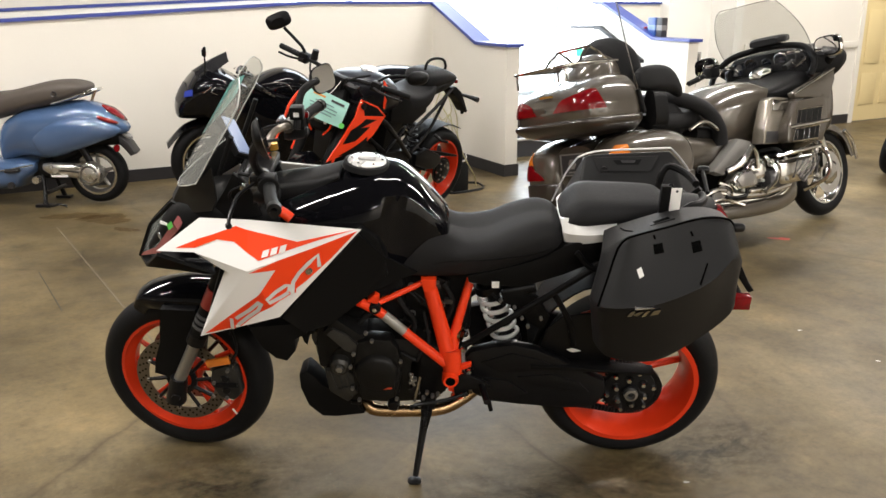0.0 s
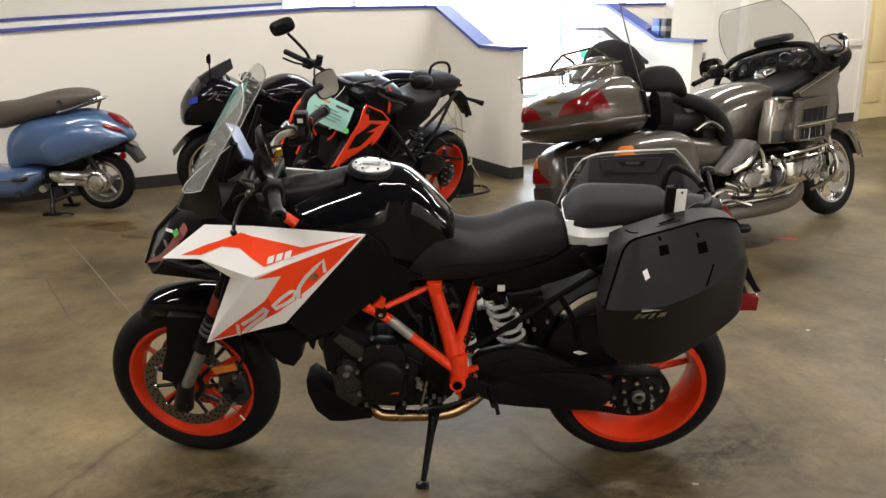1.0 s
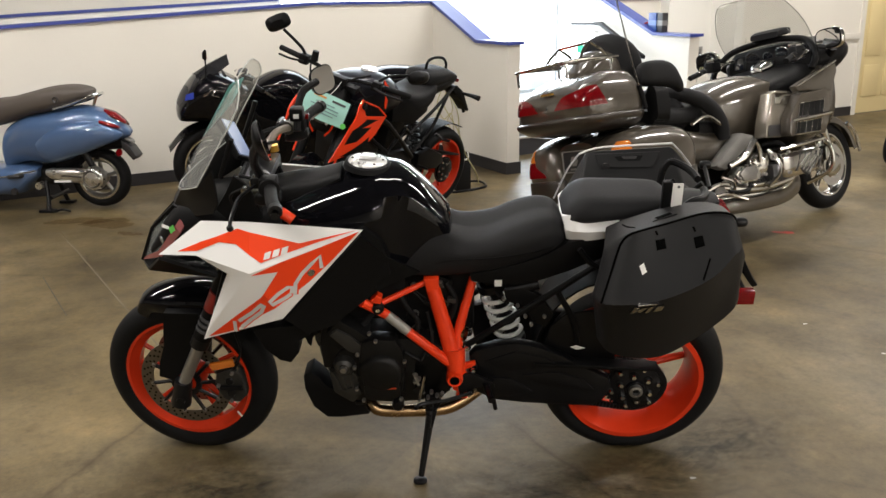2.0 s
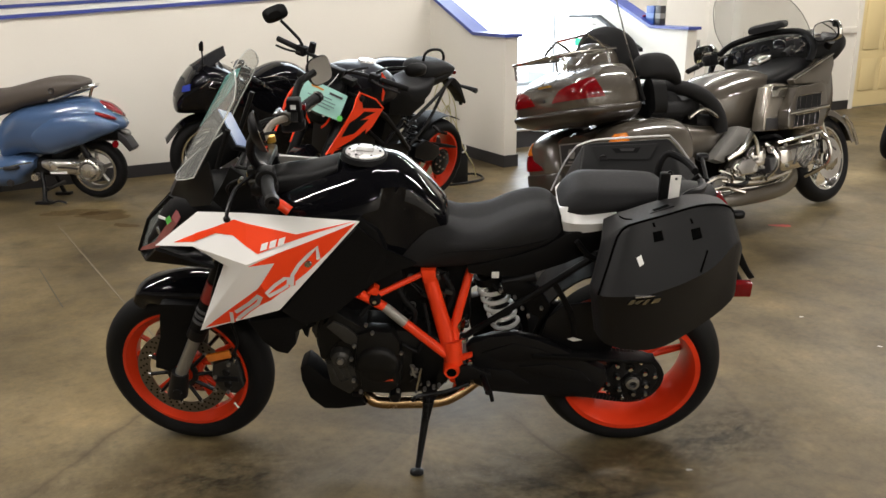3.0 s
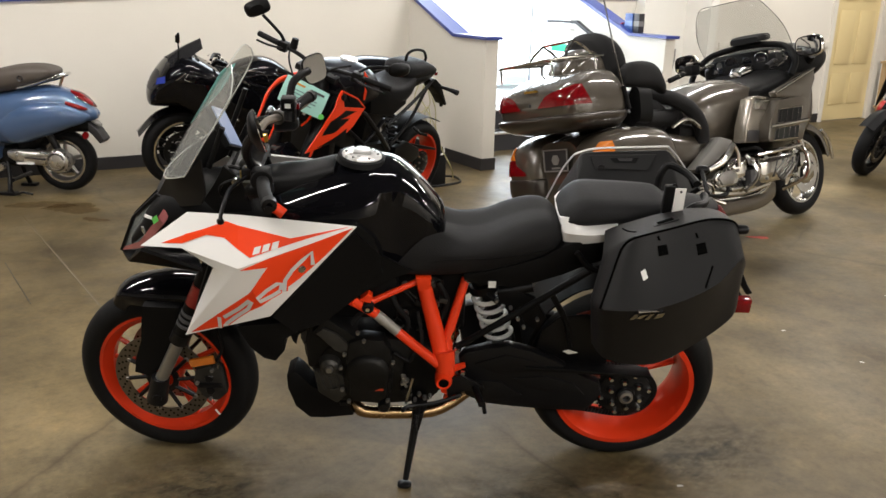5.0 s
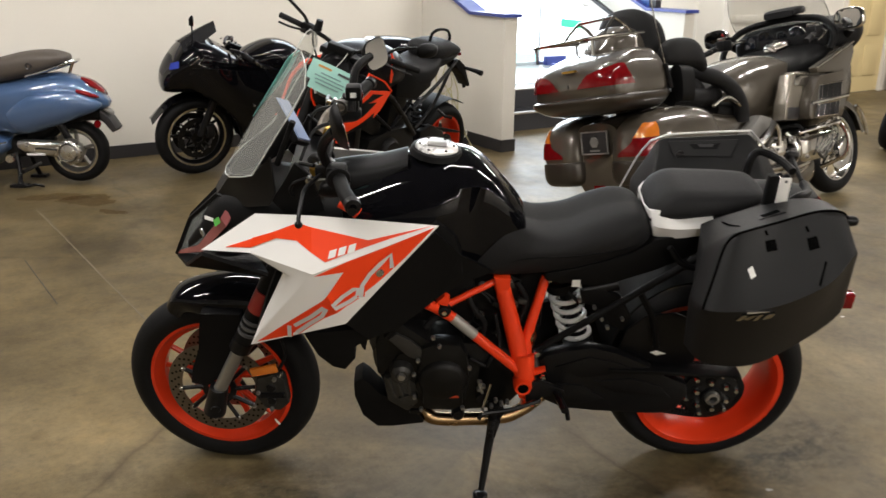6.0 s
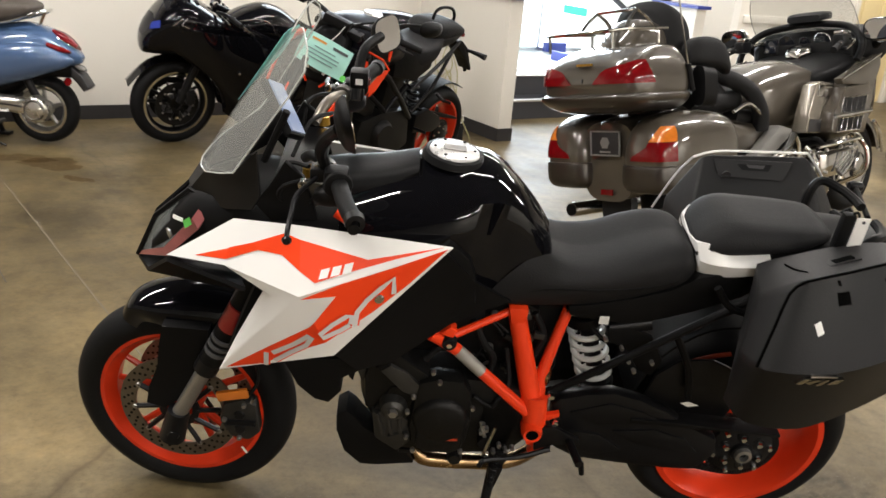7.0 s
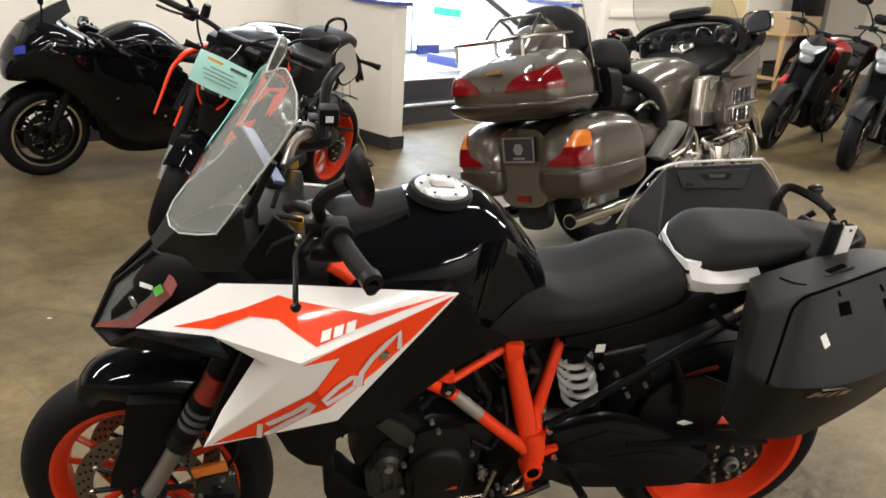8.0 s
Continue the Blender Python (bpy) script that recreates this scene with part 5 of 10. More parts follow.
        part("frame_lug", S(plate([(-0.112, 0.694), (-0.088, 0.716), (-0.072, 0.706), (-0.080, 0.680)], -0.148, -0.118, 0.004)), M_orange, fr)
        part("pivot_boss", S(lathe([(0.0155, -0.174), (0.0225, -0.176), (0.027, -0.166), (0.027, -0.125), (0.0155, -0.125)], n=28, centre=(0.146, 0, 0.412))), M_orange, fr)
        part("pivot_hole", S(lathe([(0, -0.1745), (0.0160, -0.1745), (0.0160, -0.165), (0, -0.165)], n=20, closed=False, centre=(0.146, 0, 0.412))), M_void, fr)
        part("frame_label", S(tube([F1, F2], 0.0161, n=16, steps=1, closed_ends=False)), M_framelabel, fr, "worn silver frame label")
        part("frame_bolt", S(bolt(-0.088, -0.152, 0.668, 0.0085, 0.008)), M_chrome, fr)
        part("bolt_collar", S(lathe([(0.009, -0.156), (0.016, -0.155), (0.019, -0.148), (0.019, -0.118), (0.009, -0.118)], n=18, centre=(-0.088, 0, 0.668))), M_rubber, fr)
        part("subframe_tube", S(tube([(0.185, -0.113, 0.508), (0.402, -0.112, 0.668), (0.576, -0.112, 0.799), (0.70, -0.10, 0.88)], 0.0105, n=10, steps=3)), M_matt, gt)
        part("subframe_tube", S(tube([(0.46, -0.110, 0.712), (0.515, -0.115, 0.610), (0.535, -0.115, 0.52)], 0.010, n=8, steps=3)), M_matt, gt)
        for x, y, z in ((0.214, -0.052, 0.716), (0.185, -0.126, 0.506), (0.205, -0.142, 0.432), (0.192, -0.152, 0.346), (0.116, -0.110, 0.328)):
            part("frame_bolt", S(bolt(x, y, z, 0.009, 0.010)), M_chrome, gt)
            part("bolt_collar", S(lathe([(0.010, y + 0.004), (0.014, y + 0.004), (0.014, y + 0.02), (0.010, y + 0.02)], n=14, centre=(x, 0, z))), M_matt, gt)

    # engine
    part("crankcase", plate([(-0.25, 0.34), (-0.20, 0.295), (-0.05, 0.285), (0.10, 0.30), (0.15, 0.36), (0.14, 0.50), (0.04, 0.54), (-0.10, 0.55), (-0.22, 0.50), (-0.265, 0.42)], -0.13, 0.07, 0.02), M_engine, gt)
    part("front_cylinder", plate([(-0.13, 0.50), (-0.19, 0.60), (-0.27, 0.585), (-0.285, 0.52), (-0.28, 0.42), (-0.18, 0.43)], -0.12, 0.06, 0.012), M_engine, gt)
    part("front_head_cover", box(-0.060, 0.060, -0.142, 0.08, -0.036, 0.036, 0.010), M_engine, gt).matrix_basis = pose(-0.190, 0, 0.560, 0, 38, 0)
    part("head_side_plate", plate([(-0.245, 0.572), (-0.222, 0.592), (-0.180, 0.568), (-0.136, 0.520), (-0.150, 0.492), (-0.190, 0.512)], -0.152, -0.135, 0.004), M_enginelight, gt)
    part("header_flange", plate([(-0.300, 0.565), (-0.276, 0.576), (-0.252, 0.560), (-0.262, 0.520), (-0.292, 0.490), (-0.302, 0.520)], -0.10, -0.03, 0.006), M_enginelight, gt)
    part("front_header", tube([(-0.245, -0.07, 0.565), (-0.272, -0.072, 0.51), (-0.272, -0.068, 0.44), (-0.245, -0.06, 0.36), (-0.19, -0.06, 0.27)], 0.020, n=14), M_alloydark, gt)
    part("heat_shield", plate([(-0.330, 0.548), (-0.296, 0.566), (-0.280, 0.560), (-0.305, 0.545), (-0.312, 0.508), (-0.322, 0.520)], -0.12, 0.02, 0.003), M_matt, gt)
    part("water_pump", lathe([(0, -0.160), (0.020, -0.160), (0.030, -0.152), (0.036, -0.13), (0.036, -0.10), (0, -0.10)], n=26, closed=False, centre=(-0.208, 0, 0.446)), M_enginelight, gt)
    part("pump_bolt", bolt(-0.208, -0.160, 0.448, 0.013, 0.010), M_alloy, gt)
    part("oil_pan", plate([(-0.262, 0.425), (-0.20, 0.435), (-0.165, 0.40), (-0.155, 0.33), (-0.190, 0.292), (-0.250, 0.335)], -0.138, 0.07, 0.010), M_enginelight, gt)
    for x0, z0, x1, z1 in ((-0.252, 0.425, -0.232, 0.352), (-0.226, 0.425, -0.206, 0.335), (-0.196, 0.42, -0.183, 0.32)):
        part("case_rib", plate([(x0, z0), (x0 + 0.009, z0), (x1 + 0.009, z1), (x1, z1)], -0.145, -0.130, 0.002), M_enginelight, gt)
    part("pan_step", plate([(-0.218, 0.352), (-0.165, 0.372), (-0.160, 0.340), (-0.195, 0.318)], -0.148, -0.132, 0.004), M_enginelight, gt)
    cover = part("alternator_cover", plate([(-0.168, 0.400), (-0.160, 0.470), (-0.150, 0.545), (-0.105, 0.560), (-0.040, 0.556), (-0.018, 0.520), (-0.010, 0.440), (-0.018, 0.350), (-0.045, 0.322), (-0.130, 0.318), (-0.155, 0.345)], -0.158, -0.10, 0.014), M_engine, gt, "dark cast engine cover")
    part("cover_dome", lathe([(0, -0.178), (0.054, -0.178), (0.064, -0.172), (0.072, -0.156), (0.074, -0.14), (0, -0.14)], n=40, closed=False, centre=(-0.088, 0, 0.432)), M_engine, cover)
    part("cover_flat", plate([(-0.145, 0.420), (-0.030, 0.425), (-0.028, 0.352), (-0.055, 0.335), (-0.125, 0.333), (-0.145, 0.355)], -0.176, -0.15, 0.006), M_engine, cover)
    part("cover_print", plate([(-0.098, 0.378), (-0.040, 0.381), (-0.041, 0.388), (-0.099, 0.385)], -0.1772, -0.1760), M_orangedim, cover, "small dim red printed line")
    for x, z in ((-0.160, 0.505), (-0.118, 0.586), (-0.012, 0.479), (-0.028, 0.330), (-0.150, 0.325), (-0.170, 0.370), (-0.100, 0.556), (-0.172, 0.455)):
        part("cover_bolt", bolt(x, -0.160, z, 0.0065, 0.008), M_alloy, gt)
    part("drain_plug", lathe([(0, -0.165), (0.016, -0.165), (0.020, -0.158), (0.020, -0.12), (0, -0.12)], n=8, closed=False, centre=(-0.040, 0, 0.300)), M_satin, gt)
    part("sprocket_cover", plate([(0.005, 0.36), (0.010, 0.46), (0.05, 0.50), (0.10, 0.49), (0.125, 0.42), (0.10, 0.33), (0.04, 0.315)], -0.130, -0.09, 0.010), M_engine, gt)
    part("gear_sensor", tube([(0.030, -0.130, 0.365), (0.030, -0.165, 0.365)], 0.017, n=14, steps=1), M_satin, gt)
    part("linkage_rod", tube([(0.016, -0.150, 0.425), (0.028, -0.156, 0.385), (0.045, -0.150, 0.345)], 0.005, n=8), M_alloy, gt)
    for x, z in ((0.022, 0.418), (0.032, 0.405), (0.018, 0.395), (0.070, 0.352), (0.088, 0.338), (0.058, 0.330), (0.105, 0.345), (0.045, 0.300)):
        part("linkage_bolt", bolt(x, -0.150, z, 0.0065, 0.012), M_alloy, gt)
    part("clutch_line", tube([(-0.012, -0.14, 0.50), (0.035, -0.14, 0.47), (0.05, -0.14, 0.495), (0.075, -0.12, 0.53), (0.06, -0.09, 0.62)], 0.006, n=8), M_rubber, gt)
    part("rear_cylinder", plate([(-0.07, 0.52), (-0.06, 0.70), (0.03, 0.75), (0.14, 0.70), (0.13, 0.50)], -0.065, 0.05, 0.012), M_engine, gt)
    part("rear_head", box(-0.055, 0.13, -0.075, 0.06, 0.60, 0.69, 0.012), M_engine, gt)
    part("air_box", box(-0.24, 0.10, -0.085, 0.085, 0.68, 0.86, 0.03), M_matt, gt)
    part("rear_tray", box(0.08, 0.21, -0.05, 0.05, 0.50, 0.77, 0.02), M_matt, gt)
    rng = random.Random(7)
    for k in range(26):
        x, z = rng.uniform(-0.045, 0.185), rng.uniform(0.52, 0.71)
        y = -0.080 + 0.03 * rng.random()
        kind = k % 4
        if kind == 0:
            part("wire", tube([(x - 0.05, y + 0.02, z + 0.03), (x, y, z), (x + 0.03, y, z - 0.03), (x + 0.05, y + 0.02, z + 0.01)], 0.0035, n=6), M_rubber, gt)
        elif kind == 1:
            part("connector", box(-0.013, 0.013, -0.008, 0.008, -0.008, 0.008, 0.002), M_enginelight if k % 3 else M_satin, gt).matrix_basis = pose(x, y, z, 0, rng.uniform(-60, 60), 0)
        elif kind == 2:
            part("engine_bolt", bolt(x, y, z, 0.006, 0.012), M_alloy, gt)
        else:
            part("hose_clip", lathe([(0.010, y - 0.006), (0.012, y - 0.006), (0.012, y + 0.006), (0.010, y + 0.006)], n=14, centre=(x, 0, z)), M_alloy, gt)
    for p in (((-0.03, -0.09, 0.70), (0.0, -0.10, 0.64), (0.03, -0.095, 0.59), (0.02, -0.10, 0.53)), ((0.12, -0.06, 0.71), (0.15, -0.07, 0.65), (0.13, -0.075, 0.58)), ((-0.14, -0.13, 0.60), (-0.10, -0.12, 0.635), (-0.05, -0.11, 0.60), (-0.02, -0.10, 0.55))):
        part("hose", tube(p, 0.009, n=10), M_rubber, gt)
    part("fuel_rail", tube([(0.085, -0.07, 0.612), (0.10, -0.075, 0.60), (0.12, -0.07, 0.604)], 0.007, n=8), M_chrome, gt)
    part("exhaust_clamp", lathe([(0.020, -0.012), (0.026, -0.012), (0.026, 0.012), (0.020, 0.012)], n=18, turn=pose(0, 0, 0, 0, 0, 70), centre=(0.170, -0.085, 0.535)), M_bronze, gt)
    part("belly_pan", plate([(-0.351, 0.382), (-0.325, 0.401), (-0.303, 0.380), (-0.276, 0.343), (-0.195, 0.296), (-0.160, 0.262), (-0.140, 0.226), (-0.236, 0.212), (-0.284, 0.212), (-0.328, 0.258), (-0.350, 0.331)], -0.112, -0.030, 0.006), M_matt, gt, "black belly pan")
    part("pan_mount", box(-0.185, -0.150, -0.118, -0.105, 0.268, 0.282, 0.003), M_satin, gt)
    part("exhaust_header", tube([(-0.20, 0.02, 0.30), (-0.165, -0.05, 0.262), (-0.131, -0.085, 0.240), (-0.100, -0.092, 0.226), (-0.007, -0.092, 0.225), (0.107, -0.088, 0.230), (0.184, -0.06, 0.253), (0.28, 0.0, 0.30), (0.40, 0.06, 0.36)], 0.0210, n=16), M_bronze, gt, "heat tinted exhaust pipe")
    part("exhaust_box", loft([(0.16, 0, 0.30, 0.08, 0.04, 0.04, 3), (0.26, 0, 0.315, 0.10, 0.055, 0.045, 3), (0.40, 0, 0.33, 0.09, 0.05, 0.05, 3)]), M_alloy, gt)
    part("silencer", loft([(0.36, 0.16, 0.46, 0.035, 0.035, 0.035, 2), (0.45, 0.17, 0.53, 0.05, 0.06, 0.06, 2.4), (0.70, 0.19, 0.64, 0.055, 0.065, 0.065, 2.4), (0.86, 0.20, 0.71, 0.05, 0.055, 0.055, 2.2)]), M_alloy, gt, "brushed steel silencer")
    # swingarm, shock, inner fender
    arm = [(0.19, 0.47), (0.211, 0.492), (0.274, 0.512), (0.345, 0.522), (0.418, 0.503), (0.491, 0.470), (0.586, 0.412), (0.645, 0.385), (0.655, 0.340), (0.631, 0.294), (0.605, 0.270), (0.521, 0.270), (0.446, 0.275), (0.371, 0.281), (0.277, 0.293), (0.215, 0.325)]
    part("swingarm", plate(arm, -0.124, -0.082, 0.016), M_satin, gt, "black cast swingarm")
    part("swingarm", mirrored(plate(arm[:6] + [(0.63, 0.440), (0.76, 0.372), (0.80, 0.320), (0.76, 0.272), (0.62, 0.285)] + arm[12:], -0.124, -0.082, 0.014)), M_satin, gt)
    for pts in ([(0.24, 0.455), (0.34, 0.492), (0.43, 0.470), (0.50, 0.43), (0.40, 0.425), (0.32, 0.415)], [(0.36, 0.400), (0.47, 0.412), (0.56, 0.385), (0.60, 0.340), (0.50, 0.350), (0.42, 0.365)], [(0.25, 0.395), (0.33, 0.385), (0.40, 0.335), (0.32, 0.312), (0.25, 0.335)]):
        part("swingarm_panel", plate(pts, -0.1295, -0.120, 0.005), M_satin, gt)
    part("chain_guard", plate([(0.40, 0.452), (0.52, 0.446), (0.66, 0.436), (0.80, 0.425), (0.80, 0.416), (0.66, 0.424), (0.52, 0.432), (0.40, 0.438)], -0.135, -0.085, 0.003), M_matt, gt)
    part("arm_tag", plate([(0.510, 0.520), (0.528, 0.526), (0.556, 0.516), (0.530, 0.510)], -0.142, -0.140), M_label, gt)
    part("red_hose", tube([(0.53, -0.05, 0.575), (0.585, -0.055, 0.605), (0.64, -0.05, 0.615)], 0.006, n=8), M_orangedim, gt, "dim red hose behind the pannier")
    part("wheel_hugger", plate([(0.43, 0.47), (0.45, 0.56), (0.50, 0.61), (0.585, 0.62), (0.66, 0.585), (0.68, 0.50), (0.66, 0.43), (0.56, 0.41)], -0.088, -0.078, 0.004), M_satin, gt)
    part("inner_fender", skin([[(0.40, y, 0.46), (0.45, y, 0.60), (0.56, y, 0.70), (0.70, y, 0.72)] for y in (-0.10, 0.0, 0.10)], 0.006), M_matt, gt)
    part("shock_body", tube([(0.252, 0.0, 0.705), (0.345, 0.0, 0.425)], 0.022, n=16, steps=1), M_satin, gt)
    part("shock_spring", helix((0.272, 0.0, 0.628), (0.330, 0.0, 0.452), 0.043, 0.0078, 5.4), M_spring, gt, "white coil spring")
    part("spring_collar", tube([(0.264, 0.0, 0.662), (0.271, 0.0, 0.636)], 0.050, n=24, steps=1), M_satin, gt)
    part("spring_seat", tube([(0.332, 0.0, 0.446), (0.338, 0.0, 0.428)], 0.048, n=24, steps=1), M_satin, gt)
    part("shock_top", tube([(0.235, 0.0, 0.735), (0.262, 0.0, 0.665)], 0.036, n=16, steps=1), M_satin, gt)
    part("shock_reservoir", tube([(0.31, -0.06, 0.68), (0.41, -0.06, 0.705)], 0.020, n=14, steps=1), M_satin, gt)
    part("shock_hose", tube([(0.275, -0.04, 0.66), (0.31, -0.07, 0.645), (0.335, -0.07, 0.68)], 0.006, n=8), M_rubber, gt)
    part("white_sticker", box(0.271, 0.294, -0.096, -0.094, 0.716, 0.738), M_label, gt)
    for x, z in ((0.30, 0.665), (0.345, 0.64), (0.37, 0.60), (0.39, 0.57), (0.43, 0.60)):
        part("bracket_bolt", bolt(x, -0.085, z, 0.006, 0.010), M_alloy, gt)
    part("rear_bracket", plate([(0.30, 0.69), (0.36, 0.70), (0.42, 0.67), (0.46, 0.60), (0.44, 0.55), (0.40, 0.57), (0.36, 0.63), (0.31, 0.65)], -0.080, -0.060, 0.006), M_matt, gt)
    # footrests, shifter, stand
    part("footrest", tube([(0.245, -0.15, 0.385), (0.262, -0.235, 0.382)], 0.011, n=10, steps=1), M_satin, gt)
    part("footrest_plate", plate([(0.15, 0.42), (0.20, 0.43), (0.27, 0.395), (0.275, 0.375), (0.21, 0.37), (0.16, 0.345)], -0.160, -0.148, 0.004), M_satin, gt)
    part("peg_feeler", tube([(0.268, -0.225, 0.38), (0.275, -0.23, 0.345)], 0.007, n=8, steps=1), M_matt, gt)
    part("shift_lever", tube([(0.20, -0.165, 0.36), (0.12, -0.175, 0.335), (0.04, -0.178, 0.322), (0.02, -0.20, 0.322)], 0.007, n=8), M_satin, gt)
    part("shift_rod", tube([(0.03, -0.172, 0.33), (0.05, -0.172, 0.43)], 0.005, n=8, steps=1), M_steel, gt)
    part("stand_bracket", plate([(0.045, 0.33), (0.095, 0.335), (0.10, 0.30), (0.085, 0.27), (0.055, 0.275)], -0.155, -0.12, 0.006), M_satin, gt)
    st = part("side_stand", tube([(0.072, -0.135, 0.310), (0.055, -0.178, 0.200), (0.033, -0.243, 0.075)], 0.0165, n=10, steps=3, r2=0.0095), M_satin, gt, "black side stand")
    part("stand_web", plate([(0.050, 0.29), (0.088, 0.29), (0.068, 0.20), (0.056, 0.18)], -0.175, -0.155, 0.004), M_satin, st)
    foot = part("stand_foot", loft([(-0.022, 0, 0, 0.010, 0.006, 0.006, 2), (-0.012, 0, 0, 0.020, 0.009, 0.009, 2.4), (0.012, 0, 0, 0.020, 0.009, 0.009, 2.4), (0.022, 0, 0, 0.010, 0.006, 0.006, 2)], n=16), M_satin, st)
    foot.matrix_basis = pose(0.030, -0.250, 0.062, -12.5)
    part("stand_spring", helix((0.068, -0.165, 0.32), (0.058, -0.180, 0.23), 0.008, 0.002, 12, 5), M_satin, st)

    # handlebar, levers, mirrors
    part("steering_head", box(-0.50, -0.40, -0.12, 0.12, 1.035, 1.065, 0.010), M_satin, gt)
    for s in (-1, 1):
        part("bar_tube", tube([(-0.440, s * 0.06, 1.085), (-0.415, s * 0.12, 1.120), (-0.365, s * 0.19, 1.118), (-0.330, s * 0.30, 1.110), (-0.312, s * 0.385, 1.106)], 0.0115, n=12), M_barbronze if s > 0 else M_satin, gt)
        part("grip", tube([(-0.352, s * 0.235, 1.115), (-0.335, s * 0.305, 1.116), (-0.317, s * 0.358, 1.116)], 0.0175, n=18, steps=3), M_rubber, gt, "ribbed black rubber grip")
        part("bar_end", lathe([(0.009, -0.012), (0.019, -0.010), (0.020, 0.010), (0.009, 0.012)], n=18, turn=pose(0, 0, 0, 0, 0, -12 * s), centre=(-0.312, s * 0.371, 1.116)), M_satin, gt)
        part("switch_housing", box(-0.385, -0.335, s * 0.21 - 0.022, s * 0.21 + 0.022, 1.092, 1.142, 0.010), M_matt, gt)
        part("lever", tube([(-0.400, s * 0.20, 1.112), (-0.432, s * 0.26, 1.103), (-0.436, s * 0.32, 1.093), (-0.438, s * 0.355, 1.080), (-0.438, s * 0.368, 1.068)], 0.0052, n=10), M_satin, gt)
        part("lever_ball", lathe([(0, -0.009), (0.007, -0.006), (0.010, 0), (0.007, 0.006), (0, 0.009)], n=12, closed=False, centre=(-0.438, s * 0.370, 1.064)), M_satin, gt)
        part("lever_perch", box(-0.415, -0.36, s * 0.185 - 0.018, s * 0.185 + 0.018, 1.100, 1.132, 0.006), M_satin, gt)
        part("grip_flange", lathe([(0.012, -0.005), (0.028, -0.005), (0.030, 0.0), (0.028, 0.005), (0.012, 0.005)], n=24, turn=pose(0, 0, 0, 0, 0, -12 * s), centre=(-0.355, s * 0.232, 1.115)), M_rubber, gt)
        part("switch_pod", loft([(-0.405, s * 0.205, 1.072, 0.016, 0.012, 0.012, 3), (-0.385, s * 0.208, 1.078, 0.024, 0.020, 0.020, 3.4), (-0.345, s * 0.212, 1.082, 0.022, 0.020, 0.020, 3.4), (-0.330, s * 0.212, 1.084, 0.014, 0.012, 0.012, 3)], n=18), M_matt, gt)
        part("switch_button", box(-0.362, -0.348, s * 0.205 - 0.006, s * 0.205 + 0.006, 1.100, 1.107, 0.002), M_alloydark, gt)
        part("clamp_ring", lathe([(0.014, -0.010), (0.022, -0.010), (0.022, 0.010), (0.014, 0.010)], n=20, turn=pose(0, 0, 0, 0, 0, -12 * s), centre=(-0.385, s * 0.170, 1.118)), M_alloydark, gt)
        for k in range(3):
            part("clamp_bolt", bolt(-0.402 + 0.018 * k, s * 0.187, 1.134, 0.005, 0.008, side=s), M_steel, gt)
        part("lever_adjuster", lathe([(0, -0.008), (0.010, -0.008), (0.010, 0.008), (0, 0.008)], n=14, closed=False, centre=(-0.425, s * 0.225, 1.108)), M_steel, gt)
        part("cable_loop", tube([(-0.425, s * 0.19, 1.100), (-0.470, s * 0.20, 1.085), (-0.480, s * 0.17, 1.040), (-0.450, s * 0.13, 1.010), (-0.42, s * 0.10, 0.99)], 0.0045, n=6), M_rubber, gt)
    part("clamp_plate", plate([(-0.485, 1.02), (-0.475, 1.068), (-0.395, 1.075), (-0.375, 1.045), (-0.41, 1.01)], -0.155, -0.125, 0.008), M_alloydark, gt)
    part("trim_tab", tube([(-0.362, -0.154, 1.012), (-0.34, -0.158, 1.000), (-0.316, -0.162, 0.982)], 0.016, n=12, steps=3), M_orange, gt, "orange trim sleeve")
    part("fluid_reservoir", box(-0.366, -0.322, 0.108, 0.150, 1.158, 1.200, 0.008), M_matt, gt)
    part("reservoir_window", box(-0.352, -0.335, 0.1065, 0.108, 1.170, 1.184), M_label, gt)
    part("kill_switch", box(-0.335, -0.322, 0.195, 0.215, 1.135, 1.150, 0.003), M_redlens, gt)
    part("gold_cap", lathe([(0, 0.010), (0.015, 0.010), (0.017, -0.010), (0, -0.010)], n=16, closed=False, turn=pose(0, 0, 0, 90), centre=(-0.425, -0.105, 1.075)), M_gold, gt, "gold anodised fork cap")
    part("gold_cap", lathe([(0, 0.010), (0.015, 0.010), (0.017, -0.010), (0, -0.010)], n=16, closed=False, turn=pose(0, 0, 0, 90), centre=(-0.425, 0.105, 1.075)), M_gold, gt, "gold anodised fork cap")
    face, rise = Vector((0.955, 0.21, 0.205)).normalized(), Vector((0.36, -0.72, -0.60))
    rise = (rise - face * rise.dot(face)).normalized()
    left_turn = Matrix((face, rise.cross(face), rise)).transposed().to_4x4()
    for s, head, stem, turn in ((-1, Vector((-0.334, -0.330, 1.292)), [(-0.385, -0.185, 1.13), (-0.392, -0.215, 1.18), (-0.375, -0.27, 1.235), (-0.350, -0.315, 1.275)], left_turn), (1, Vector((-0.292, 0.335, 1.222)), [(-0.352, 0.145, 1.115), (-0.350, 0.175, 1.165), (-0.340, 0.225, 1.215), (-0.305, 0.305, 1.225)], pose(0, 0, 0, 0, -15, -30))):
        part("mirror_stem", tube(stem, 0.0125, n=10), M_matt, gt)
        mh = part("mirror", loft([(-0.022, 0, 0, 0.02, 0.018, 0.018, 2.2), (-0.012, 0, 0, 0.050, 0.036, 0.036, 3.0), (0.004, 0, 0, 0.058, 0.046, 0.046, 3.4)], n=28), M_matt, gt)
        mh.matrix_basis = Matrix.Translation(head) @ turn
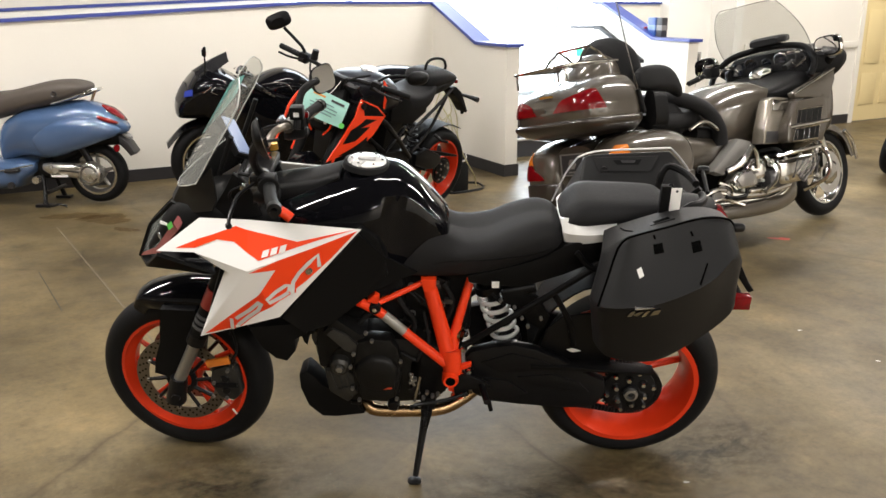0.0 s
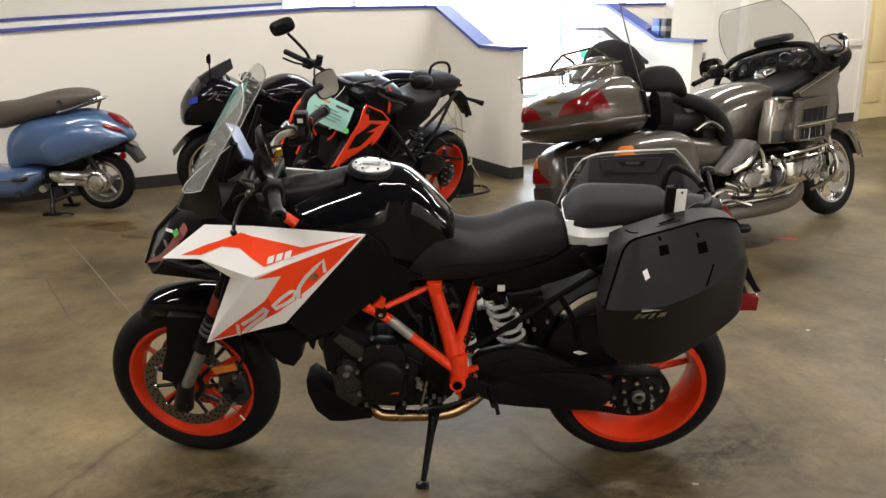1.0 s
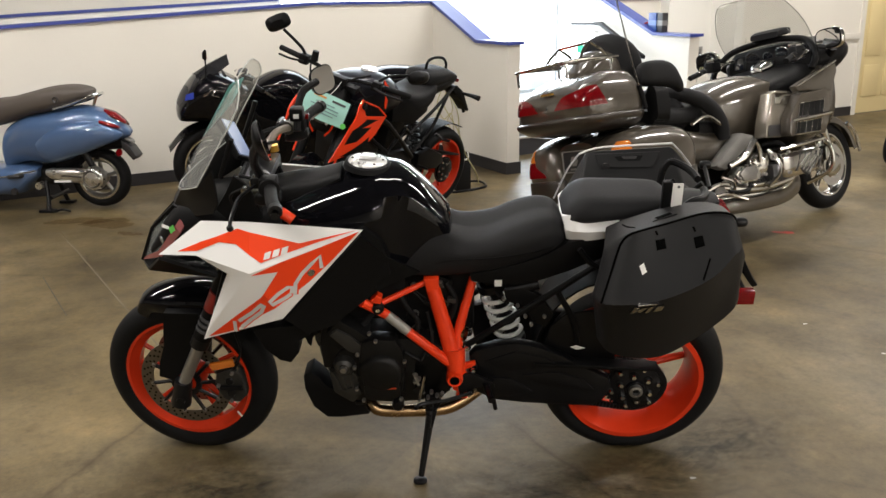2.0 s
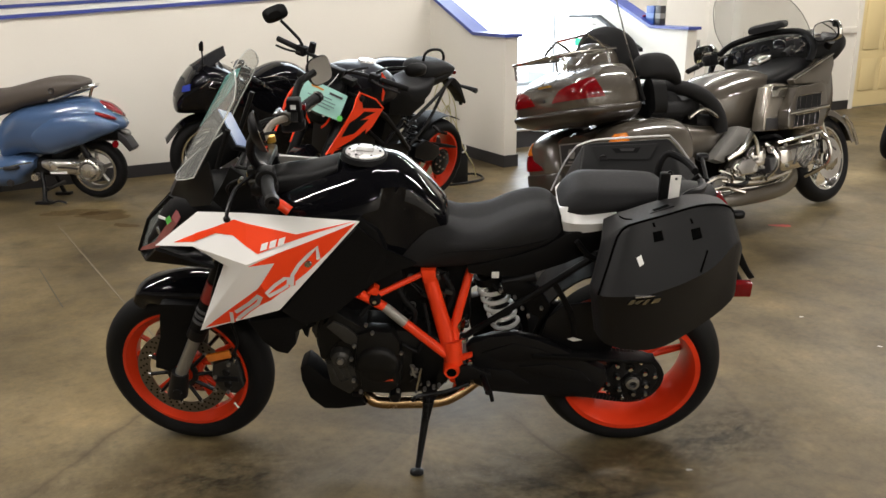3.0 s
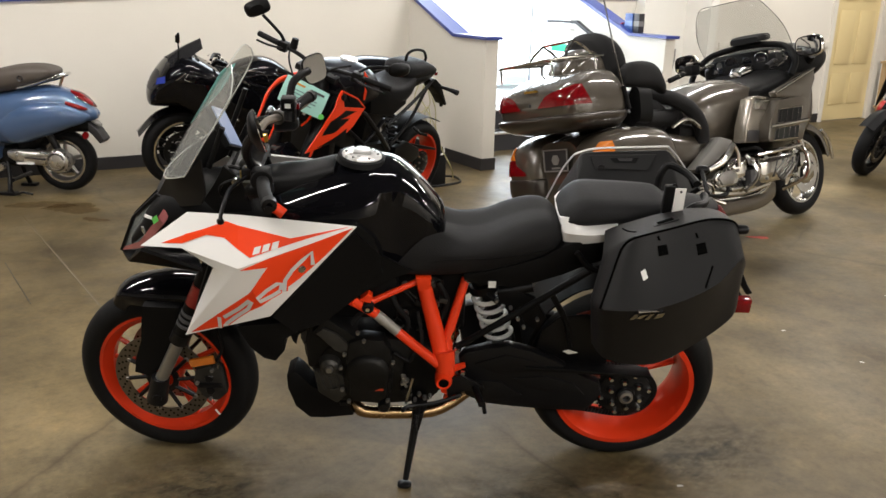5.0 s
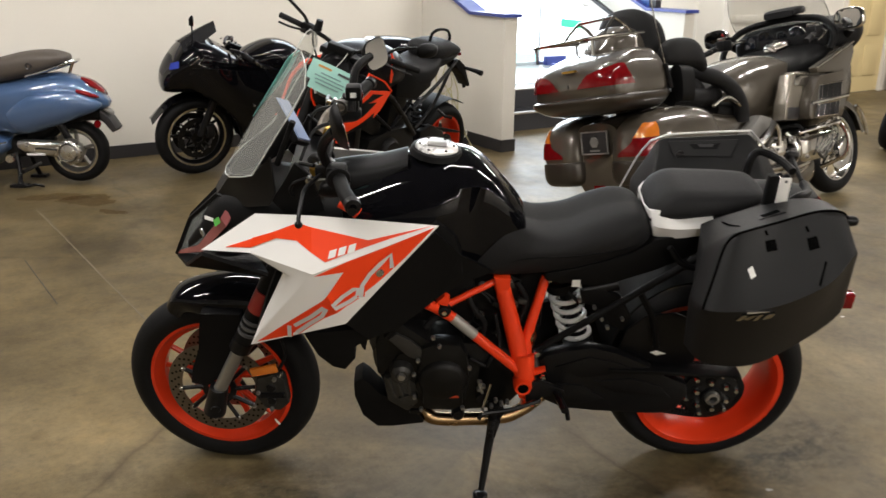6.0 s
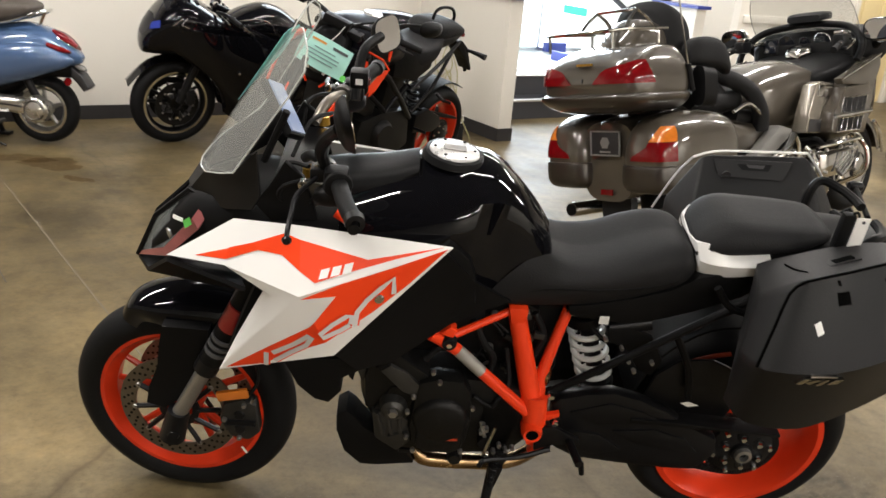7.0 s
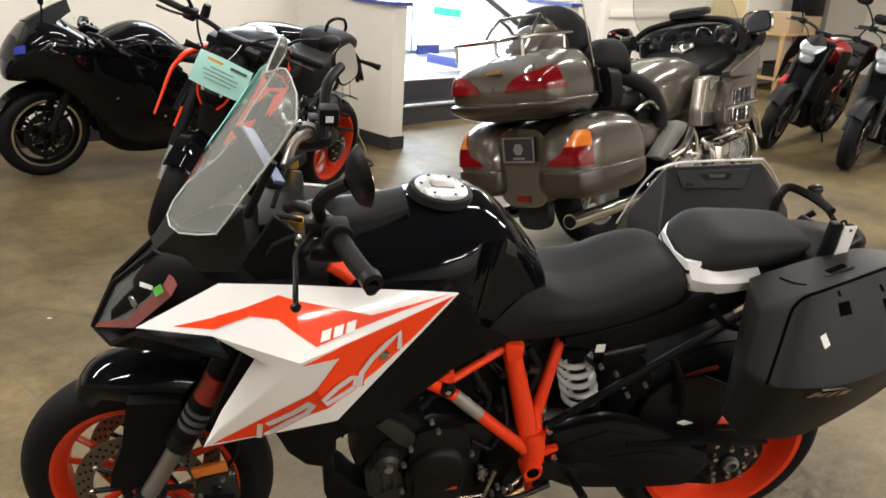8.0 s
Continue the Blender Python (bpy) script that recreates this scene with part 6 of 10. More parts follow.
        part("mirror_glass", loft([(0.0045, 0, 0, 0.054, 0.042, 0.042, 3.4), (0.006, 0, 0, 0.054, 0.042, 0.042, 3.4)], n=28), M_mirror, mh)
    for i, p in enumerate((((-0.42, -0.17, 1.12), (-0.47, -0.13, 1.10), (-0.48, -0.10, 1.0)), ((-0.40, 0.17, 1.12), (-0.46, 0.10, 1.12), (-0.47, 0.06, 1.0)), ((-0.38, -0.20, 1.09), (-0.42, -0.16, 1.03), (-0.44, -0.12, 0.98)), ((-0.40, 0.10, 1.11), (-0.44, 0.0, 1.13), (-0.47, -0.08, 1.08)))):
        part("cable", tube(p, 0.005, n=6), M_rubber, gt)
    for k in range(7):
        part("clamp_bolt", bolt(-0.46 + 0.012 * k, -0.122, 1.05, 0.005, 0.006), M_steel, gt)
    # the middle plane of the leaning machine stands a little past the stand side's datum
    NOSE = ("side_fairing", "nose_body", "headlight_lens", "lamp_reflector", "lamp_frame", "lamp_projector", "running_light", "nose_cowl", "nose_tip", "cowl_side", "windscreen")
    for ob in gt.children:
        lo = [ob.matrix_basis @ Vector(c) for c in ob.bound_box] if ob.type == "MESH" else [ob.matrix_basis.translation]
        mid = sum(c.y for c in lo) / len(lo)
        shift = 0.0 if ob.name.split(".")[0] in NOSE else (0.09 if ob.name.startswith("pannier") else 0.06) if mid > 0.012 else 0.03 if mid > -0.012 else 0.0
        ob.matrix_basis = Matrix.Translation((0, shift, 0)) @ ob.matrix_basis
    return gt


M_alloydark = surface("dull_header_steel", (0.11, 0.105, 0.095), 0.45, 0.8, vary=0.3, coarse=14)
M_darkred = surface("dark_red_paint", (0.25, 0.012, 0.012), 0.3, coat=0.6, bump=0)
M_forkmark = surface("dim_grey_print", (0.075, 0.075, 0.078), 0.5, vary=0.15, bump=0)
# near-black fill: the shade inside slots and holes is in the colour
M_void = surface("recess_shade", (0.002, 0.002, 0.002), 0.9, vary=0.2, bump=0, spec=0.02)
M_caliper = surface("dark_anodised_caliper", (0.045, 0.044, 0.042), 0.4, 0.7, vary=0.35, coarse=25)
M_headcover = clear("smoky_lamp_cover", (0.30, 0.32, 0.31), 0.05, alpha=0.30)
M_lampsilver = surface("lamp_projector_metal", (0.30, 0.31, 0.31), 0.25, 0.7, vary=0.2, coarse=30)
M_headlens = surface("smoky_lamp_lens", (0.075, 0.078, 0.074), 0.12, vary=0.3, coarse=18, coat=1.0, bump=0)
M_pinklens = surface("pink_lamp_strip", (0.24, 0.075, 0.075), 0.15, vary=0.25, coarse=20, coat=1.0, bump=0)
M_greenspot = surface("green_sticker_vinyl", (0.12, 0.55, 0.10), 0.4)
M_cowl = surface("dark_grey_matt_plastic", (0.010, 0.0098, 0.0098), 0.5, vary=0.15, fine=260, bump=0.05, spec=0.18)
M_film = surface("mint_card", (0.20, 0.55, 0.52), 0.55, vary=0.06)
# pale colour that paints the highlight along the clear screen's rim
M_screenedge = surface("acrylic_edge_highlight", (0.48, 0.50, 0.48), 0.15, vary=0.1, coat=1.0, bump=0)
M_dash = surface("dash_display", (0.30, 0.38, 0.60), 0.15, vary=0.08, bump=0)
M_cap = surface("brushed_cap_aluminium", (0.70, 0.70, 0.69), 0.28, 0.6, vary=0.12, coarse=40)
M_framelabel = surface("worn_silver_label", (0.30, 0.29, 0.27), 0.45, 0.3, vary=0.2, coarse=20)
M_enginelight = surface("grey_cast_cylinder", (0.050, 0.049, 0.046), 0.45, 0.6, vary=0.35, coarse=14, bump=0.06)
M_orangedim = surface("orange_print", (0.45, 0.05, 0.015), 0.4)
M_spring = surface("white_spring_enamel", (0.78, 0.78, 0.77), 0.35, vary=0.05, coat=0.4, bump=0)
M_gold = surface("gold_anodising", (0.62, 0.36, 0.06), 0.3, 0.9)
M_barbronze = surface("grey_bar_anodising", (0.34, 0.31, 0.27), 0.32, 0.9)
tourer = build_tourer()

# ---- the big grey bronze tourer ----
M_darkbronze = surface("dark_bronze_paint", (0.034, 0.028, 0.023), 0.35, 0.4, vary=0.1, fine=400, coat=1.0, bump=0)
M_chromed = surface("worn_chrome", (0.70, 0.69, 0.67), 0.11, 1.0, vary=0.18, coarse=20, bump=0)
M_bronzelight = surface("pale_bronze_paint", (0.26, 0.235, 0.195), 0.26, 0.5, vary=0.08, fine=400, coat=1.0, bump=0)
M_dash2 = surface("dark_dash_glass", (0.010, 0.012, 0.018), 0.12, vary=0.3, coat=1.0, bump=0)
M_greyplastic = surface("grey_plastic", (0.18, 0.175, 0.165), 0.45, vary=0.1)


def frame_of(x, y, turn, lean):
    """The pose of a parked two-wheeler: its rear axle's foot, heading and lean to its left."""
    return pose(x, y, 0, 0, 0, turn) @ pose(0, 0, 0, -lean)


def build_wing():
    gw = thing("touring_motorcycle", "grey bronze full-dress touring motorcycle with trunk, saddlebags and chrome", "motorcycle", m=frame_of(1.42, 2.497, 36, 12))
    fw = cast_wheel(gw, (1.69, 0, 0.318), 0.318, 0.13, 0.228, 0.10, 5, M_chromed, name="front_wheel", twin=0.16, spoke_w=0.018)
    for s in (-1, 1):
        part("brake_disc", lathe([(0.150, s * 0.075), (0.150, s * 0.08), (0.095, s * 0.08), (0.095, s * 0.075)], n=40), M_chromed, fw)
    cast_wheel(gw, (0, 0, 0.31), 0.31, 0.18, 0.205, 0.13, 5, M_alloy, name="rear_wheel")
    for s in (-1, 1):
        part("fork_leg", tube([(1.66, s * 0.11, 0.34), (1.42, s * 0.11, 0.95)], 0.027, n=14, steps=1), M_chromed, gw)
        part("brake_caliper", box(1.55, 1.62, s * 0.10 - 0.03, s * 0.10 + 0.03, 0.36, 0.47, 0.012), M_chromed, gw)
        part("caliper_cover", loft([(1.56, s * 0.125, 0.30, 0.015, 0.05, 0.05, 2.4), (1.62, s * 0.13, 0.32, 0.02, 0.09, 0.08, 2.4), (1.70, s * 0.125, 0.33, 0.015, 0.06, 0.06, 2.4)]), M_chromed, gw)
    rows = []
    for yy, dr in ((-0.085, -0.06), (-0.075, -0.012), (0, 0.0), (0.075, -0.012), (0.085, -0.06)):
        rows.append([(1.69 + (0.365 + dr) * math.cos(a), yy, 0.318 + (0.365 + dr) * math.sin(a)) for a in (radians(15), radians(50), radians(90), radians(130), radians(165))])
    part("front_fender", skin(rows, 0.005), M_bronzepaint, gw)
    part("fender_trim", tube([(2.045, -0.088, 0.38), (1.99, -0.09, 0.52), (1.90, -0.09, 0.60)], 0.012, n=8), M_chromed, gw)

    # saddlebags with their lamps, built up in layers from the bottom
    UP = Matrix(((0, 0, -1, 0), (0, 1, 0, 0), (1, 0, 0, 0), (0, 0, 0, 1)))
    for s in (-1, 1):
        y = s * 0.265
        BAG = [(0.50, y, 0.36, 0.160, 0.330, 0.33, 4.0), (0.56, y, 0.36, 0.165, 0.330, 0.34, 4.0), (0.64, y, 0.36, 0.162, 0.315, 0.34, 3.6), (0.70, y, 0.36, 0.150, 0.285, 0.31, 3.2), (0.745, y, 0.36, 0.115, 0.22, 0.24, 2.8), (0.77, y, 0.36, 0.05, 0.10, 0.12, 2.4)]
        bag = part("saddlebag", moved(loft(BAG, n=44), UP), M_bronzepaint, gw, "glossy bronze saddlebag", smooth=60)
        part("bag_bumper", moved(loft([(0.365, y, 0.36, 0.12, 0.27, 0.24, 3.4), (0.38, y, 0.36, 0.15, 0.32, 0.28, 3.8), (0.42, y, 0.36, 0.168, 0.342, 0.33, 4.0), (0.50, y, 0.36, 0.170, 0.342, 0.34, 4.0), (0.512, y, 0.36, 0.162, 0.332, 0.335, 4.0)], n=44), UP), M_darkbronze, bag, smooth=60)
        turned = (lambda q: q) if s < 0 else (lambda q: tuple(180 - k for k in q))
        part("tail_lamp", moved(patch(BAG, (0.535, 0.56, 0.60, 0.628), turned((84, 87, 92, 95)), turned((150, 149, 147, 145)), 0.009, cols=11), UP), M_redlens, bag, "red tail lamp", smooth=60)
        part("turn_lens", moved(patch(BAG, (0.630, 0.655, 0.685, 0.705), turned((95, 100, 106, 111)), turned((145, 144, 141, 136)), 0.009, cols=11), UP), M_amber, bag, "amber turn lens", smooth=60)
        part("tail_pipe", tube([(0.30, s * 0.20, 0.25), (-0.20, s * 0.25, 0.245), (-0.62, s * 0.27, 0.245)], 0.040, n=18, steps=4), M_chromed, gw, "chrome exhaust pipe")
        part("pipe_mouth", lathe([(0, -0.002), (0.032, -0.002), (0.032, 0.002), (0, 0.002)], n=18, closed=False, turn=pose(0, 0, 0, 0, 0, 90), centre=(-0.625, s * 0.27, 0.245)), M_matt, gw)
    part("tail_panel", loft([(-0.56, 0, 0.53, 0.17, 0.19, 0.22, 3.5), (-0.40, 0, 0.55, 0.20, 0.20, 0.22, 3.5), (-0.1, 0, 0.60, 0.20, 0.20, 0.2, 3)]), M_bronzepaint, gw, smooth=60)
    pl = part("licence_plate", box(-0.580, -0.574, -0.095, 0.095, 0.555, 0.675, 0.004), M_base, gw, "black plate with a grey emblem")
    part("plate_frame", joined(joined(box(-0.585, -0.578, -0.10, 0.10, 0.672, 0.680), box(-0.585, -0.578, -0.10, 0.10, 0.550, 0.558)), joined(box(-0.585, -0.578, -0.10, -0.092, 0.55, 0.68), box(-0.585, -0.578, 0.092, 0.10, 0.55, 0.68))), M_greyplastic, pl)
    part("plate_emblem", moved(lathe([(0, -0.002), (0.032, -0.002), (0.032, 0.002), (0, 0.002)], n=6, closed=False), pose(-0.583, 0, 0.618, 0, 0, 90)), M_greyplastic, pl)
    part("emblem_bar", box(-0.584, -0.580, -0.035, 0.035, 0.566, 0.576), M_greyplastic, pl)
    part("rear_reflector", box(-0.578, -0.570, -0.04, 0.04, 0.345, 0.375, 0.003), M_redlens, gw, "small red reflector")
    part("mud_flap", loft([(-0.50, 0, 0.27, 0.10, 0.09, 0.09, 3), (-0.46, 0, 0.28, 0.11, 0.09, 0.1, 3)]), M_box, gw)

    # trunk with lamps, rack and backrest
    TRUNK = [(0.860, 0, 0.56, 0.330, 0.245, 0.25, 4.5), (0.90, 0, 0.56, 0.336, 0.252, 0.25, 4.5), (0.96, 0, 0.56, 0.335, 0.248, 0.25, 4.5), (1.02, 0, 0.56, 0.322, 0.218, 0.24, 4.2), (1.060, 0, 0.55, 0.300, 0.165, 0.23, 3.6), (1.095, 0, 0.53, 0.262, 0.085, 0.20, 3.2), (1.115, 0, 0.50, 0.19, 0.03, 0.14, 2.8)]
    trunk = part("trunk", moved(loft(TRUNK, n=56), UP), M_bronzepaint, gw, "glossy bronze trunk", smooth=60)
    part("trunk_tray", moved(loft([(0.765, 0, 0.54, 0.20, 0.16, 0.20, 3.6), (0.785, 0, 0.55, 0.28, 0.23, 0.24, 4.0), (0.825, 0, 0.56, 0.335, 0.275, 0.25, 4.4), (0.855, 0, 0.56, 0.346, 0.285, 0.252, 4.5), (0.868, 0, 0.56, 0.338, 0.262, 0.25, 4.5)], n=56), UP), M_darkbronze, trunk, smooth=60)
    part("lid_dome", loft([(-0.58, 0, 1.09, 0.05, 0.03, 0.03, 2.4), (-0.53, 0, 1.10, 0.13, 0.08, 0.05, 2.4), (-0.45, 0, 1.10, 0.16, 0.14, 0.05, 2.4), (-0.36, 0, 1.10, 0.16, 0.14, 0.05, 2.4), (-0.31, 0, 1.10, 0.14, 0.10, 0.05, 2.4)], n=32), M_bronzepaint, trunk, smooth=60)
    part("lid_seam", moved(patch(TRUNK, (0.9985, 1.0015), (40, 40), (140, 140), 0.0005, 0.001, cols=25), UP), M_base, trunk)
    for s in (-1, 1):
        turned = (lambda q: q) if s < 0 else (lambda q: tuple(180 - k for k in q))
        part("trunk_lamp", moved(patch(TRUNK, (0.916, 0.95, 0.985, 1.008, 1.026), turned((91.7, 93.8, 98.5, 118, 140)), turned((172, 169, 163.5, 159, 154)), 0.010, cols=15), UP), M_redlens, trunk, "red trunk lamp", smooth=60)
    part("trunk_latch", box(-0.816, -0.80, -0.006, 0.006, 0.925, 0.945, 0.002), M_base, trunk)
    part("maker_bar", box(-0.810, -0.79, -0.05, 0.04, 1.008, 1.018), M_gold, trunk)
    rack = part("luggage_rack", tube([(-0.18, -0.24, 1.19), (-0.46, -0.24, 1.185), (-0.58, -0.19, 1.175), (-0.61, 0, 1.17), (-0.58, 0.19, 1.175), (-0.46, 0.24, 1.185), (-0.18, 0.24, 1.19)], 0.009, n=8), M_chromed, gw, "chrome luggage rack")
    for y in (-0.14, 0.0, 0.14):
        part("rack_bar", tube([(-0.60, y, 1.172), (-0.40, y, 1.185), (-0.18, y, 1.19)], 0.006, n=8), M_chromed, rack)
    part("rack_bar", tube([(-0.42, -0.24, 1.186), (-0.42, 0.24, 1.186)], 0.006, n=8, steps=1), M_chromed, rack)
    for x, y in ((-0.55, -0.21), (-0.22, -0.22), (-0.55, 0.21), (-0.22, 0.22)):
        part("rack_post", tube([(x, y, 1.09), (x, y, 1.185)], 0.008, n=8, steps=1), M_chromed, rack)
    for s in (-1, 1):
        part("rack_wing", tube([(-0.40, s * 0.15, 1.18), (-0.28, s * 0.13, 1.29), (-0.15, s * 0.14, 1.20)], 0.009, n=8, steps=2), M_chromed, rack)
    part("rack_wing", tube([(-0.28, -0.13, 1.29), (-0.28, 0.13, 1.29)], 0.008, n=8, steps=1), M_chromed, rack)
    part("antenna", tube([(-0.02, -0.33, 0.97), (-0.10, -0.33, 1.30), (-0.19, -0.33, 1.75)], 0.004, n=6, steps=3), M_chromed, gw, "thin whip antenna")
    part("antenna_base", tube([(-0.005, -0.33, 0.93), (-0.04, -0.33, 1.06)], 0.014, n=10, steps=1), M_matt, gw)
    part("backrest", loft([(-0.04, 0, 1.18, 0.12, 0.08, 0.22, 2.4), (0.0, 0, 1.18, 0.19, 0.125, 0.28, 2.4), (0.07, 0, 1.14, 0.22, 0.12, 0.28, 2.5), (0.12, 0, 1.08, 0.2, 0.06, 0.2, 2.5)], n=36), M_seat, gw, "black vinyl passenger backrest", smooth=60)
    for s in (-1, 1):
        part("arm_rest", loft([(-0.34, s * 0.27, 1.06, 0.030, 0.035, 0.05, 3.0), (-0.28, s * 0.28, 1.07, 0.050, 0.062, 0.08, 3.2), (-0.16, s * 0.285, 1.07, 0.052, 0.062, 0.085, 3.4), (-0.07, s * 0.28, 1.03, 0.05, 0.07, 0.06, 2.8), (0.0, s * 0.27, 0.98, 0.035, 0.04, 0.04, 2.6)], n=24), M_seat, gw, smooth=60)
        part("speaker_pod", loft([(0.0, s * 0.32, 0.88, 0.04, 0.10, 0.10, 3), (0.10, s * 0.32, 0.88, 0.045, 0.09, 0.11, 3)]), M_matt, gw)
    part("passenger_seat", loft([(0.02, 0, 0.83, 0.20, 0.05, 0.06, 3), (0.12, 0, 0.83, 0.23, 0.06, 0.07, 3), (0.34, 0, 0.83, 0.22, 0.06, 0.08, 3), (0.42, 0, 0.85, 0.20, 0.10, 0.10, 2.8), (0.48, 0, 0.82, 0.18, 0.05, 0.08, 2.6)], n=32), M_seat, gw, smooth=60)
    part("seat_bolster", tube([(0.545, -0.235, 0.640), (0.520, -0.250, 0.74), (0.42, -0.245, 0.86), (0.27, -0.19, 0.935), (0.215, 0, 0.955), (0.27, 0.19, 0.935), (0.42, 0.245, 0.86), (0.520, 0.250, 0.74), (0.545, 0.235, 0.640)], 0.046, n=16, steps=5), M_seat, gw, "curved black seat bolster", smooth=60)
    part("bolster_fill", loft([(0.16, 0, 0.86, 0.17, 0.06, 0.10, 2.6), (0.22, 0, 0.86, 0.20, 0.09, 0.12, 2.6), (0.30, 0, 0.82, 0.19, 0.06, 0.12, 2.6)], n=28), M_seat, gw, smooth=60)
    part("rider_seat", loft([(0.42, 0, 0.74, 0.17, 0.05, 0.06, 3), (0.52, 0, 0.73, 0.20, 0.05, 0.07, 3), (0.75, 0, 0.73, 0.17, 0.05, 0.07, 3), (0.88, 0, 0.76, 0.12, 0.04, 0.06, 2.6)], n=32), M_seat, gw, smooth=60)
    part("seat_cowl", loft([(0.12, 0, 0.66, 0.26, 0.11, 0.14, 3), (0.40, 0, 0.62, 0.25, 0.10, 0.14, 3), (0.70, 0, 0.60, 0.22, 0.10, 0.12, 3)], n=32), M_bronzepaint, gw, smooth=60)
    for s in (-1, 1):
        part("passenger_grip", tube([(0.08, s * 0.27, 0.74), (0.20, s * 0.285, 0.78), (0.34, s * 0.27, 0.72)], 0.012, n=8), M_chromed, gw)

    # tank, fairing, dash and screen
    part("top_shelter", loft([(0.72, 0, 0.78, 0.16, 0.05, 0.14, 2.6), (0.84, 0, 0.82, 0.22, 0.12, 0.25, 2.6), (1.00, 0, 0.84, 0.25, 0.16, 0.30, 2.6), (1.18, 0, 0.86, 0.27, 0.16, 0.32, 2.6), (1.32, 0, 0.86, 0.28, 0.13, 0.3, 2.6)], n=36), M_bronzepaint, gw, "glossy bronze tank shelter", smooth=60)
    part("shelter_top", loft([(0.86, 0, 0.955, 0.09, 0.02, 0.03, 2.6), (1.0, 0, 1.0, 0.13, 0.015, 0.05, 2.8), (1.18, 0, 1.02, 0.17, 0.02, 0.06, 2.8)]), M_greyplastic, gw, smooth=60)
    part("console", loft([(0.74, 0, 0.86, 0.20, 0.05, 0.10, 2.8), (0.86, 0, 0.88, 0.28, 0.07, 0.12, 2.8), (1.04, 0, 0.92, 0.33, 0.08, 0.14, 2.8), (1.22, 0, 0.97, 0.36, 0.09, 0.14, 2.8)], n=32), M_matt, gw, "black centre console", smooth=60)
    part("front_fairing", loft([(1.22, 0, 0.86, 0.40, 0.03, 0.24, 3.2), (1.34, 0, 0.87, 0.455, 0.12, 0.33, 3.2), (1.50, 0, 0.90, 0.44, 0.20, 0.36, 3.0), (1.60, 0, 0.89, 0.39, 0.22, 0.30, 3.0), (1.68, 0, 0.87, 0.33, 0.20, 0.24, 2.8), (1.80, 0, 0.84, 0.20, 0.12, 0.14, 2.6), (1.85, 0, 0.83, 0.10, 0.05, 0.06, 2.4)], n=44), M_bronzepaint, gw, "glossy bronze front fairing", smooth=60)
    part("dash_hood", loft([(1.10, 0, 1.09, 0.36, 0.05, 0.20, 2.8), (1.18, 0, 1.10, 0.42, 0.10, 0.20, 2.8), (1.30, 0, 1.12, 0.435, 0.115, 0.18, 2.8), (1.44, 0, 1.12, 0.38, 0.08, 0.12, 2.6)], n=36), M_matt, gw, "black dash hood", smooth=60)
    part("dash_panel", skin([[(1.085, y, 1.01), (1.10, y, 1.10), (1.15, y * 0.95, 1.165)] for y in (-0.32, -0.15, 0, 0.15, 0.32)], 0.02), M_matt, gw)
    for y, r in ((-0.115, 0.058), (0.0, 0.040), (0.125, 0.058)):
        turned = pose(1.085, y, 1.10, 0, 0, 90) @ pose(0, 0, 0, -20)
        gauge = part("gauge", moved(lathe([(0, 0.004), (r - 0.006, 0.004), (r - 0.006, -0.004), (0, -0.004)], n=24, closed=False), turned), M_dash2, gw)
        part("gauge_ring", moved(lathe([(r - 0.004, -0.005), (r, 0.0), (r - 0.004, 0.005), (r - 0.007, 0.0)], n=24), turned), M_steel if y < 0 else M_satin, gauge)
    part("dash_arch", tube([(1.02, -0.40, 1.00), (1.08, -0.40, 1.10), (1.13, -0.30, 1.20), (1.16, -0.12, 1.235), (1.17, 0, 1.24), (1.16, 0.12, 1.235), (1.13, 0.30, 1.20), (1.08, 0.40, 1.10), (1.02, 0.40, 1.00)], 0.022, n=12), M_matt, gw)
    part("cluster_cowl", loft([(1.00, 0, 1.06, 0.05, 0.02, 0.03, 2.6), (1.06, 0, 1.08, 0.085, 0.035, 0.04, 2.6), (1.10, 0, 1.09, 0.08, 0.03, 0.04, 2.6)], n=24), M_chromed, gw, "chrome handlebar cluster", smooth=60)
    for s in (-1, 1):
        part("side_display", moved(box(-0.008, 0.008, -0.055, 0.055, -0.045, 0.045, 0.008), pose(1.075, s * 0.245, 1.085, 0, 12, -s * 8)), M_dash2, gw, "dark dash display")
        part("display_frame", moved(box(-0.004, 0.010, -0.064, 0.064, -0.054, 0.054, 0.010), pose(1.078, s * 0.245, 1.085, 0, 12, -s * 8)), M_satin, gw)
    part("dash_pad", moved(loft([(1.16, 0.0, 1.235, 0.11, 0.022, 0.018, 5), (1.20, 0.0, 1.243, 0.13, 0.034, 0.02, 5), (1.27, 0.0, 1.25, 0.13, 0.034, 0.02, 5), (1.31, 0.0, 1.255, 0.11, 0.022, 0.02, 4)]), pose(0, 0, 0, 0, 0, 0)), M_seat, gw, "folded dark cover on the dash")
    scr = [[(1.42, -0.34, 1.10), (1.50, -0.18, 1.12), (1.52, 0, 1.125), (1.50, 0.18, 1.12), (1.42, 0.34, 1.10)], [(1.28, -0.345, 1.32), (1.35, -0.18, 1.34), (1.37, 0, 1.345), (1.35, 0.18, 1.34), (1.28, 0.345, 1.32)], [(1.17, -0.24, 1.51), (1.22, -0.13, 1.535), (1.235, 0, 1.54), (1.22, 0.13, 1.535), (1.17, 0.24, 1.51)]]
    ws = part("windscreen", skin(scr, 0.004), M_screen2, gw, "large clear curved windscreen")
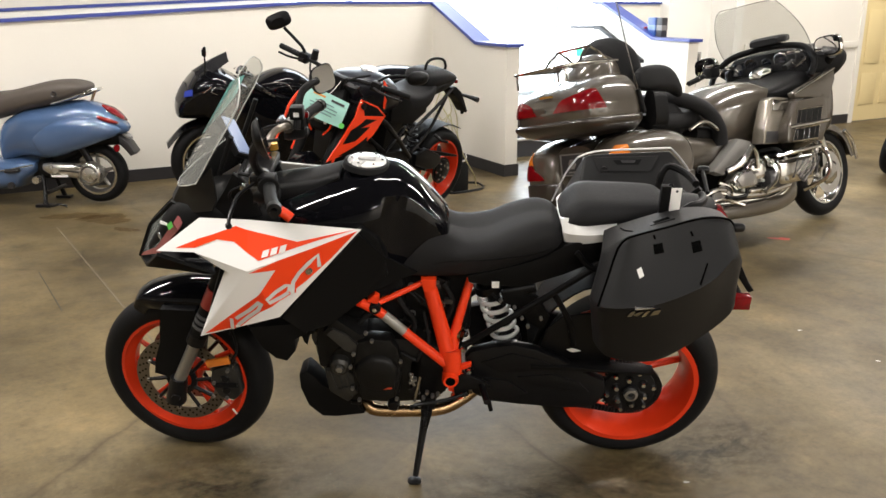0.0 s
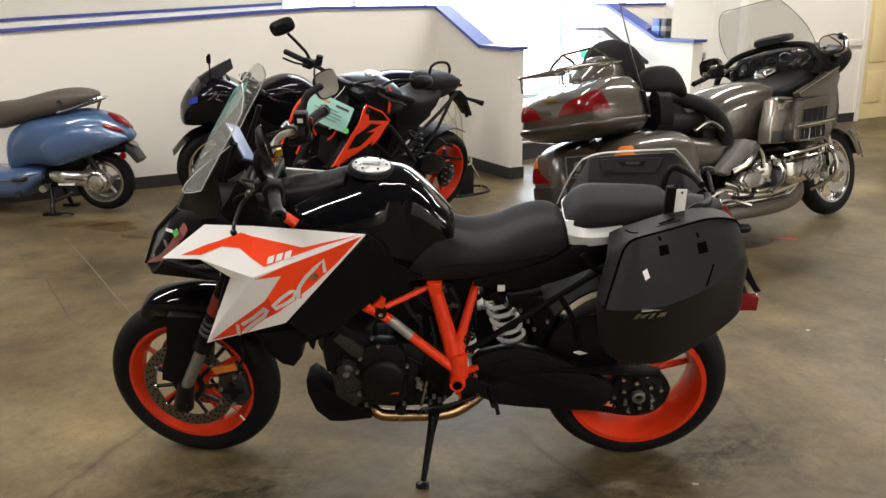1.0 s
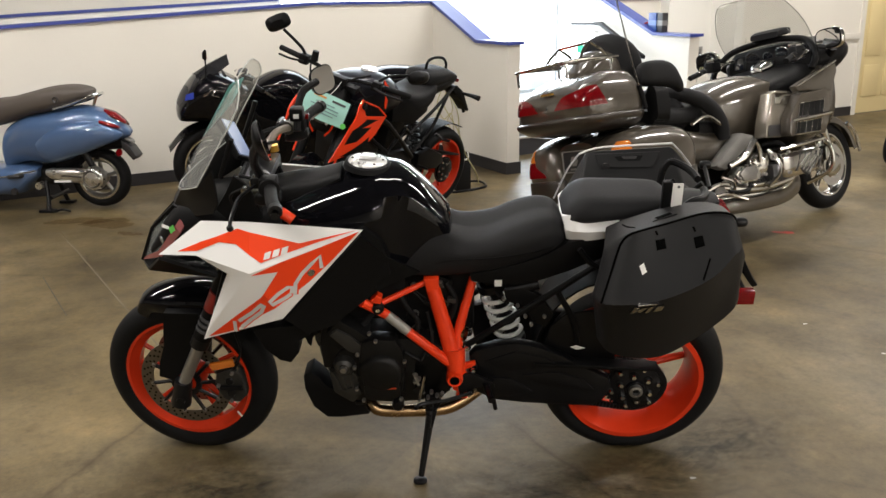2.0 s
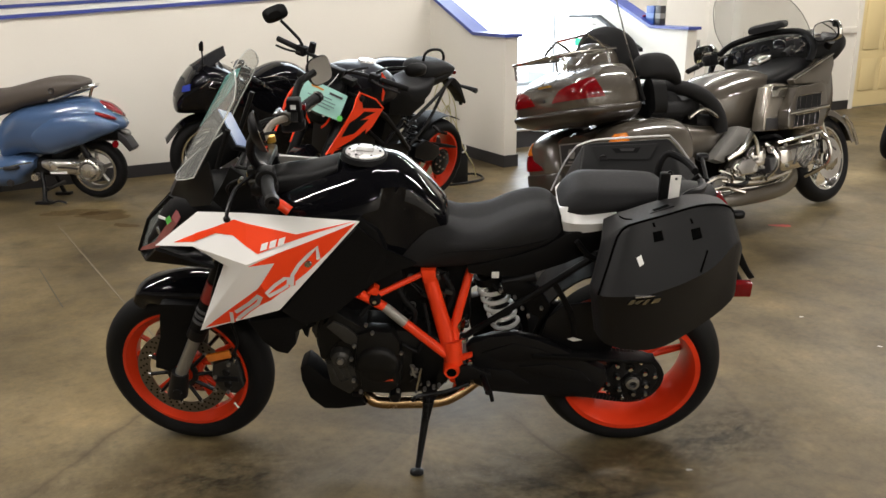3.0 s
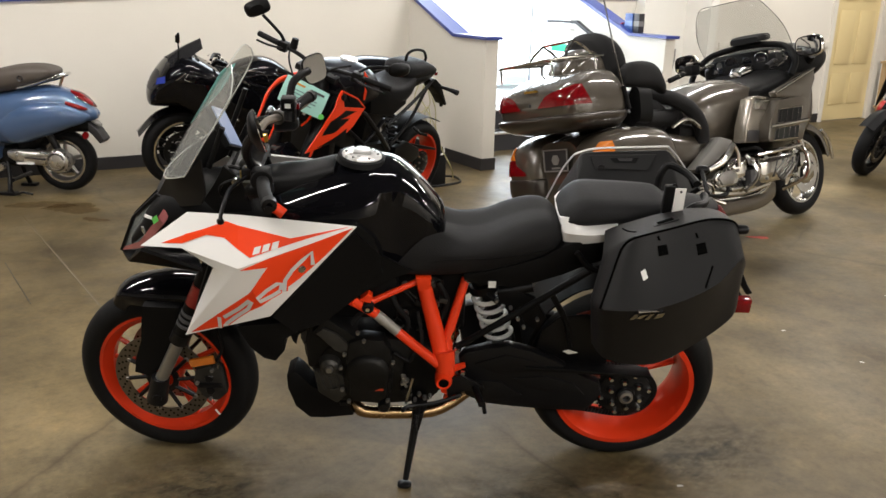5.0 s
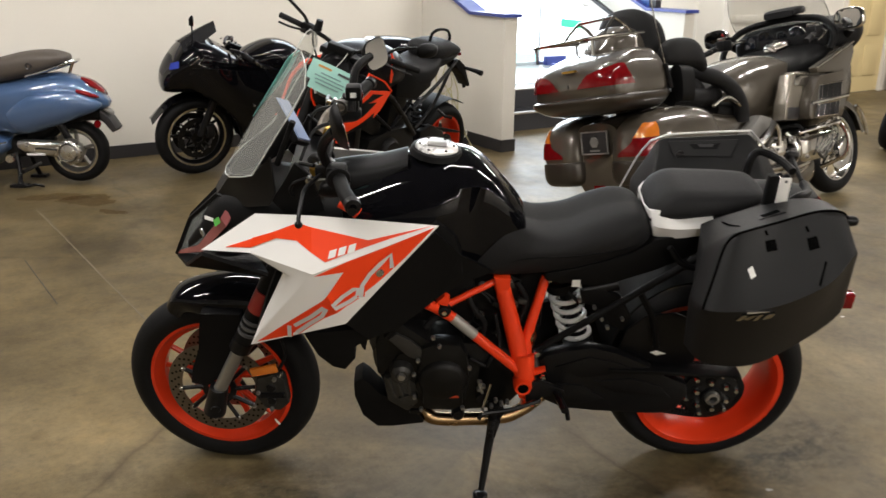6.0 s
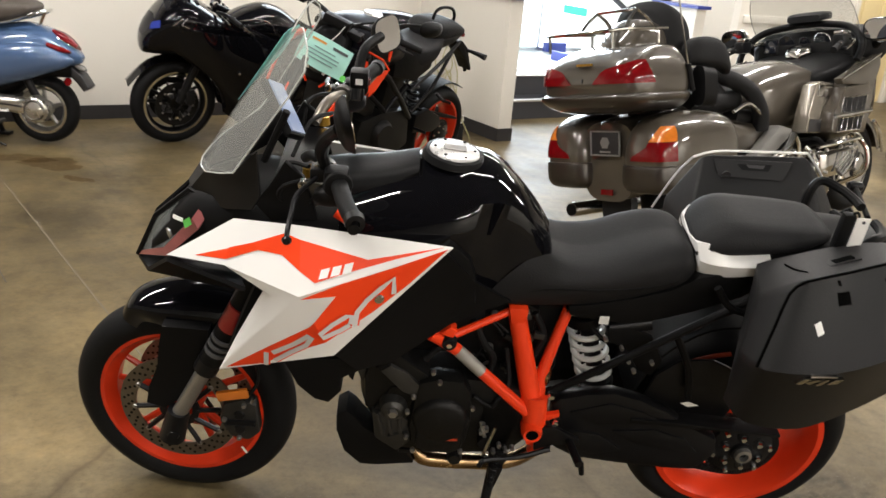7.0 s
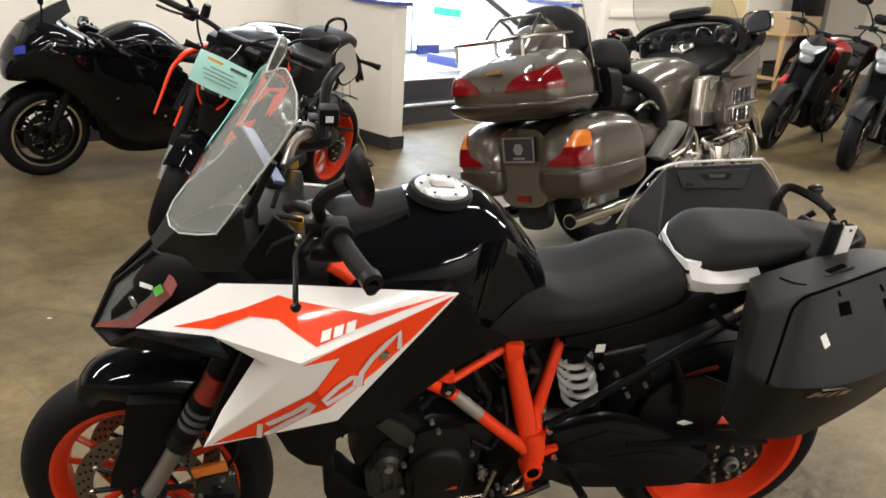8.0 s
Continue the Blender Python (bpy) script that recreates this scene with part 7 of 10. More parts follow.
    part("screen_edge", tube([r[0] for r in scr] + [scr[2][1], scr[2][2], scr[2][3]] + [r[4] for r in scr[::-1]], 0.003, n=6, steps=4), M_greyplastic, ws)
    for s in (-1, 1):
        mir = part("mirror", loft([(1.20, s * 0.49, 1.215, 0.090, 0.068, 0.060, 3.4), (1.22, s * 0.49, 1.215, 0.096, 0.073, 0.064, 3.4), (1.26, s * 0.485, 1.21, 0.080, 0.058, 0.052, 3.0), (1.29, s * 0.47, 1.20, 0.045, 0.03, 0.03, 2.6)], n=28), M_chromed, gw, "chrome backed mirror", smooth=60)
        part("mirror_rim", loft([(1.194, s * 0.49, 1.215, 0.090, 0.068, 0.058, 3.4), (1.20, s * 0.49, 1.215, 0.090, 0.068, 0.058, 3.4)], n=28), M_matt, mir)
        part("mirror_glass", loft([(1.191, s * 0.49, 1.215, 0.082, 0.061, 0.051, 3.4), (1.1945, s * 0.49, 1.215, 0.082, 0.061, 0.051, 3.4)], n=28), M_mirror, mir)
        part("mirror_foot", tube([(1.36, s * 0.38, 1.11), (1.33, s * 0.44, 1.16)], 0.03, n=12, steps=1), M_matt, gw)
    for s in (-1, 1):
        # side vents and chrome panels
        flip = (lambda q: q) if s < 0 else mirrored
        vent = part("side_vent", flip(plate([(0.905, 0.815), (0.935, 0.845), (1.19, 0.858), (1.235, 0.835), (1.232, 0.690), (1.165, 0.570), (0.80, 0.585), (0.785, 0.610), (0.805, 0.705)], -0.438, -0.36, 0.014)), M_bronzepaint, gw, "bronze fairing vent surround")
        for x0, z0, x1, z1 in ((0.885, 0.698, 1.165, 0.785), (0.842, 0.592, 1.125, 0.668)):
            part("vent_opening", flip(plate([(x0 - 0.012, z0), (x0 + 0.018, z1), (x1, z1 + 0.008), (x1 - 0.028, z0)], -0.4425, -0.4385)), M_matt, vent)
            part("vent_frame", flip(tube([(x0 - 0.012, -0.443, z0), (x0 + 0.018, -0.443, z1), (x1, -0.443, z1 + 0.008), (x1 - 0.028, -0.443, z0), (x0 - 0.012, -0.443, z0)], 0.004, n=6, steps=1)), M_chromed, vent)
            for i in range(4):
                x = x0 + 0.045 + i * 0.062
                part("vent_slat", flip(tube([(x - 0.020, -0.445, z0), (x + 0.008, -0.445, z1 + 0.004)], 0.0018, n=6, steps=1)), M_chromed, vent)
        part("fairing_wing", flip(plate([(0.868, 0.895), (1.10, 0.965), (1.325, 1.035), (1.335, 0.965), (1.255, 0.835), (1.10, 0.852), (0.893, 0.858)], -0.455, -0.40, 0.014)), M_bronzepaint, gw, "bronze fairing shoulder")
        part("wing_trim", flip(tube([(0.875, -0.458, 0.893), (1.10, -0.458, 0.962), (1.32, -0.458, 1.032)], 0.006, n=6)), M_chromed, gw)
        part("vent_divider", flip(tube([(0.80, -0.446, 0.683), (1.0, -0.450, 0.690), (1.22, -0.446, 0.700)], 0.012, n=8)), M_chromed, vent, "chrome bar across the vents")
        part("chrome_panel", flip(plate([(0.715, 0.868), (0.765, 0.885), (0.915, 0.868), (0.895, 0.800), (0.775, 0.585), (0.612, 0.597), (0.640, 0.70)], -0.39, -0.30, 0.012)), M_bronzelight, gw, "pale bronze side panel")
        part("pocket_lid", flip(plate([(0.722, 0.800), (0.738, 0.866), (0.892, 0.856), (0.868, 0.790)], -0.398, -0.390, 0.003)), M_chromed, gw)
        part("dark_inlay", flip(plate([(0.632, 0.602), (0.650, 0.672), (0.790, 0.664), (0.762, 0.596)], -0.395, -0.390, 0.002)), M_base, gw)
        part("lower_cowl", loft([(0.44, s * 0.24, 0.285, 0.04, 0.025, 0.03, 3.4), (0.70, s * 0.29, 0.265, 0.06, 0.038, 0.050, 3.4), (1.10, s * 0.31, 0.270, 0.06, 0.045, 0.060, 3.4), (1.36, s * 0.28, 0.315, 0.05, 0.055, 0.07, 3.0), (1.50, s * 0.22, 0.35, 0.03, 0.035, 0.04, 2.6)], n=24), M_bronzepaint, gw, smooth=60)
        # flat six: cover, bolts, guards
        head = part("cylinder_cover", loft([(0.92, s * 0.34, 0.46, 0.06, 0.07, 0.08, 3.2), (0.97, s * 0.36, 0.46, 0.08, 0.085, 0.10, 3.2), (1.28, s * 0.36, 0.47, 0.08, 0.085, 0.10, 3.2), (1.34, s * 0.34, 0.47, 0.06, 0.07, 0.08, 3.2)], n=28), M_chromed, gw, "chrome cylinder head cover", smooth=50)
        for i in range(5):
            x = 1.02 + i * 0.06
            part("cover_slot", plate([(x, 0.40), (x + 0.05, 0.51), (x + 0.065, 0.51), (x + 0.015, 0.40)], s * 0.438, s * 0.444, 0.001), M_base, head)
        for x, z in ((0.96, 0.53), (1.12, 0.54), (1.29, 0.54), (0.96, 0.40), (1.29, 0.39)):
            part("cover_bolt", bolt(x, s * 0.435, z, 0.012, 0.012, side=s), M_alloy, head)
        part("engine_guard", tube([(1.34, s * 0.30, 0.30), (1.40, s * 0.44, 0.38), (1.40, s * 0.45, 0.52), (1.36, s * 0.38, 0.62)], 0.014, n=10), M_chromed, gw)
        part("guard_rail", tube([(0.90, s * 0.42, 0.57), (1.10, s * 0.45, 0.585), (1.36, s * 0.43, 0.60)], 0.012, n=10), M_chromed, gw)
        part("foot_board", box(0.66, 0.92, s * 0.33 - 0.06, s * 0.33 + 0.06, 0.335, 0.36, 0.008), M_chromed, gw)
        part("side_cover", plate([(0.20, 0.470), (0.474, 0.650), (0.600, 0.620), (0.549, 0.565), (0.300, 0.435)], s * 0.24, s * 0.32, 0.015), M_greyplastic, gw, "grey side strut cover")
        part("gear_cover", plate([(0.326, 0.400), (0.394, 0.448), (0.522, 0.455), (0.581, 0.412), (0.640, 0.321), (0.380, 0.335)], s * 0.24, s * 0.365, 0.02), M_chromed, gw, "polished gear case")
        part("case_cap", plate([(0.352, 0.400), (0.402, 0.434), (0.500, 0.438), (0.530, 0.400), (0.500, 0.350), (0.390, 0.352)], s * 0.362, s * 0.378, 0.006), M_alloy, gw)
        part("coolant_pipe", tube([(0.98, s * 0.33, 0.36), (0.80, s * 0.33, 0.25), (0.55, s * 0.26, 0.25), (0.30, s * 0.20, 0.25)], 0.026, n=12), M_chromed, gw)
        part("case_bulge", loft([(0.52, s * 0.30, 0.43, 0.03, 0.04, 0.05, 2.8), (0.56, s * 0.32, 0.44, 0.05, 0.07, 0.08, 3.0), (0.64, s * 0.33, 0.44, 0.05, 0.07, 0.08, 3.0), (0.68, s * 0.30, 0.44, 0.03, 0.04, 0.05, 2.8)], n=24), M_chromed, gw, "polished engine case", smooth=60)
        part("bypass_pipe", tube([(0.66, s * 0.36, 0.52), (0.70, s * 0.40, 0.44), (0.68, s * 0.41, 0.36), (0.58, s * 0.40, 0.30)], 0.016, n=8), M_chromed, gw)
        part("bypass_pipe", tube([(0.30, s * 0.28, 0.33), (0.42, s * 0.34, 0.30), (0.60, s * 0.36, 0.29), (0.86, s * 0.37, 0.315)], 0.022, n=10), M_chromed, gw)
        for i in range(5):
            part("cover_fin", tube([(0.965 + 0.030 * i, s * 0.448, 0.468 - 0.010 * i), (0.845 + 0.022 * i, s * 0.445, 0.386 - 0.014 * i)], 0.0048, n=6, steps=1), M_alloydark, gw, "dull metal diagonal fin")
        part("fin_recess", plate([(0.83, 0.385), (0.955, 0.478), (1.10, 0.440), (0.95, 0.320)], s * 0.425, s * 0.440, 0.004), M_base, gw)
        part("chrome_arch", tube([(0.272, s * 0.36, 0.459), (0.36, s * 0.385, 0.490), (0.43, s * 0.39, 0.530), (0.499, s * 0.385, 0.597)], 0.020, n=10), M_chromed, gw)
        part("chrome_arch", tube([(0.499, s * 0.385, 0.597), (0.535, s * 0.39, 0.54), (0.547, s * 0.385, 0.452)], 0.013, n=10), M_chromed, gw)
        part("relay_box", box(0.64, 0.80, min(s * 0.30, s * 0.405), max(s * 0.30, s * 0.405), 0.315, 0.425, 0.012), M_base, gw)
        part("hose_clip", lathe([(0.016, s * 0.405), (0.024, s * 0.41), (0.024, s * 0.39), (0.016, s * 0.39)], n=14, centre=(0.66, 0, 0.475)), M_alloy, gw)
        for i, (x, z) in enumerate(((0.345, 0.375), (0.40, 0.330), (0.53, 0.318), (0.60, 0.37), (0.545, 0.43), (0.42, 0.445))):
            part("case_bolt", bolt(x, s * 0.372, z, 0.011, 0.012, side=s), M_alloy, gw)
        for p, r in ((((0.06, 0.33), (0.16, 0.36), (0.28, 0.345)), 0.016), (((0.08, 0.28), (0.20, 0.30), (0.33, 0.27), (0.42, 0.235)), 0.012), (((0.22, 0.40), (0.30, 0.36), (0.33, 0.30)), 0.010)):
            part("linkage_rod", tube([(x, s * (0.34 + 0.02 * (k % 2)), z) for k, (x, z) in enumerate(p)], r, n=8), M_chromed, gw)
        part("black_hose", tube([(0.24, s * 0.37, 0.31), (0.36, s * 0.385, 0.29), (0.44, s * 0.37, 0.30), (0.46, s * 0.35, 0.34)], 0.010, n=8), M_rubber, gw)
        part("black_hose", tube([(0.70, s * 0.30, 0.55), (0.74, s * 0.40, 0.55), (0.80, s * 0.42, 0.45), (0.84, s * 0.40, 0.38)], 0.014, n=8), M_rubber, gw)
        part("heat_shield", plate([(0.20, 0.30), (0.24, 0.36), (0.44, 0.40), (0.47, 0.33), (0.36, 0.27)], s * 0.285, s * 0.30, 0.006), M_alloy, gw)
        # handlebar and grips
        part("bar_tube", tube([(1.62, s * 0.06, 1.08), (1.42, s * 0.20, 1.13), (1.14, s * 0.31, 1.10), (0.98, s * 0.36, 1.07), (0.84, s * 0.385, 1.03)], 0.013, n=10), M_chromed, gw)
        part("grip", tube([(0.97, s * 0.362, 1.068), (0.84, s * 0.387, 1.028)], 0.019, n=14, steps=1), M_rubber, gw)
        part("grip_ring", tube([(0.93, s * 0.37, 1.055), (0.92, s * 0.372, 1.052)], 0.021, n=14, steps=1), M_chromed, gw)
        part("control_box", box(0.985, 1.085, s * 0.335 - 0.035, s * 0.335 + 0.035, 1.05, 1.125, 0.015), M_satin, gw)
        part("master_cylinder", box(1.0, 1.09, s * 0.33 - 0.032, s * 0.33 + 0.032, 1.122, 1.145, 0.01), M_chromed, gw)
        part("lever", tube([(1.06, s * 0.35, 1.10), (1.02, s * 0.42, 1.08), (0.88, s * 0.44, 1.03)], 0.007, n=8), M_chromed, gw)
    part("engine_block", box(0.62, 1.36, -0.24, 0.24, 0.24, 0.56, 0.03), M_engine, gw)
    part("radiator_cowl", box(1.36, 1.46, -0.20, 0.20, 0.40, 0.70, 0.02), M_matt, gw)
    part("key_boss", lathe([(0, 0.014), (0.022, 0.014), (0.026, -0.01), (0, -0.01)], n=18, closed=False, turn=pose(0, 0, 0, 90), centre=(1.04, 0.05, 1.025)), M_chromed, gw)
    part("kick_stand", tube([(0.70, 0.24, 0.26), (0.72, 0.33, 0.12), (0.71, 0.37, 0.0)], 0.013, n=8, steps=3), M_chromed, gw)
    # the upper works sit well back over the wheels
    groups = (("front_fairing", -0.20, -0.03), ("side_vent", -0.03, 0.0), ("dash_hood", 0.17, 0.0), ("dash_panel", 0.18, 0.02), ("gauge", 0.175, 0.03), ("side_display", 0.185, 0.03), ("display_frame", 0.185, 0.03), ("dash_arch", 0.12, 0.0), ("cluster_cowl", 0.12, -0.01),
              ("dash_pad", 0.07, 0.035), ("windscreen", -0.10, 0.0), ("mirror", 0.01, -0.045), ("mirror_foot", 0.0, -0.04),
              ("top_shelter", -0.40, 0.0), ("shelter_top", -0.35, -0.03), ("key_boss", -0.30, -0.04),
              ("bar_tube", 0.05, 0.03), ("grip", 0.05, 0.03), ("grip_ring", 0.05, 0.03), ("control_box", 0.05, 0.03), ("master_cylinder", 0.05, 0.03), ("lever", 0.05, 0.03),
              ("cylinder_cover", -0.20, -0.04), ("guard_rail", -0.20, -0.06), ("engine_guard", -0.20, -0.05), ("lower_cowl", -0.36, -0.06), ("engine_block", -0.20, -0.05), ("foot_board", -0.2, -0.03), ("radiator_cowl", -0.16, 0.0),
              ("luggage_rack", -0.27, -0.01), ("antenna", -0.36, -0.06), ("antenna_base", -0.36, -0.06), ("backrest", -0.33, 0.03), ("speaker_pod", -0.30, 0.01), ("passenger_seat", -0.18, -0.02), ("seat_bolster", -0.15, -0.01), ("bolster_fill", -0.15, -0.01), ("rider_seat", -0.15, -0.02), ("seat_cowl", -0.14, -0.02),
              ("tail_panel", -0.06, 0.0), ("licence_plate", -0.065, 0.0), ("rear_reflector", -0.06, 0.0), ("mud_flap", -0.06, 0.0), ("front_wheel", 0.02, 0.0), ("fork_leg", 0.02, 0.0), ("front_fender", 0.02, 0.0), ("fender_trim", 0.02, 0.0), ("brake_caliper", 0.02, 0.0), ("caliper_cover", 0.02, 0.0))
    moves = {name: (dx, dz) for name, dx, dz in groups}
    for ob in gw.children:
        dx, dz = moves.get(ob.name.split(".")[0], (0, 0))
        ob.location.x += dx
        if dx == 0.02:
            ob.location.y -= 0.05
        if ob.name.startswith("side_vent"):
            ob.location.y += math.copysign(0.03, ob.bound_box[0][1])
        ob.location.z += dz
    return gw


wing = build_wing()

# ---- the black sport bike by the wall ----
def build_sportbike():
    sb = thing("sport_motorcycle", "glossy black full-fairing sport motorcycle parked along the cream wall", "motorcycle", m=frame_of(-0.50, 4.60, 204, 9))
    fw = cast_wheel(sb, (1.48, 0, 0.30), 0.30, 0.12, 0.222, 0.09, 3, M_satin, name="front_wheel", twin=0.22, lip=M_chromed, turn=pose(0, 0, 0, 0, 0, 10))
    for s in (-1, 1):
        brake_disc(fw, s * 0.065, 0.155, 0.110, holes=16, n=40, metal=M_engine)
    cast_wheel(sb, (0, 0, 0.32), 0.32, 0.19, 0.225, 0.14, 3, M_satin, name="rear_wheel", twin=0.22, lip=M_chromed)
    for s in (-1, 1):
        part("fork_leg", tube([(1.46, s * 0.11, 0.33), (1.30, s * 0.11, 0.72)], 0.028, n=14, steps=1), M_satin, sb)
        part("brake_caliper", box(1.36, 1.42, s * 0.11 - 0.03, s * 0.11 + 0.03, 0.32, 0.42, 0.012), M_satin, sb)
        part("side_fairing", skin([[(1.62, s * 0.20, 0.86), (1.45, s * 0.27, 0.88), (1.20, s * 0.29, 0.86), (0.95, s * 0.26, 0.84), (0.70, s * 0.22, 0.78)], [(1.52, s * 0.20, 0.72), (1.38, s * 0.26, 0.70), (1.15, s * 0.29, 0.66), (0.88, s * 0.27, 0.62), (0.62, s * 0.22, 0.58)], [(1.24, s * 0.18, 0.50), (1.20, s * 0.22, 0.46), (1.05, s * 0.25, 0.42), (0.82, s * 0.24, 0.40), (0.55, s * 0.20, 0.40)], [(1.16, s * 0.10, 0.26), (1.10, s * 0.13, 0.22), (1.0, s * 0.15, 0.18), (0.80, s * 0.15, 0.17), (0.50, s * 0.13, 0.20)]], 0.010), M_gloss, sb, "glossy black side fairing", smooth=60)
        part("intake", skin([[(1.69, s * 0.11, 0.80), (1.62, s * 0.185, 0.82)], [(1.69, s * 0.11, 0.755), (1.62, s * 0.19, 0.765)]], 0.02), M_matt, sb)
        z = [(1.53, 0.895), (1.475, 0.940), (1.417, 0.975), (1.445, 0.940), (1.475, 0.905), (1.43, 0.888)]
        part("silver_flash", tube([(x, s * (0.002 + (0.262 - 0.25 * max(0, x - 1.44)) * (1 - (abs(h - 0.872) / 0.165) ** 2.5) ** 0.4), h) for x, h in z], 0.004, n=6, steps=1), M_steel, sb, "silver lightning flash")
        part("clip_on", tube([(1.22, s * 0.10, 0.96), (1.18, s * 0.22, 0.97), (1.12, s * 0.33, 0.94)], 0.012, n=8), M_satin, sb)
        part("grip", tube([(1.165, s * 0.25, 0.963), (1.115, s * 0.34, 0.938)], 0.018, n=12, steps=1), M_rubber, sb)
        part("lever", tube([(1.22, s * 0.22, 0.965), (1.19, s * 0.34, 0.945)], 0.006, n=6, steps=1), M_steel, sb)
        part("frame_spar", plate([(1.22, 0.90), (1.16, 0.95), (0.62, 0.72), (0.58, 0.62), (0.72, 0.64), (1.14, 0.82)], s * 0.17, s * 0.225, 0.012), M_gloss, sb, "black frame spar")
        for i in range(6):
            x, h = 0.995 + i * 0.026, 0.830 + i * 0.021
            part("emblem_bar", plate([(x, h), (x + 0.021, h + 0.006), (x + 0.019, h + 0.034), (x - 0.002, h + 0.022)], s * 0.228 - 0.004, s * 0.228 + 0.004, 0.001), M_steel, sb)
        part("fairing_bolt", bolt(1.10, s * 0.296, 0.60, 0.010, 0.006, side=s), M_chromed, sb)
        part("fairing_bolt", bolt(0.78, s * 0.255, 0.45, 0.010, 0.006, side=s), M_chromed, sb)
        part("footrest", tube([(0.42, s * 0.15, 0.42), (0.42, s * 0.24, 0.43)], 0.010, n=8, steps=1), M_chromed, sb)
        part("gear_lever", tube([(0.60, s * 0.24, 0.36), (0.72, s * 0.27, 0.30), (0.74, s * 0.30, 0.30)], 0.007, n=8, steps=2), M_chromed, sb)
        part("swingarm", plate([(0.45, 0.46), (0.20, 0.42), (-0.03, 0.36), (-0.03, 0.28), (0.20, 0.31), (0.45, 0.36)], s * 0.10, s * 0.14, 0.01), M_satin, sb)
        if s < 0:
            continue
        part("mirror_stem", tube([(1.50, s * 0.16, 1.01), (1.50, s * 0.19, 1.10), (1.505, s * 0.21, 1.165)], 0.006, n=8), M_matt, sb)
        mir = part("mirror", loft([(1.495, s * 0.215, 1.195, 0.006, 0.034, 0.034, 2.4), (1.505, s * 0.215, 1.195, 0.010, 0.040, 0.038, 2.4), (1.525, s * 0.215, 1.19, 0.006, 0.022, 0.022, 2.2)], n=16), M_gloss, sb)
        part("mirror_glass", loft([(1.4925, s * 0.215, 1.195, 0.005, 0.030, 0.030, 2.4), (1.495, s * 0.215, 1.195, 0.005, 0.030, 0.030, 2.4)], n=16), M_mirror, mir)
    part("nose", loft([(1.712, 0, 0.725, 0.05, 0.025, 0.035, 2.3), (1.695, 0, 0.745, 0.12, 0.06, 0.085, 2.4), (1.64, 0, 0.80, 0.19, 0.10, 0.145, 2.4), (1.56, 0, 0.85, 0.235, 0.14, 0.195, 2.5), (1.45, 0, 0.88, 0.258, 0.165, 0.225, 2.6), (1.34, 0, 0.88, 0.262, 0.13, 0.225, 2.6), (1.20, 0, 0.87, 0.22, 0.06, 0.20, 2.6)], n=40), M_gloss, sb, "rounded black nose fairing", smooth=60)
    part("headlight", skin([[(1.700, -0.08, 0.785), (1.708, 0, 0.79), (1.700, 0.08, 0.785)], [(1.668, -0.12, 0.84), (1.678, 0, 0.86), (1.668, 0.12, 0.84)], [(1.630, -0.12, 0.90), (1.635, 0, 0.925), (1.630, 0.12, 0.90)]], 0.006), M_tankblack, sb, "dark headlight")
    part("blue_sticker", skin([[(1.652, 0.150, 0.893), (1.602, 0.188, 0.915)], [(1.664, 0.165, 0.850), (1.606, 0.214, 0.872)]], 0.004), M_blueglass, sb, "blue film on the lamp")
    part("windscreen", skin([[(1.56, y, 1.015 - abs(y) * 0.25) for y in (-0.17, -0.09, 0, 0.09, 0.17)], [(1.44, y * 0.90, 1.09 - abs(y) * 0.35) for y in (-0.17, -0.09, 0, 0.09, 0.17)], [(1.315, y * 0.60, 1.150 - abs(y) * 0.3) for y in (-0.17, -0.09, 0, 0.09, 0.17)]], 0.004), M_smoke, sb, "dark smoked windscreen")
    part("front_fender", skin([[(1.48 + 0.345 * math.cos(a), y, 0.30 + (0.345 - abs(y) * 0.5) * math.sin(a)) for a in (radians(25), radians(60), radians(95), radians(130), radians(155))] for y in (-0.075, -0.04, 0, 0.04, 0.075)], 0.004), M_gloss, sb)
    part("fuel_tank", loft([(1.14, 0, 0.86, 0.14, 0.045, 0.08, 2.6), (1.03, 0, 0.87, 0.19, 0.095, 0.12, 2.6), (0.90, 0, 0.875, 0.205, 0.130, 0.13, 2.5), (0.78, 0, 0.865, 0.195, 0.125, 0.12, 2.4), (0.67, 0, 0.84, 0.16, 0.085, 0.10, 2.3), (0.58, 0, 0.81, 0.12, 0.03, 0.06, 2.3)], n=36), M_gloss, sb, "rounded black fuel tank", smooth=60)
    part("tank_stripe", tube([(1.08, 0.16, 0.925), (0.99, 0.184, 0.945), (0.92, 0.194, 0.942), (0.87, 0.200, 0.915), (0.845, 0.203, 0.86)], 0.003, n=6), M_steel, sb)
    part("seat", loft([(0.60, 0, 0.80, 0.12, 0.04, 0.05, 2.6), (0.45, 0, 0.80, 0.17, 0.03, 0.06, 2.8), (0.25, 0, 0.82, 0.16, 0.03, 0.05, 2.8), (0.16, 0, 0.84, 0.13, 0.03, 0.04, 2.6)], n=28), M_seat, sb, smooth=60)
    part("tail_hump", loft([(0.20, 0, 0.86, 0.17, 0.08, 0.10, 2.4), (0.05, 0, 0.90, 0.175, 0.10, 0.10, 2.4), (-0.15, 0, 0.92, 0.15, 0.08, 0.08, 2.4), (-0.32, 0, 0.93, 0.09, 0.04, 0.05, 2.3), (-0.40, 0, 0.93, 0.04, 0.015, 0.02, 2.2)], n=30), M_gloss, sb, "black tail hump", smooth=60)
    part("engine_core", box(0.62, 1.10, -0.16, 0.16, 0.22, 0.74, 0.03), M_engine, sb)
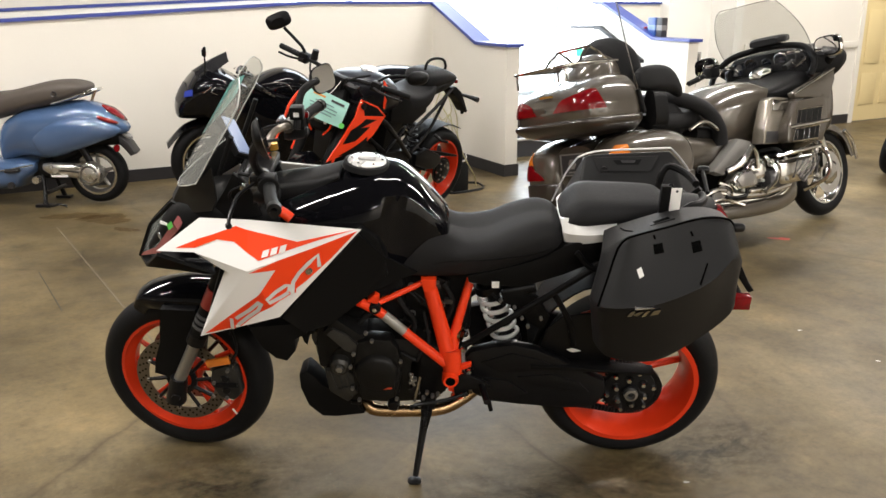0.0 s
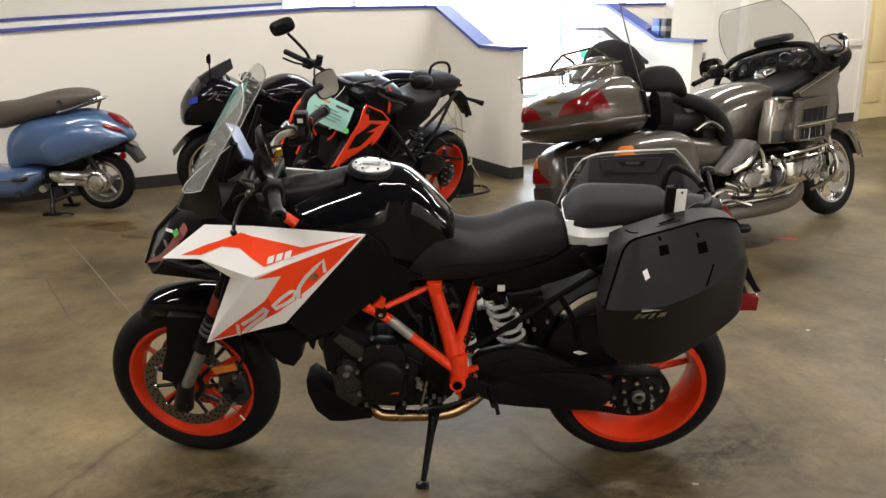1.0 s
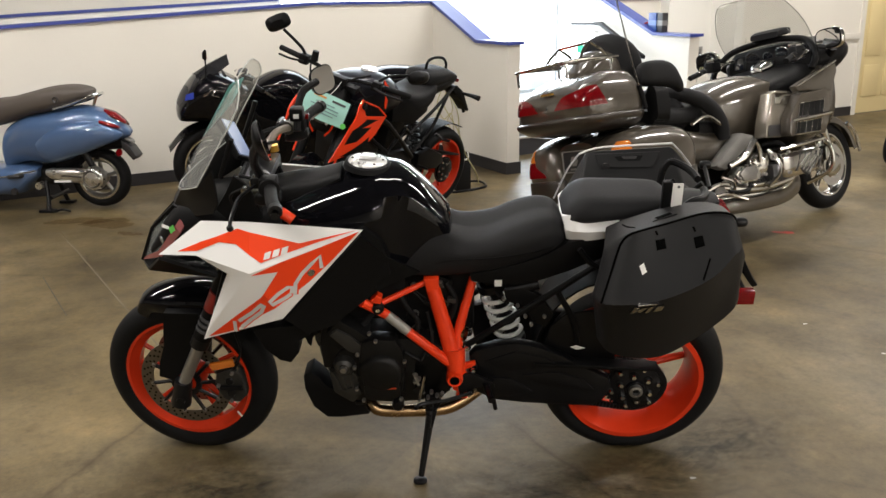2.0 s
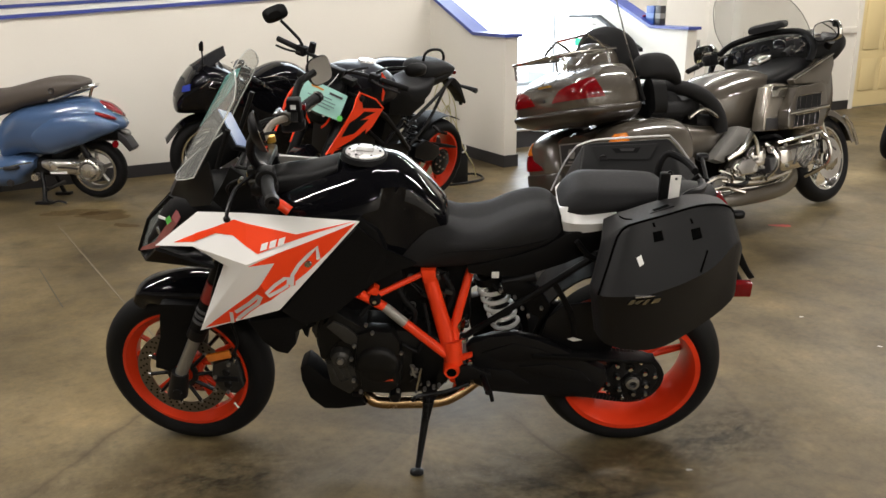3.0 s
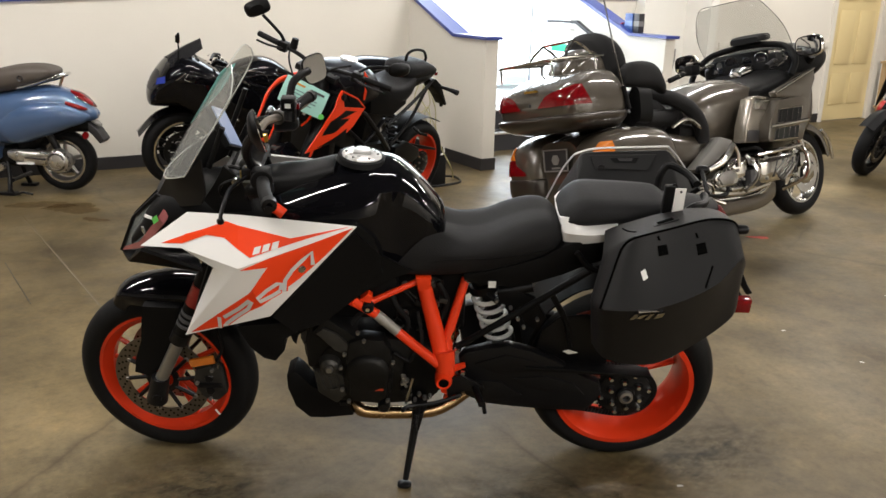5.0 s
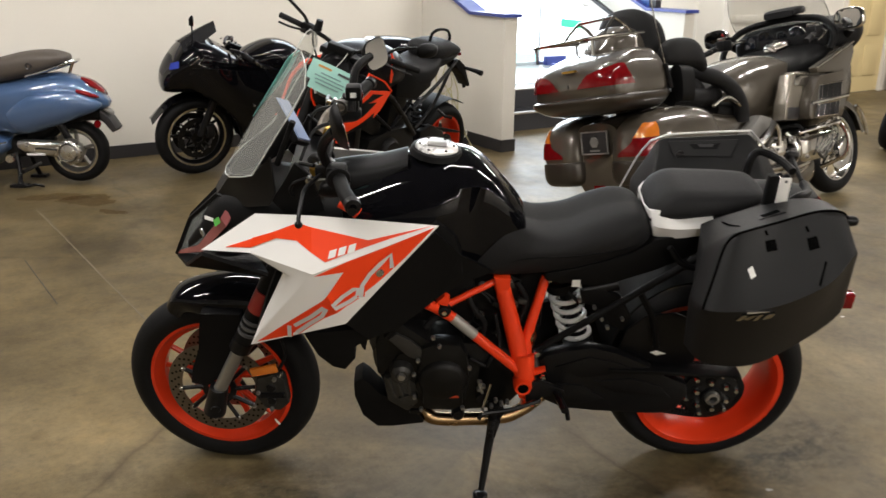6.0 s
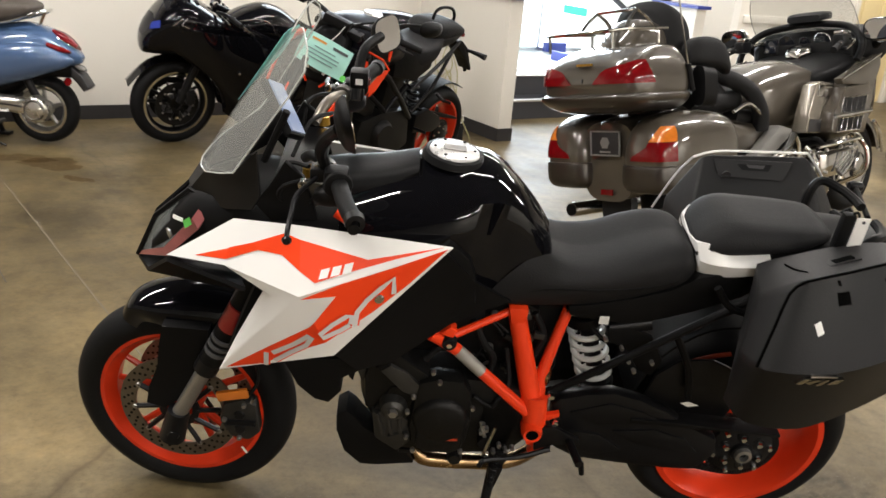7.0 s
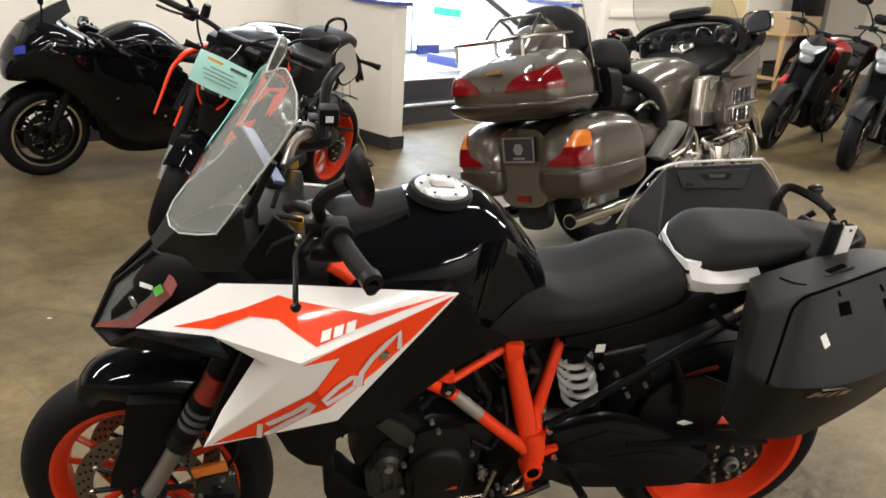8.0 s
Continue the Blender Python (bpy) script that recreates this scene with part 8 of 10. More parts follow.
    part("dash_cluster", box(1.34, 1.40, -0.12, 0.12, 0.97, 1.02, 0.01), M_matt, sb)
    part("silencer", tube([(0.45, -0.16, 0.28), (0.10, -0.20, 0.36), (-0.30, -0.24, 0.46)], 0.055, n=16, steps=3), M_satin, sb)
    part("kick_stand", tube([(0.62, 0.14, 0.26), (0.60, 0.22, 0.10), (0.58, 0.245, 0.04)], 0.011, n=8, steps=2), M_satin, sb)
    return sb


# ---- upright, half-naked motorcycles: one pattern, three different machines ----
def build_shroud(dk):
    v = [(1.175, 0.225, 0.985), (1.142, 0.230, 0.877), (0.930, 0.215, 0.848), (1.042, 0.232, 0.745), (1.160, 0.238, 0.672), (1.418, 0.210, 0.610), (1.360, 0.226, 0.703), (1.238, 0.240, 0.882), (1.212, 0.236, 0.953)]
    sh = part("tank_shroud", facets(v, [(0, 1, 7, 8), (1, 2, 3), (1, 3, 7), (3, 4, 7), (4, 5, 6), (4, 6, 7)], 0.008), M_orange, dk, "orange tank shroud with black slashes", smooth=15)
    tris = [tuple((v[k][0], -v[k][1], v[k][2]) for k in f) for f in ((0, 1, 7), (1, 2, 3), (1, 3, 7), (3, 4, 7), (4, 5, 6), (4, 6, 7))]
    for q in ([(1.130, 0.857), (1.262, 0.800), (1.176, 0.807)], [(1.262, 0.800), (1.318, 0.715), (1.218, 0.725), (1.176, 0.807)], [(1.176, 0.807), (1.218, 0.725), (1.088, 0.802)], [(1.130, 0.857), (1.176, 0.807), (1.02, 0.838)], [(1.106, 0.741), (1.230, 0.684), (1.208, 0.649), (1.109, 0.704)], [(1.230, 0.684), (1.343, 0.638), (1.208, 0.649)]):
        film = mirrored(draped(q, tris, 0.004))
        part("black_slash", film, M_matt, sh, smooth=None)
    part("shroud_strip", facets([(0.962, 0.200, 1.080), (0.902, 0.200, 1.023), (0.930, 0.205, 0.894), (0.945, 0.207, 0.90), (0.950, 0.205, 1.01)], [(0, 1, 4), (1, 2, 3, 4)], 0.006), M_orange, dk)
    part("shroud_edge", tube([(1.17, 0.228, 0.975), (1.02, 0.222, 0.918), (0.93, 0.212, 0.85)], 0.006, n=6, steps=1), M_orange, dk)
    part("shroud_back", plate([(1.15, 0.97), (0.93, 1.03), (0.89, 0.90), (1.03, 0.76), (1.16, 0.69), (1.36, 0.66), (1.22, 0.88)], 0.15, 0.195, 0.01), M_matt, dk)


def build_duke():
    dk = thing("naked_motorcycle", "black and orange naked street motorcycle with a paper tag", "motorcycle", m=frame_of(-0.05, 3.76, 233, 10))
    rw = cast_wheel(dk, (0.08, 0, 0.312), 0.312, 0.185, 0.225, 0.15, 5, M_rimorange, name="rear_wheel", twin=0.14)
    part("sprocket_carrier", lathe([(0, 0.125), (0.03, 0.125), (0.085, 0.105), (0.088, 0.085), (0, 0.085)], n=30, closed=False), M_satin, rw)
    part("sprocket", lathe([(0.10, 0.090), (0.10, 0.096), (0.06, 0.096), (0.06, 0.090)], n=40), M_satin, rw)
    for k in range(6):
        a = k * math.pi / 3
        part("bolt", bolt(0.072 * math.cos(a), 0.108, 0.072 * math.sin(a), 0.009, 0.009, side=1), M_steel, rw)
        part("bolt", bolt(0.045 * math.cos(a + 0.5), 0.116, 0.045 * math.sin(a + 0.5), 0.009, 0.009, side=1), M_steel, rw)
    part("swingarm", plate([(0.46, 0.50), (0.34, 0.53), (0.18, 0.46), (0.16, 0.40), (0.24, 0.36), (0.46, 0.38)], 0.10, 0.145, 0.012), M_satin, dk, "dark cast swingarm")
    part("swingarm", plate([(0.46, 0.50), (0.22, 0.46), (-0.04, 0.36), (-0.06, 0.27), (0.18, 0.32), (0.46, 0.38)], -0.145, -0.10, 0.012), M_satin, dk)
    part("chain_guard", plate([(0.40, 0.53), (0.10, 0.46), (-0.06, 0.42), (-0.05, 0.41), (0.12, 0.44), (0.40, 0.51)], 0.085, 0.125, 0.003), M_matt, dk)
    part("rear_hugger", skin([[(0.08 + 0.355 * math.cos(a), y, 0.312 + 0.352 * math.sin(a)) for a in (radians(35), radians(65), radians(95), radians(120))] for y in (-0.09, 0, 0.09)], 0.005), M_matt, dk)
    front = []
    fw = cast_wheel(dk, (1.46, 0, 0.298), 0.298, 0.12, 0.222, 0.09, 5, M_orange, name="front_wheel", twin=0.20)
    front.append(fw)
    ahead = Matrix.Translation((0.12, 0, -0.035))
    bars = []
    for s in (-1, 1):
        brake_disc(fw, s * 0.062, 0.158, 0.116, holes=16, n=40)
        bars += [part("bar_half", tube([(1.12, s * 0.03, 1.12), (1.13, s * 0.12, 1.155), (1.10, s * 0.24, 1.16), (1.015, s * 0.44, 1.145)], 0.013, n=10), M_satin, dk),
                 part("grip", tube([(1.085, s * 0.285, 1.158), (1.015, s * 0.445, 1.145)], 0.018, n=12, steps=1), M_rubber, dk),
                 part("lever", tube([(1.14, s * 0.24, 1.155), (1.155, s * 0.32, 1.145), (1.09, s * 0.42, 1.125)], 0.007, n=6), M_satin, dk),
                 part("bar_control", box(1.075, 1.14, s * 0.245 - 0.03, s * 0.245 + 0.03, 1.13, 1.19, 0.01), M_matt, dk)]
        front += [part("fork_tube", tube([(1.455, s * 0.105, 0.31), (1.37, s * 0.105, 0.50)], 0.026, n=14, steps=1), M_alloy, dk),
                  part("fork_outer", tube([(1.38, s * 0.105, 0.48), (1.13, s * 0.105, 1.06)], 0.032, n=14, steps=1), M_matt, dk),
                  part("brake_caliper", box(1.33, 1.40, s * 0.10 - 0.03, s * 0.10 + 0.03, 0.30, 0.42, 0.012), M_alloy, dk),
                  part("fork_stripe", tube([(1.345, s * 0.138, 0.57), (1.30, s * 0.138, 0.67)], 0.010, n=6, steps=1), M_orange, dk),
                  part("turn_signal", tube([(1.24, s * 0.11, 0.98), (1.26, s * 0.19, 0.985), (1.265, s * 0.225, 0.985)], 0.010, n=10, steps=1, r2=0.020), M_matt, dk)]
    bars.append(part("reservoir", lathe([(0, 0.03), (0.02, 0.03), (0.024, -0.03), (0, -0.03)], n=16, closed=False, turn=pose(0, 0, 0, 90), centre=(1.15, -0.17, 1.215)), M_matt, dk))
    bars.append(part("mirror_stem", tube([(1.10, -0.25, 1.18), (1.12, -0.275, 1.225), (1.16, -0.40, 1.305)], 0.010, n=8, steps=2), M_matt, dk))
    mir = part("mirror", loft([(-0.02, 0, 0, 0.060, 0.036, 0.036, 3.0), (0.0, 0, 0, 0.078, 0.048, 0.048, 3.2), (0.035, 0, 0, 0.04, 0.022, 0.022, 2.4)], n=20), M_matt, dk)
    mir.matrix_basis = ahead @ pose(1.17, -0.44, 1.335, 38, 0, 20)
    part("mirror_glass", loft([(-0.0235, 0, 0, 0.04, 0.026, 0.026, 2.4), (-0.021, 0, 0, 0.04, 0.026, 0.026, 2.4)], n=20), M_mirror, mir)
    front.append(mir)
    part("mirror_stem", tube([(1.10, 0.27, 1.10), (1.05, 0.31, 1.14), (0.92, 0.35, 1.145)], 0.008, n=8, steps=3), M_matt, dk)
    low = part("mirror", loft([(-0.03, 0, 0, 0.02, 0.02, 0.02, 2.4), (-0.01, 0, 0, 0.085, 0.042, 0.048, 2.6), (0.015, 0, 0, 0.065, 0.03, 0.035, 2.4), (0.03, 0, 0, 0.02, 0.012, 0.012, 2.2)], n=20), M_matt, dk)
    low.matrix_basis = pose(0.82, 0.36, 1.125, 0, 0, 80)
    for ob in bars:
        ob.matrix_basis = ahead @ ob.matrix_basis
    front += bars
    front.append(part("triple_clamp", box(1.08, 1.26, -0.135, 0.135, 1.03, 1.07, 0.01), M_satin, dk))
    front.append(part("bar_riser", box(1.20, 1.26, -0.06, 0.06, 1.06, 1.09, 0.008), M_satin, dk))
    front.append(part("dashboard", box(1.27, 1.34, -0.075, 0.075, 1.08, 1.13, 0.012), M_matt, dk))
    lamp = part("headlight_mask", loft([(1.22, 0, 0.95, 0.10, 0.12, 0.16, 2.6), (1.31, 0, 0.93, 0.105, 0.11, 0.16, 2.8), (1.38, 0, 0.89, 0.08, 0.08, 0.12, 2.8), (1.41, 0, 0.86, 0.045, 0.04, 0.06, 2.4)], n=28), M_matt, dk, smooth=50)
    part("headlight_lens", loft([(1.365, 0, 0.895, 0.085, 0.055, 0.07, 2.6), (1.405, 0, 0.885, 0.06, 0.04, 0.055, 2.6), (1.42, 0, 0.88, 0.03, 0.02, 0.03, 2.2)], n=24), M_headlens, lamp, "dark headlight lens")
    for q in (-1, 1):
        part("mask_trim", tube([(1.38, q * 0.085, 0.86), (1.378, q * 0.07, 0.80), (1.365, q * 0.04, 0.75)], 0.007, n=8), M_orange, lamp)
        part("white_trim", tube([(1.38, q * 0.055, 0.945), (1.405, q * 0.06, 0.89), (1.408, q * 0.045, 0.84)], 0.009, n=8), M_paintwhite, lamp)
    front.append(lamp)
    front.append(part("front_fender", skin([[(1.46 + 0.335 * math.cos(a), y, 0.298 + (0.335 - abs(y) * 0.5) * math.sin(a)) for a in (radians(45), radians(75), radians(105), radians(140))] for y in (-0.07, -0.035, 0, 0.035, 0.07)], 0.004), M_gloss, dk))
    # the bars and the front wheel are turned to the left lock
    axis = Vector((-0.41, 0, 0.912)).normalized()
    steer = Matrix.Translation((1.13, 0, 1.05)) @ Matrix.Rotation(radians(27), 4, axis) @ Matrix.Translation((-1.13, 0, -1.05))
    for ob in front:
        ob.matrix_basis = steer @ ob.matrix_basis
    # tank, shrouds, seats
    part("fuel_tank", loft([(1.16, 0, 1.00, 0.12, 0.06, 0.10, 2.6), (1.06, 0, 1.00, 0.19, 0.095, 0.14, 2.6), (0.90, 0, 0.99, 0.205, 0.115, 0.17, 2.4), (0.78, 0, 0.95, 0.17, 0.115, 0.14, 2.3), (0.69, 0, 0.90, 0.13, 0.075, 0.10, 2.3), (0.64, 0, 0.86, 0.10, 0.02, 0.05, 2.2)], n=36), M_tankblack, dk, "black fuel tank", smooth=60)
    part("fuel_cap", moved(lathe([(0, 0.01), (0.05, 0.01), (0.06, -0.005), (0, -0.005)], n=28, closed=False), pose(0.90, 0, 1.108, 90)), M_cap, dk)
    for s in (-1, 1):
        flip = (lambda q: q) if s > 0 else mirrored
        if s < 0:
            part("tank_shroud", tube([(1.12, -0.19, 0.975), (1.24, -0.22, 0.944), (1.295, -0.225, 0.912), (1.345, -0.23, 0.858), (1.39, -0.228, 0.763), (1.452, -0.22, 0.64)], 0.020, n=8, r2=0.006), M_orange, dk, "slim orange edge of the far shroud", smooth=60)
            part("shroud_back", flip(plate([(1.15, 0.97), (0.93, 1.03), (0.89, 0.90), (1.03, 0.76), (1.16, 0.69), (1.36, 0.66), (1.22, 0.88)], 0.15, 0.195, 0.01)), M_matt, dk)
        else:
            build_shroud(dk)
        part("frame_tube", tube([(1.13, s * 0.08, 0.95), (0.86, s * 0.17, 0.78), (0.55, s * 0.15, 0.50)], 0.018, n=10, steps=2), M_satin, dk)
        part("frame_tube", tube([(1.11, s * 0.08, 0.80), (0.84, s * 0.17, 0.58), (0.66, s * 0.16, 0.72)], 0.015, n=10, steps=1), M_satin, dk)
        part("side_panel", flip(plate([(0.80, 0.96), (0.74, 0.99), (0.60, 0.90), (0.42, 0.86), (0.42, 0.81), (0.56, 0.735), (0.79, 0.775)], 0.10, 0.148, 0.012)), M_matt, dk)
        part("subframe_tube", tube([(0.56, s * 0.12, 0.66), (0.30, s * 0.11, 0.80), (0.05, s * 0.07, 0.93)], 0.013, n=8), M_satin, dk)
        part("subframe_tube", tube([(0.50, s * 0.12, 0.52), (0.32, s * 0.115, 0.66), (0.14, s * 0.09, 0.88)], 0.012, n=8), M_satin, dk)
        part("passenger_peg", tube([(0.26, s * 0.12, 0.62), (0.22, s * 0.16, 0.58), (0.20, s * 0.21, 0.58)], 0.011, n=8, steps=1), M_satin, dk)
        part("footrest", tube([(0.47, s * 0.15, 0.42), (0.46, s * 0.24, 0.42)], 0.010, n=8, steps=1), M_satin, dk)
        part("tail_signal", tube([(-0.10, s * 0.03, 0.865), (-0.12, s * 0.13, 0.86), (-0.125, s * 0.185, 0.855)], 0.010, n=10, steps=1, r2=0.021), M_matt, dk)
        part("engine_cover", lathe([(0, s * 0.19), (0.07, s * 0.19), (0.09, s * 0.165), (0.095, s * 0.13), (0, s * 0.13)], n=28, closed=False, centre=(0.80, 0, 0.42)), M_engine, dk)
    part("rider_seat", loft([(0.78, 0, 0.94, 0.10, 0.05, 0.08, 2.6), (0.68, 0, 0.92, 0.13, 0.05, 0.12, 2.7), (0.52, 0, 0.90, 0.16, 0.05, 0.13, 2.8), (0.40, 0, 0.92, 0.16, 0.06, 0.11, 2.8), (0.32, 0, 0.95, 0.13, 0.07, 0.08, 2.6)], n=32), M_seat, dk, smooth=60)
    part("passenger_seat", loft([(0.42, 0, 1.02, 0.08, 0.02, 0.04, 2.4), (0.38, 0, 1.02, 0.12, 0.055, 0.07, 2.6), (0.30, 0, 1.02, 0.135, 0.062, 0.07, 2.8), (0.18, 0, 1.025, 0.125, 0.055, 0.06, 2.8), (0.06, 0, 1.01, 0.095, 0.03, 0.04, 2.6), (0.02, 0, 1.0, 0.06, 0.012, 0.02, 2.4)], n=32), M_seat, dk, "raised black passenger seat", smooth=60)
    part("tail_cowl", loft([(0.40, 0, 0.94, 0.13, 0.04, 0.07, 2.6), (0.20, 0, 0.965, 0.11, 0.035, 0.06, 2.6), (0.04, 0, 0.985, 0.07, 0.02, 0.04, 2.5), (0.0, 0, 0.99, 0.03, 0.012, 0.02, 2.3)], n=24), M_matt, dk, smooth=60)
    part("seat_strap", tube([(0.36, 0.04, 1.08), (0.36, 0.05, 1.13), (0.30, 0.055, 1.155), (0.20, 0.055, 1.145), (0.15, 0.05, 1.10), (0.14, 0.04, 1.06)], 0.010, n=8), M_matt, dk, "raised black seat strap")
    part("plate_bracket", plate([(0.06, 0.93), (-0.02, 0.93), (-0.10, 0.88), (-0.205, 0.73), (-0.195, 0.715), (-0.11, 0.80), (-0.02, 0.86)], -0.05, 0.05, 0.006), M_matt, dk)
    part("plate_arm", tube([(-0.10, 0.0, 0.86), (-0.16, 0.0, 0.80), (-0.21, 0.0, 0.70)], 0.014, n=8), M_matt, dk)
    part("tail_light", box(-0.035, -0.01, -0.045, 0.045, 0.955, 0.98, 0.004), M_redlens, dk)
    part("crankcase", plate([(0.50, 0.32), (0.58, 0.28), (0.94, 0.28), (1.04, 0.38), (1.0, 0.52), (0.82, 0.56), (0.56, 0.56)], -0.15, 0.15, 0.02), M_engine, dk)
    part("front_cylinder", plate([(0.88, 0.50), (1.08, 0.60), (1.12, 0.72), (1.0, 0.76), (0.86, 0.62)], -0.12, 0.12, 0.015), M_engine, dk)
    part("rear_cylinder", plate([(0.60, 0.52), (0.62, 0.80), (0.76, 0.82), (0.80, 0.54)], -0.11, 0.11, 0.015), M_engine, dk)
    part("radiator", box(1.12, 1.17, -0.17, 0.17, 0.48, 0.80, 0.006), M_satin, dk)
    part("belly_pan", plate([(0.64, 0.22), (0.60, 0.30), (1.08, 0.36), (1.16, 0.44), (1.14, 0.34), (1.06, 0.22)], -0.13, 0.13, 0.012), M_matt, dk)
    part("silencer", tube([(0.50, -0.14, 0.32), (0.24, -0.19, 0.40), (-0.05, -0.21, 0.52)], 0.055, n=16, steps=3), M_satin, dk)
    part("kick_stand", tube([(0.62, 0.14, 0.28), (0.61, 0.21, 0.12), (0.60, 0.25, 0.040)], 0.011, n=8, steps=2), M_satin, dk)
    part("shock_spring", helix((0.46, 0.06, 0.72), (0.40, 0.06, 0.50), 0.035, 0.007, 5), M_satin, dk)
    for p in (((1.15, 0.12, 1.05), (1.10, 0.20, 0.95), (1.0, 0.16, 0.82)), ((1.12, 0.22, 1.13), (1.24, 0.14, 1.08), (1.26, 0.06, 0.92)), ((1.20, -0.22, 1.16), (1.30, -0.12, 1.08), (1.26, -0.06, 0.92))):
        part("cable", tube(p, 0.006, n=6), M_rubber, dk)
    return dk


def build_naked(name, label, m, tank, shroud, wheel, fork, head, accent, seat_strap=False, slashes=False, tail=0.0):
    nb = thing(name, label, "motorcycle", m=m)
    fw = cast_wheel(nb, (1.46, 0, 0.298), 0.298, 0.12, 0.222, 0.09, 5, wheel, name="front_wheel", twin=0.16, turn=pose(0, 0, 0, 0, 0, 4))
    for s in (-1, 1):
        brake_disc(fw, s * 0.065, 0.155, 0.115, holes=14, n=36)
    rw = cast_wheel(nb, (0, 0, 0.31), 0.31, 0.18, 0.222, 0.14, 5, wheel, name="rear_wheel", twin=0.14)
    part("sprocket", lathe([(0.10, 0.095), (0.10, 0.10), (0.04, 0.115), (0.04, 0.095)], n=36), M_satin, rw)
    for k in range(6):
        a = k * math.pi / 3
        part("bolt", bolt(0.07 * math.cos(a), 0.102, 0.07 * math.sin(a), 0.008, 0.008, side=1), M_steel, rw)
    for s in (-1, 1):
        part("fork_tube", tube([(1.455, s * 0.105, 0.31), (1.36, s * 0.105, 0.52)], 0.026, n=14, steps=1), fork, nb)
        part("fork_outer", tube([(1.37, s * 0.105, 0.50), (1.14, s * 0.105, 1.02)], 0.031, n=14, steps=1), M_satin, nb)
        part("brake_caliper", box(1.32, 1.39, s * 0.10 - 0.03, s * 0.10 + 0.03, 0.30, 0.42, 0.012), M_alloy, nb)
        part("swingarm", plate([(0.45, 0.50), (0.22, 0.44), (-0.04, 0.36), (-0.06, 0.27), (0.18, 0.32), (0.45, 0.38)], s * 0.105, s * 0.145, 0.010), M_greyplastic if slashes else M_satin, nb)
        part("subframe_tube", tube([(0.50, s * 0.12, 0.62), (0.15, s * 0.12, 0.76), (-0.20, s * 0.07, 0.86 + tail)], 0.012, n=8), M_satin, nb)
        part("subframe_tube", tube([(0.42, s * 0.12, 0.50), (0.15, s * 0.12, 0.66), (-0.10, s * 0.09, 0.82 + tail)], 0.011, n=8), M_satin, nb)
        part("frame_tube", tube([(1.10, s * 0.07, 0.92), (0.82, s * 0.17, 0.74), (0.48, s * 0.15, 0.48)], 0.017, n=10, steps=2), accent, nb)
        part("frame_tube", tube([(1.08, s * 0.07, 0.78), (0.80, s * 0.17, 0.56), (0.62, s * 0.16, 0.66)], 0.014, n=10, steps=1), accent, nb)
        sh = part("tank_shroud", facets([(1.16, s * 0.215, 0.99), (0.94, s * 0.225, 0.98), (0.78, s * 0.20, 0.90), (1.02, s * 0.255, 0.74), (1.24, s * 0.225, 0.56), (1.22, s * 0.24, 0.80)], [(0, 1, 5), (1, 2, 3), (1, 3, 5), (5, 3, 4)], 0.008), shroud, nb, smooth=15)
        if slashes:
            for x, z in ((1.10, 0.86), (1.04, 0.79), (1.16, 0.72)):
                part("black_slash", plate([(x, z), (x + 0.075, z + 0.10), (x + 0.10, z + 0.10), (x + 0.045, z - 0.015)], s * 0.247, s * 0.264), M_matt, sh)
        part("footrest", tube([(0.44, s * 0.15, 0.40), (0.43, s * 0.24, 0.40)], 0.010, n=8, steps=1), M_satin, nb)
        part("turn_signal", tube([(-0.24, s * 0.04, 0.85 + tail * 0.6), (-0.26, s * 0.13, 0.845 + tail * 0.6), (-0.27, s * 0.165, 0.84 + tail * 0.6)], 0.014, n=10, steps=1, r2=0.022), M_satin, nb)
        part("bar_half", tube([(1.12, s * 0.04, 1.07), (1.11, s * 0.14, 1.11), (1.07, s * 0.25, 1.115), (0.99, s * 0.385, 1.10)], 0.012, n=10), M_satin, nb)
        part("grip", tube([(1.045, s * 0.295, 1.113), (0.99, s * 0.39, 1.10)], 0.018, n=12, steps=1), M_rubber, nb)
        part("lever", tube([(1.10, s * 0.25, 1.115), (1.11, s * 0.33, 1.10), (1.05, s * 0.41, 1.085)], 0.006, n=6), M_satin, nb)
        part("bar_control", box(1.045, 1.10, s * 0.255 - 0.03, s * 0.255 + 0.03, 1.09, 1.14, 0.01), M_matt, nb)
        drop = 0.17 if slashes and s > 0 else 0.0
        part("mirror_stem", tube([(1.08, s * 0.26, 1.13), (1.10, s * 0.30, 1.22 - drop * 0.5), (1.13, s * 0.36, 1.30 - drop)], 0.007, n=8, steps=2), M_matt, nb)
        mir = part("mirror", loft([(1.10, s * 0.39, 1.335 - drop, 0.06, 0.036, 0.036, 2.4), (1.12, s * 0.39, 1.335 - drop, 0.068, 0.044, 0.044, 2.4), (1.15, s * 0.38, 1.33 - drop, 0.04, 0.022, 0.022, 2.2)], n=20), M_matt, nb)
        part("mirror_glass", loft([(1.096, s * 0.39, 1.335 - drop, 0.056, 0.032, 0.032, 2.4), (1.10, s * 0.39, 1.335 - drop, 0.056, 0.032, 0.032, 2.4)], n=20), M_mirror, mir)
    part("front_fender", skin([[(1.46 + 0.34 * math.cos(a), y, 0.298 + (0.34 - abs(y) * 0.5) * math.sin(a)) for a in (radians(35), radians(70), radians(105), radians(140))] for y in (-0.07, -0.035, 0, 0.035, 0.07)], 0.004), M_matt, nb)
    part("triple_clamp", box(1.10, 1.19, -0.13, 0.13, 0.99, 1.03, 0.01), M_satin, nb)
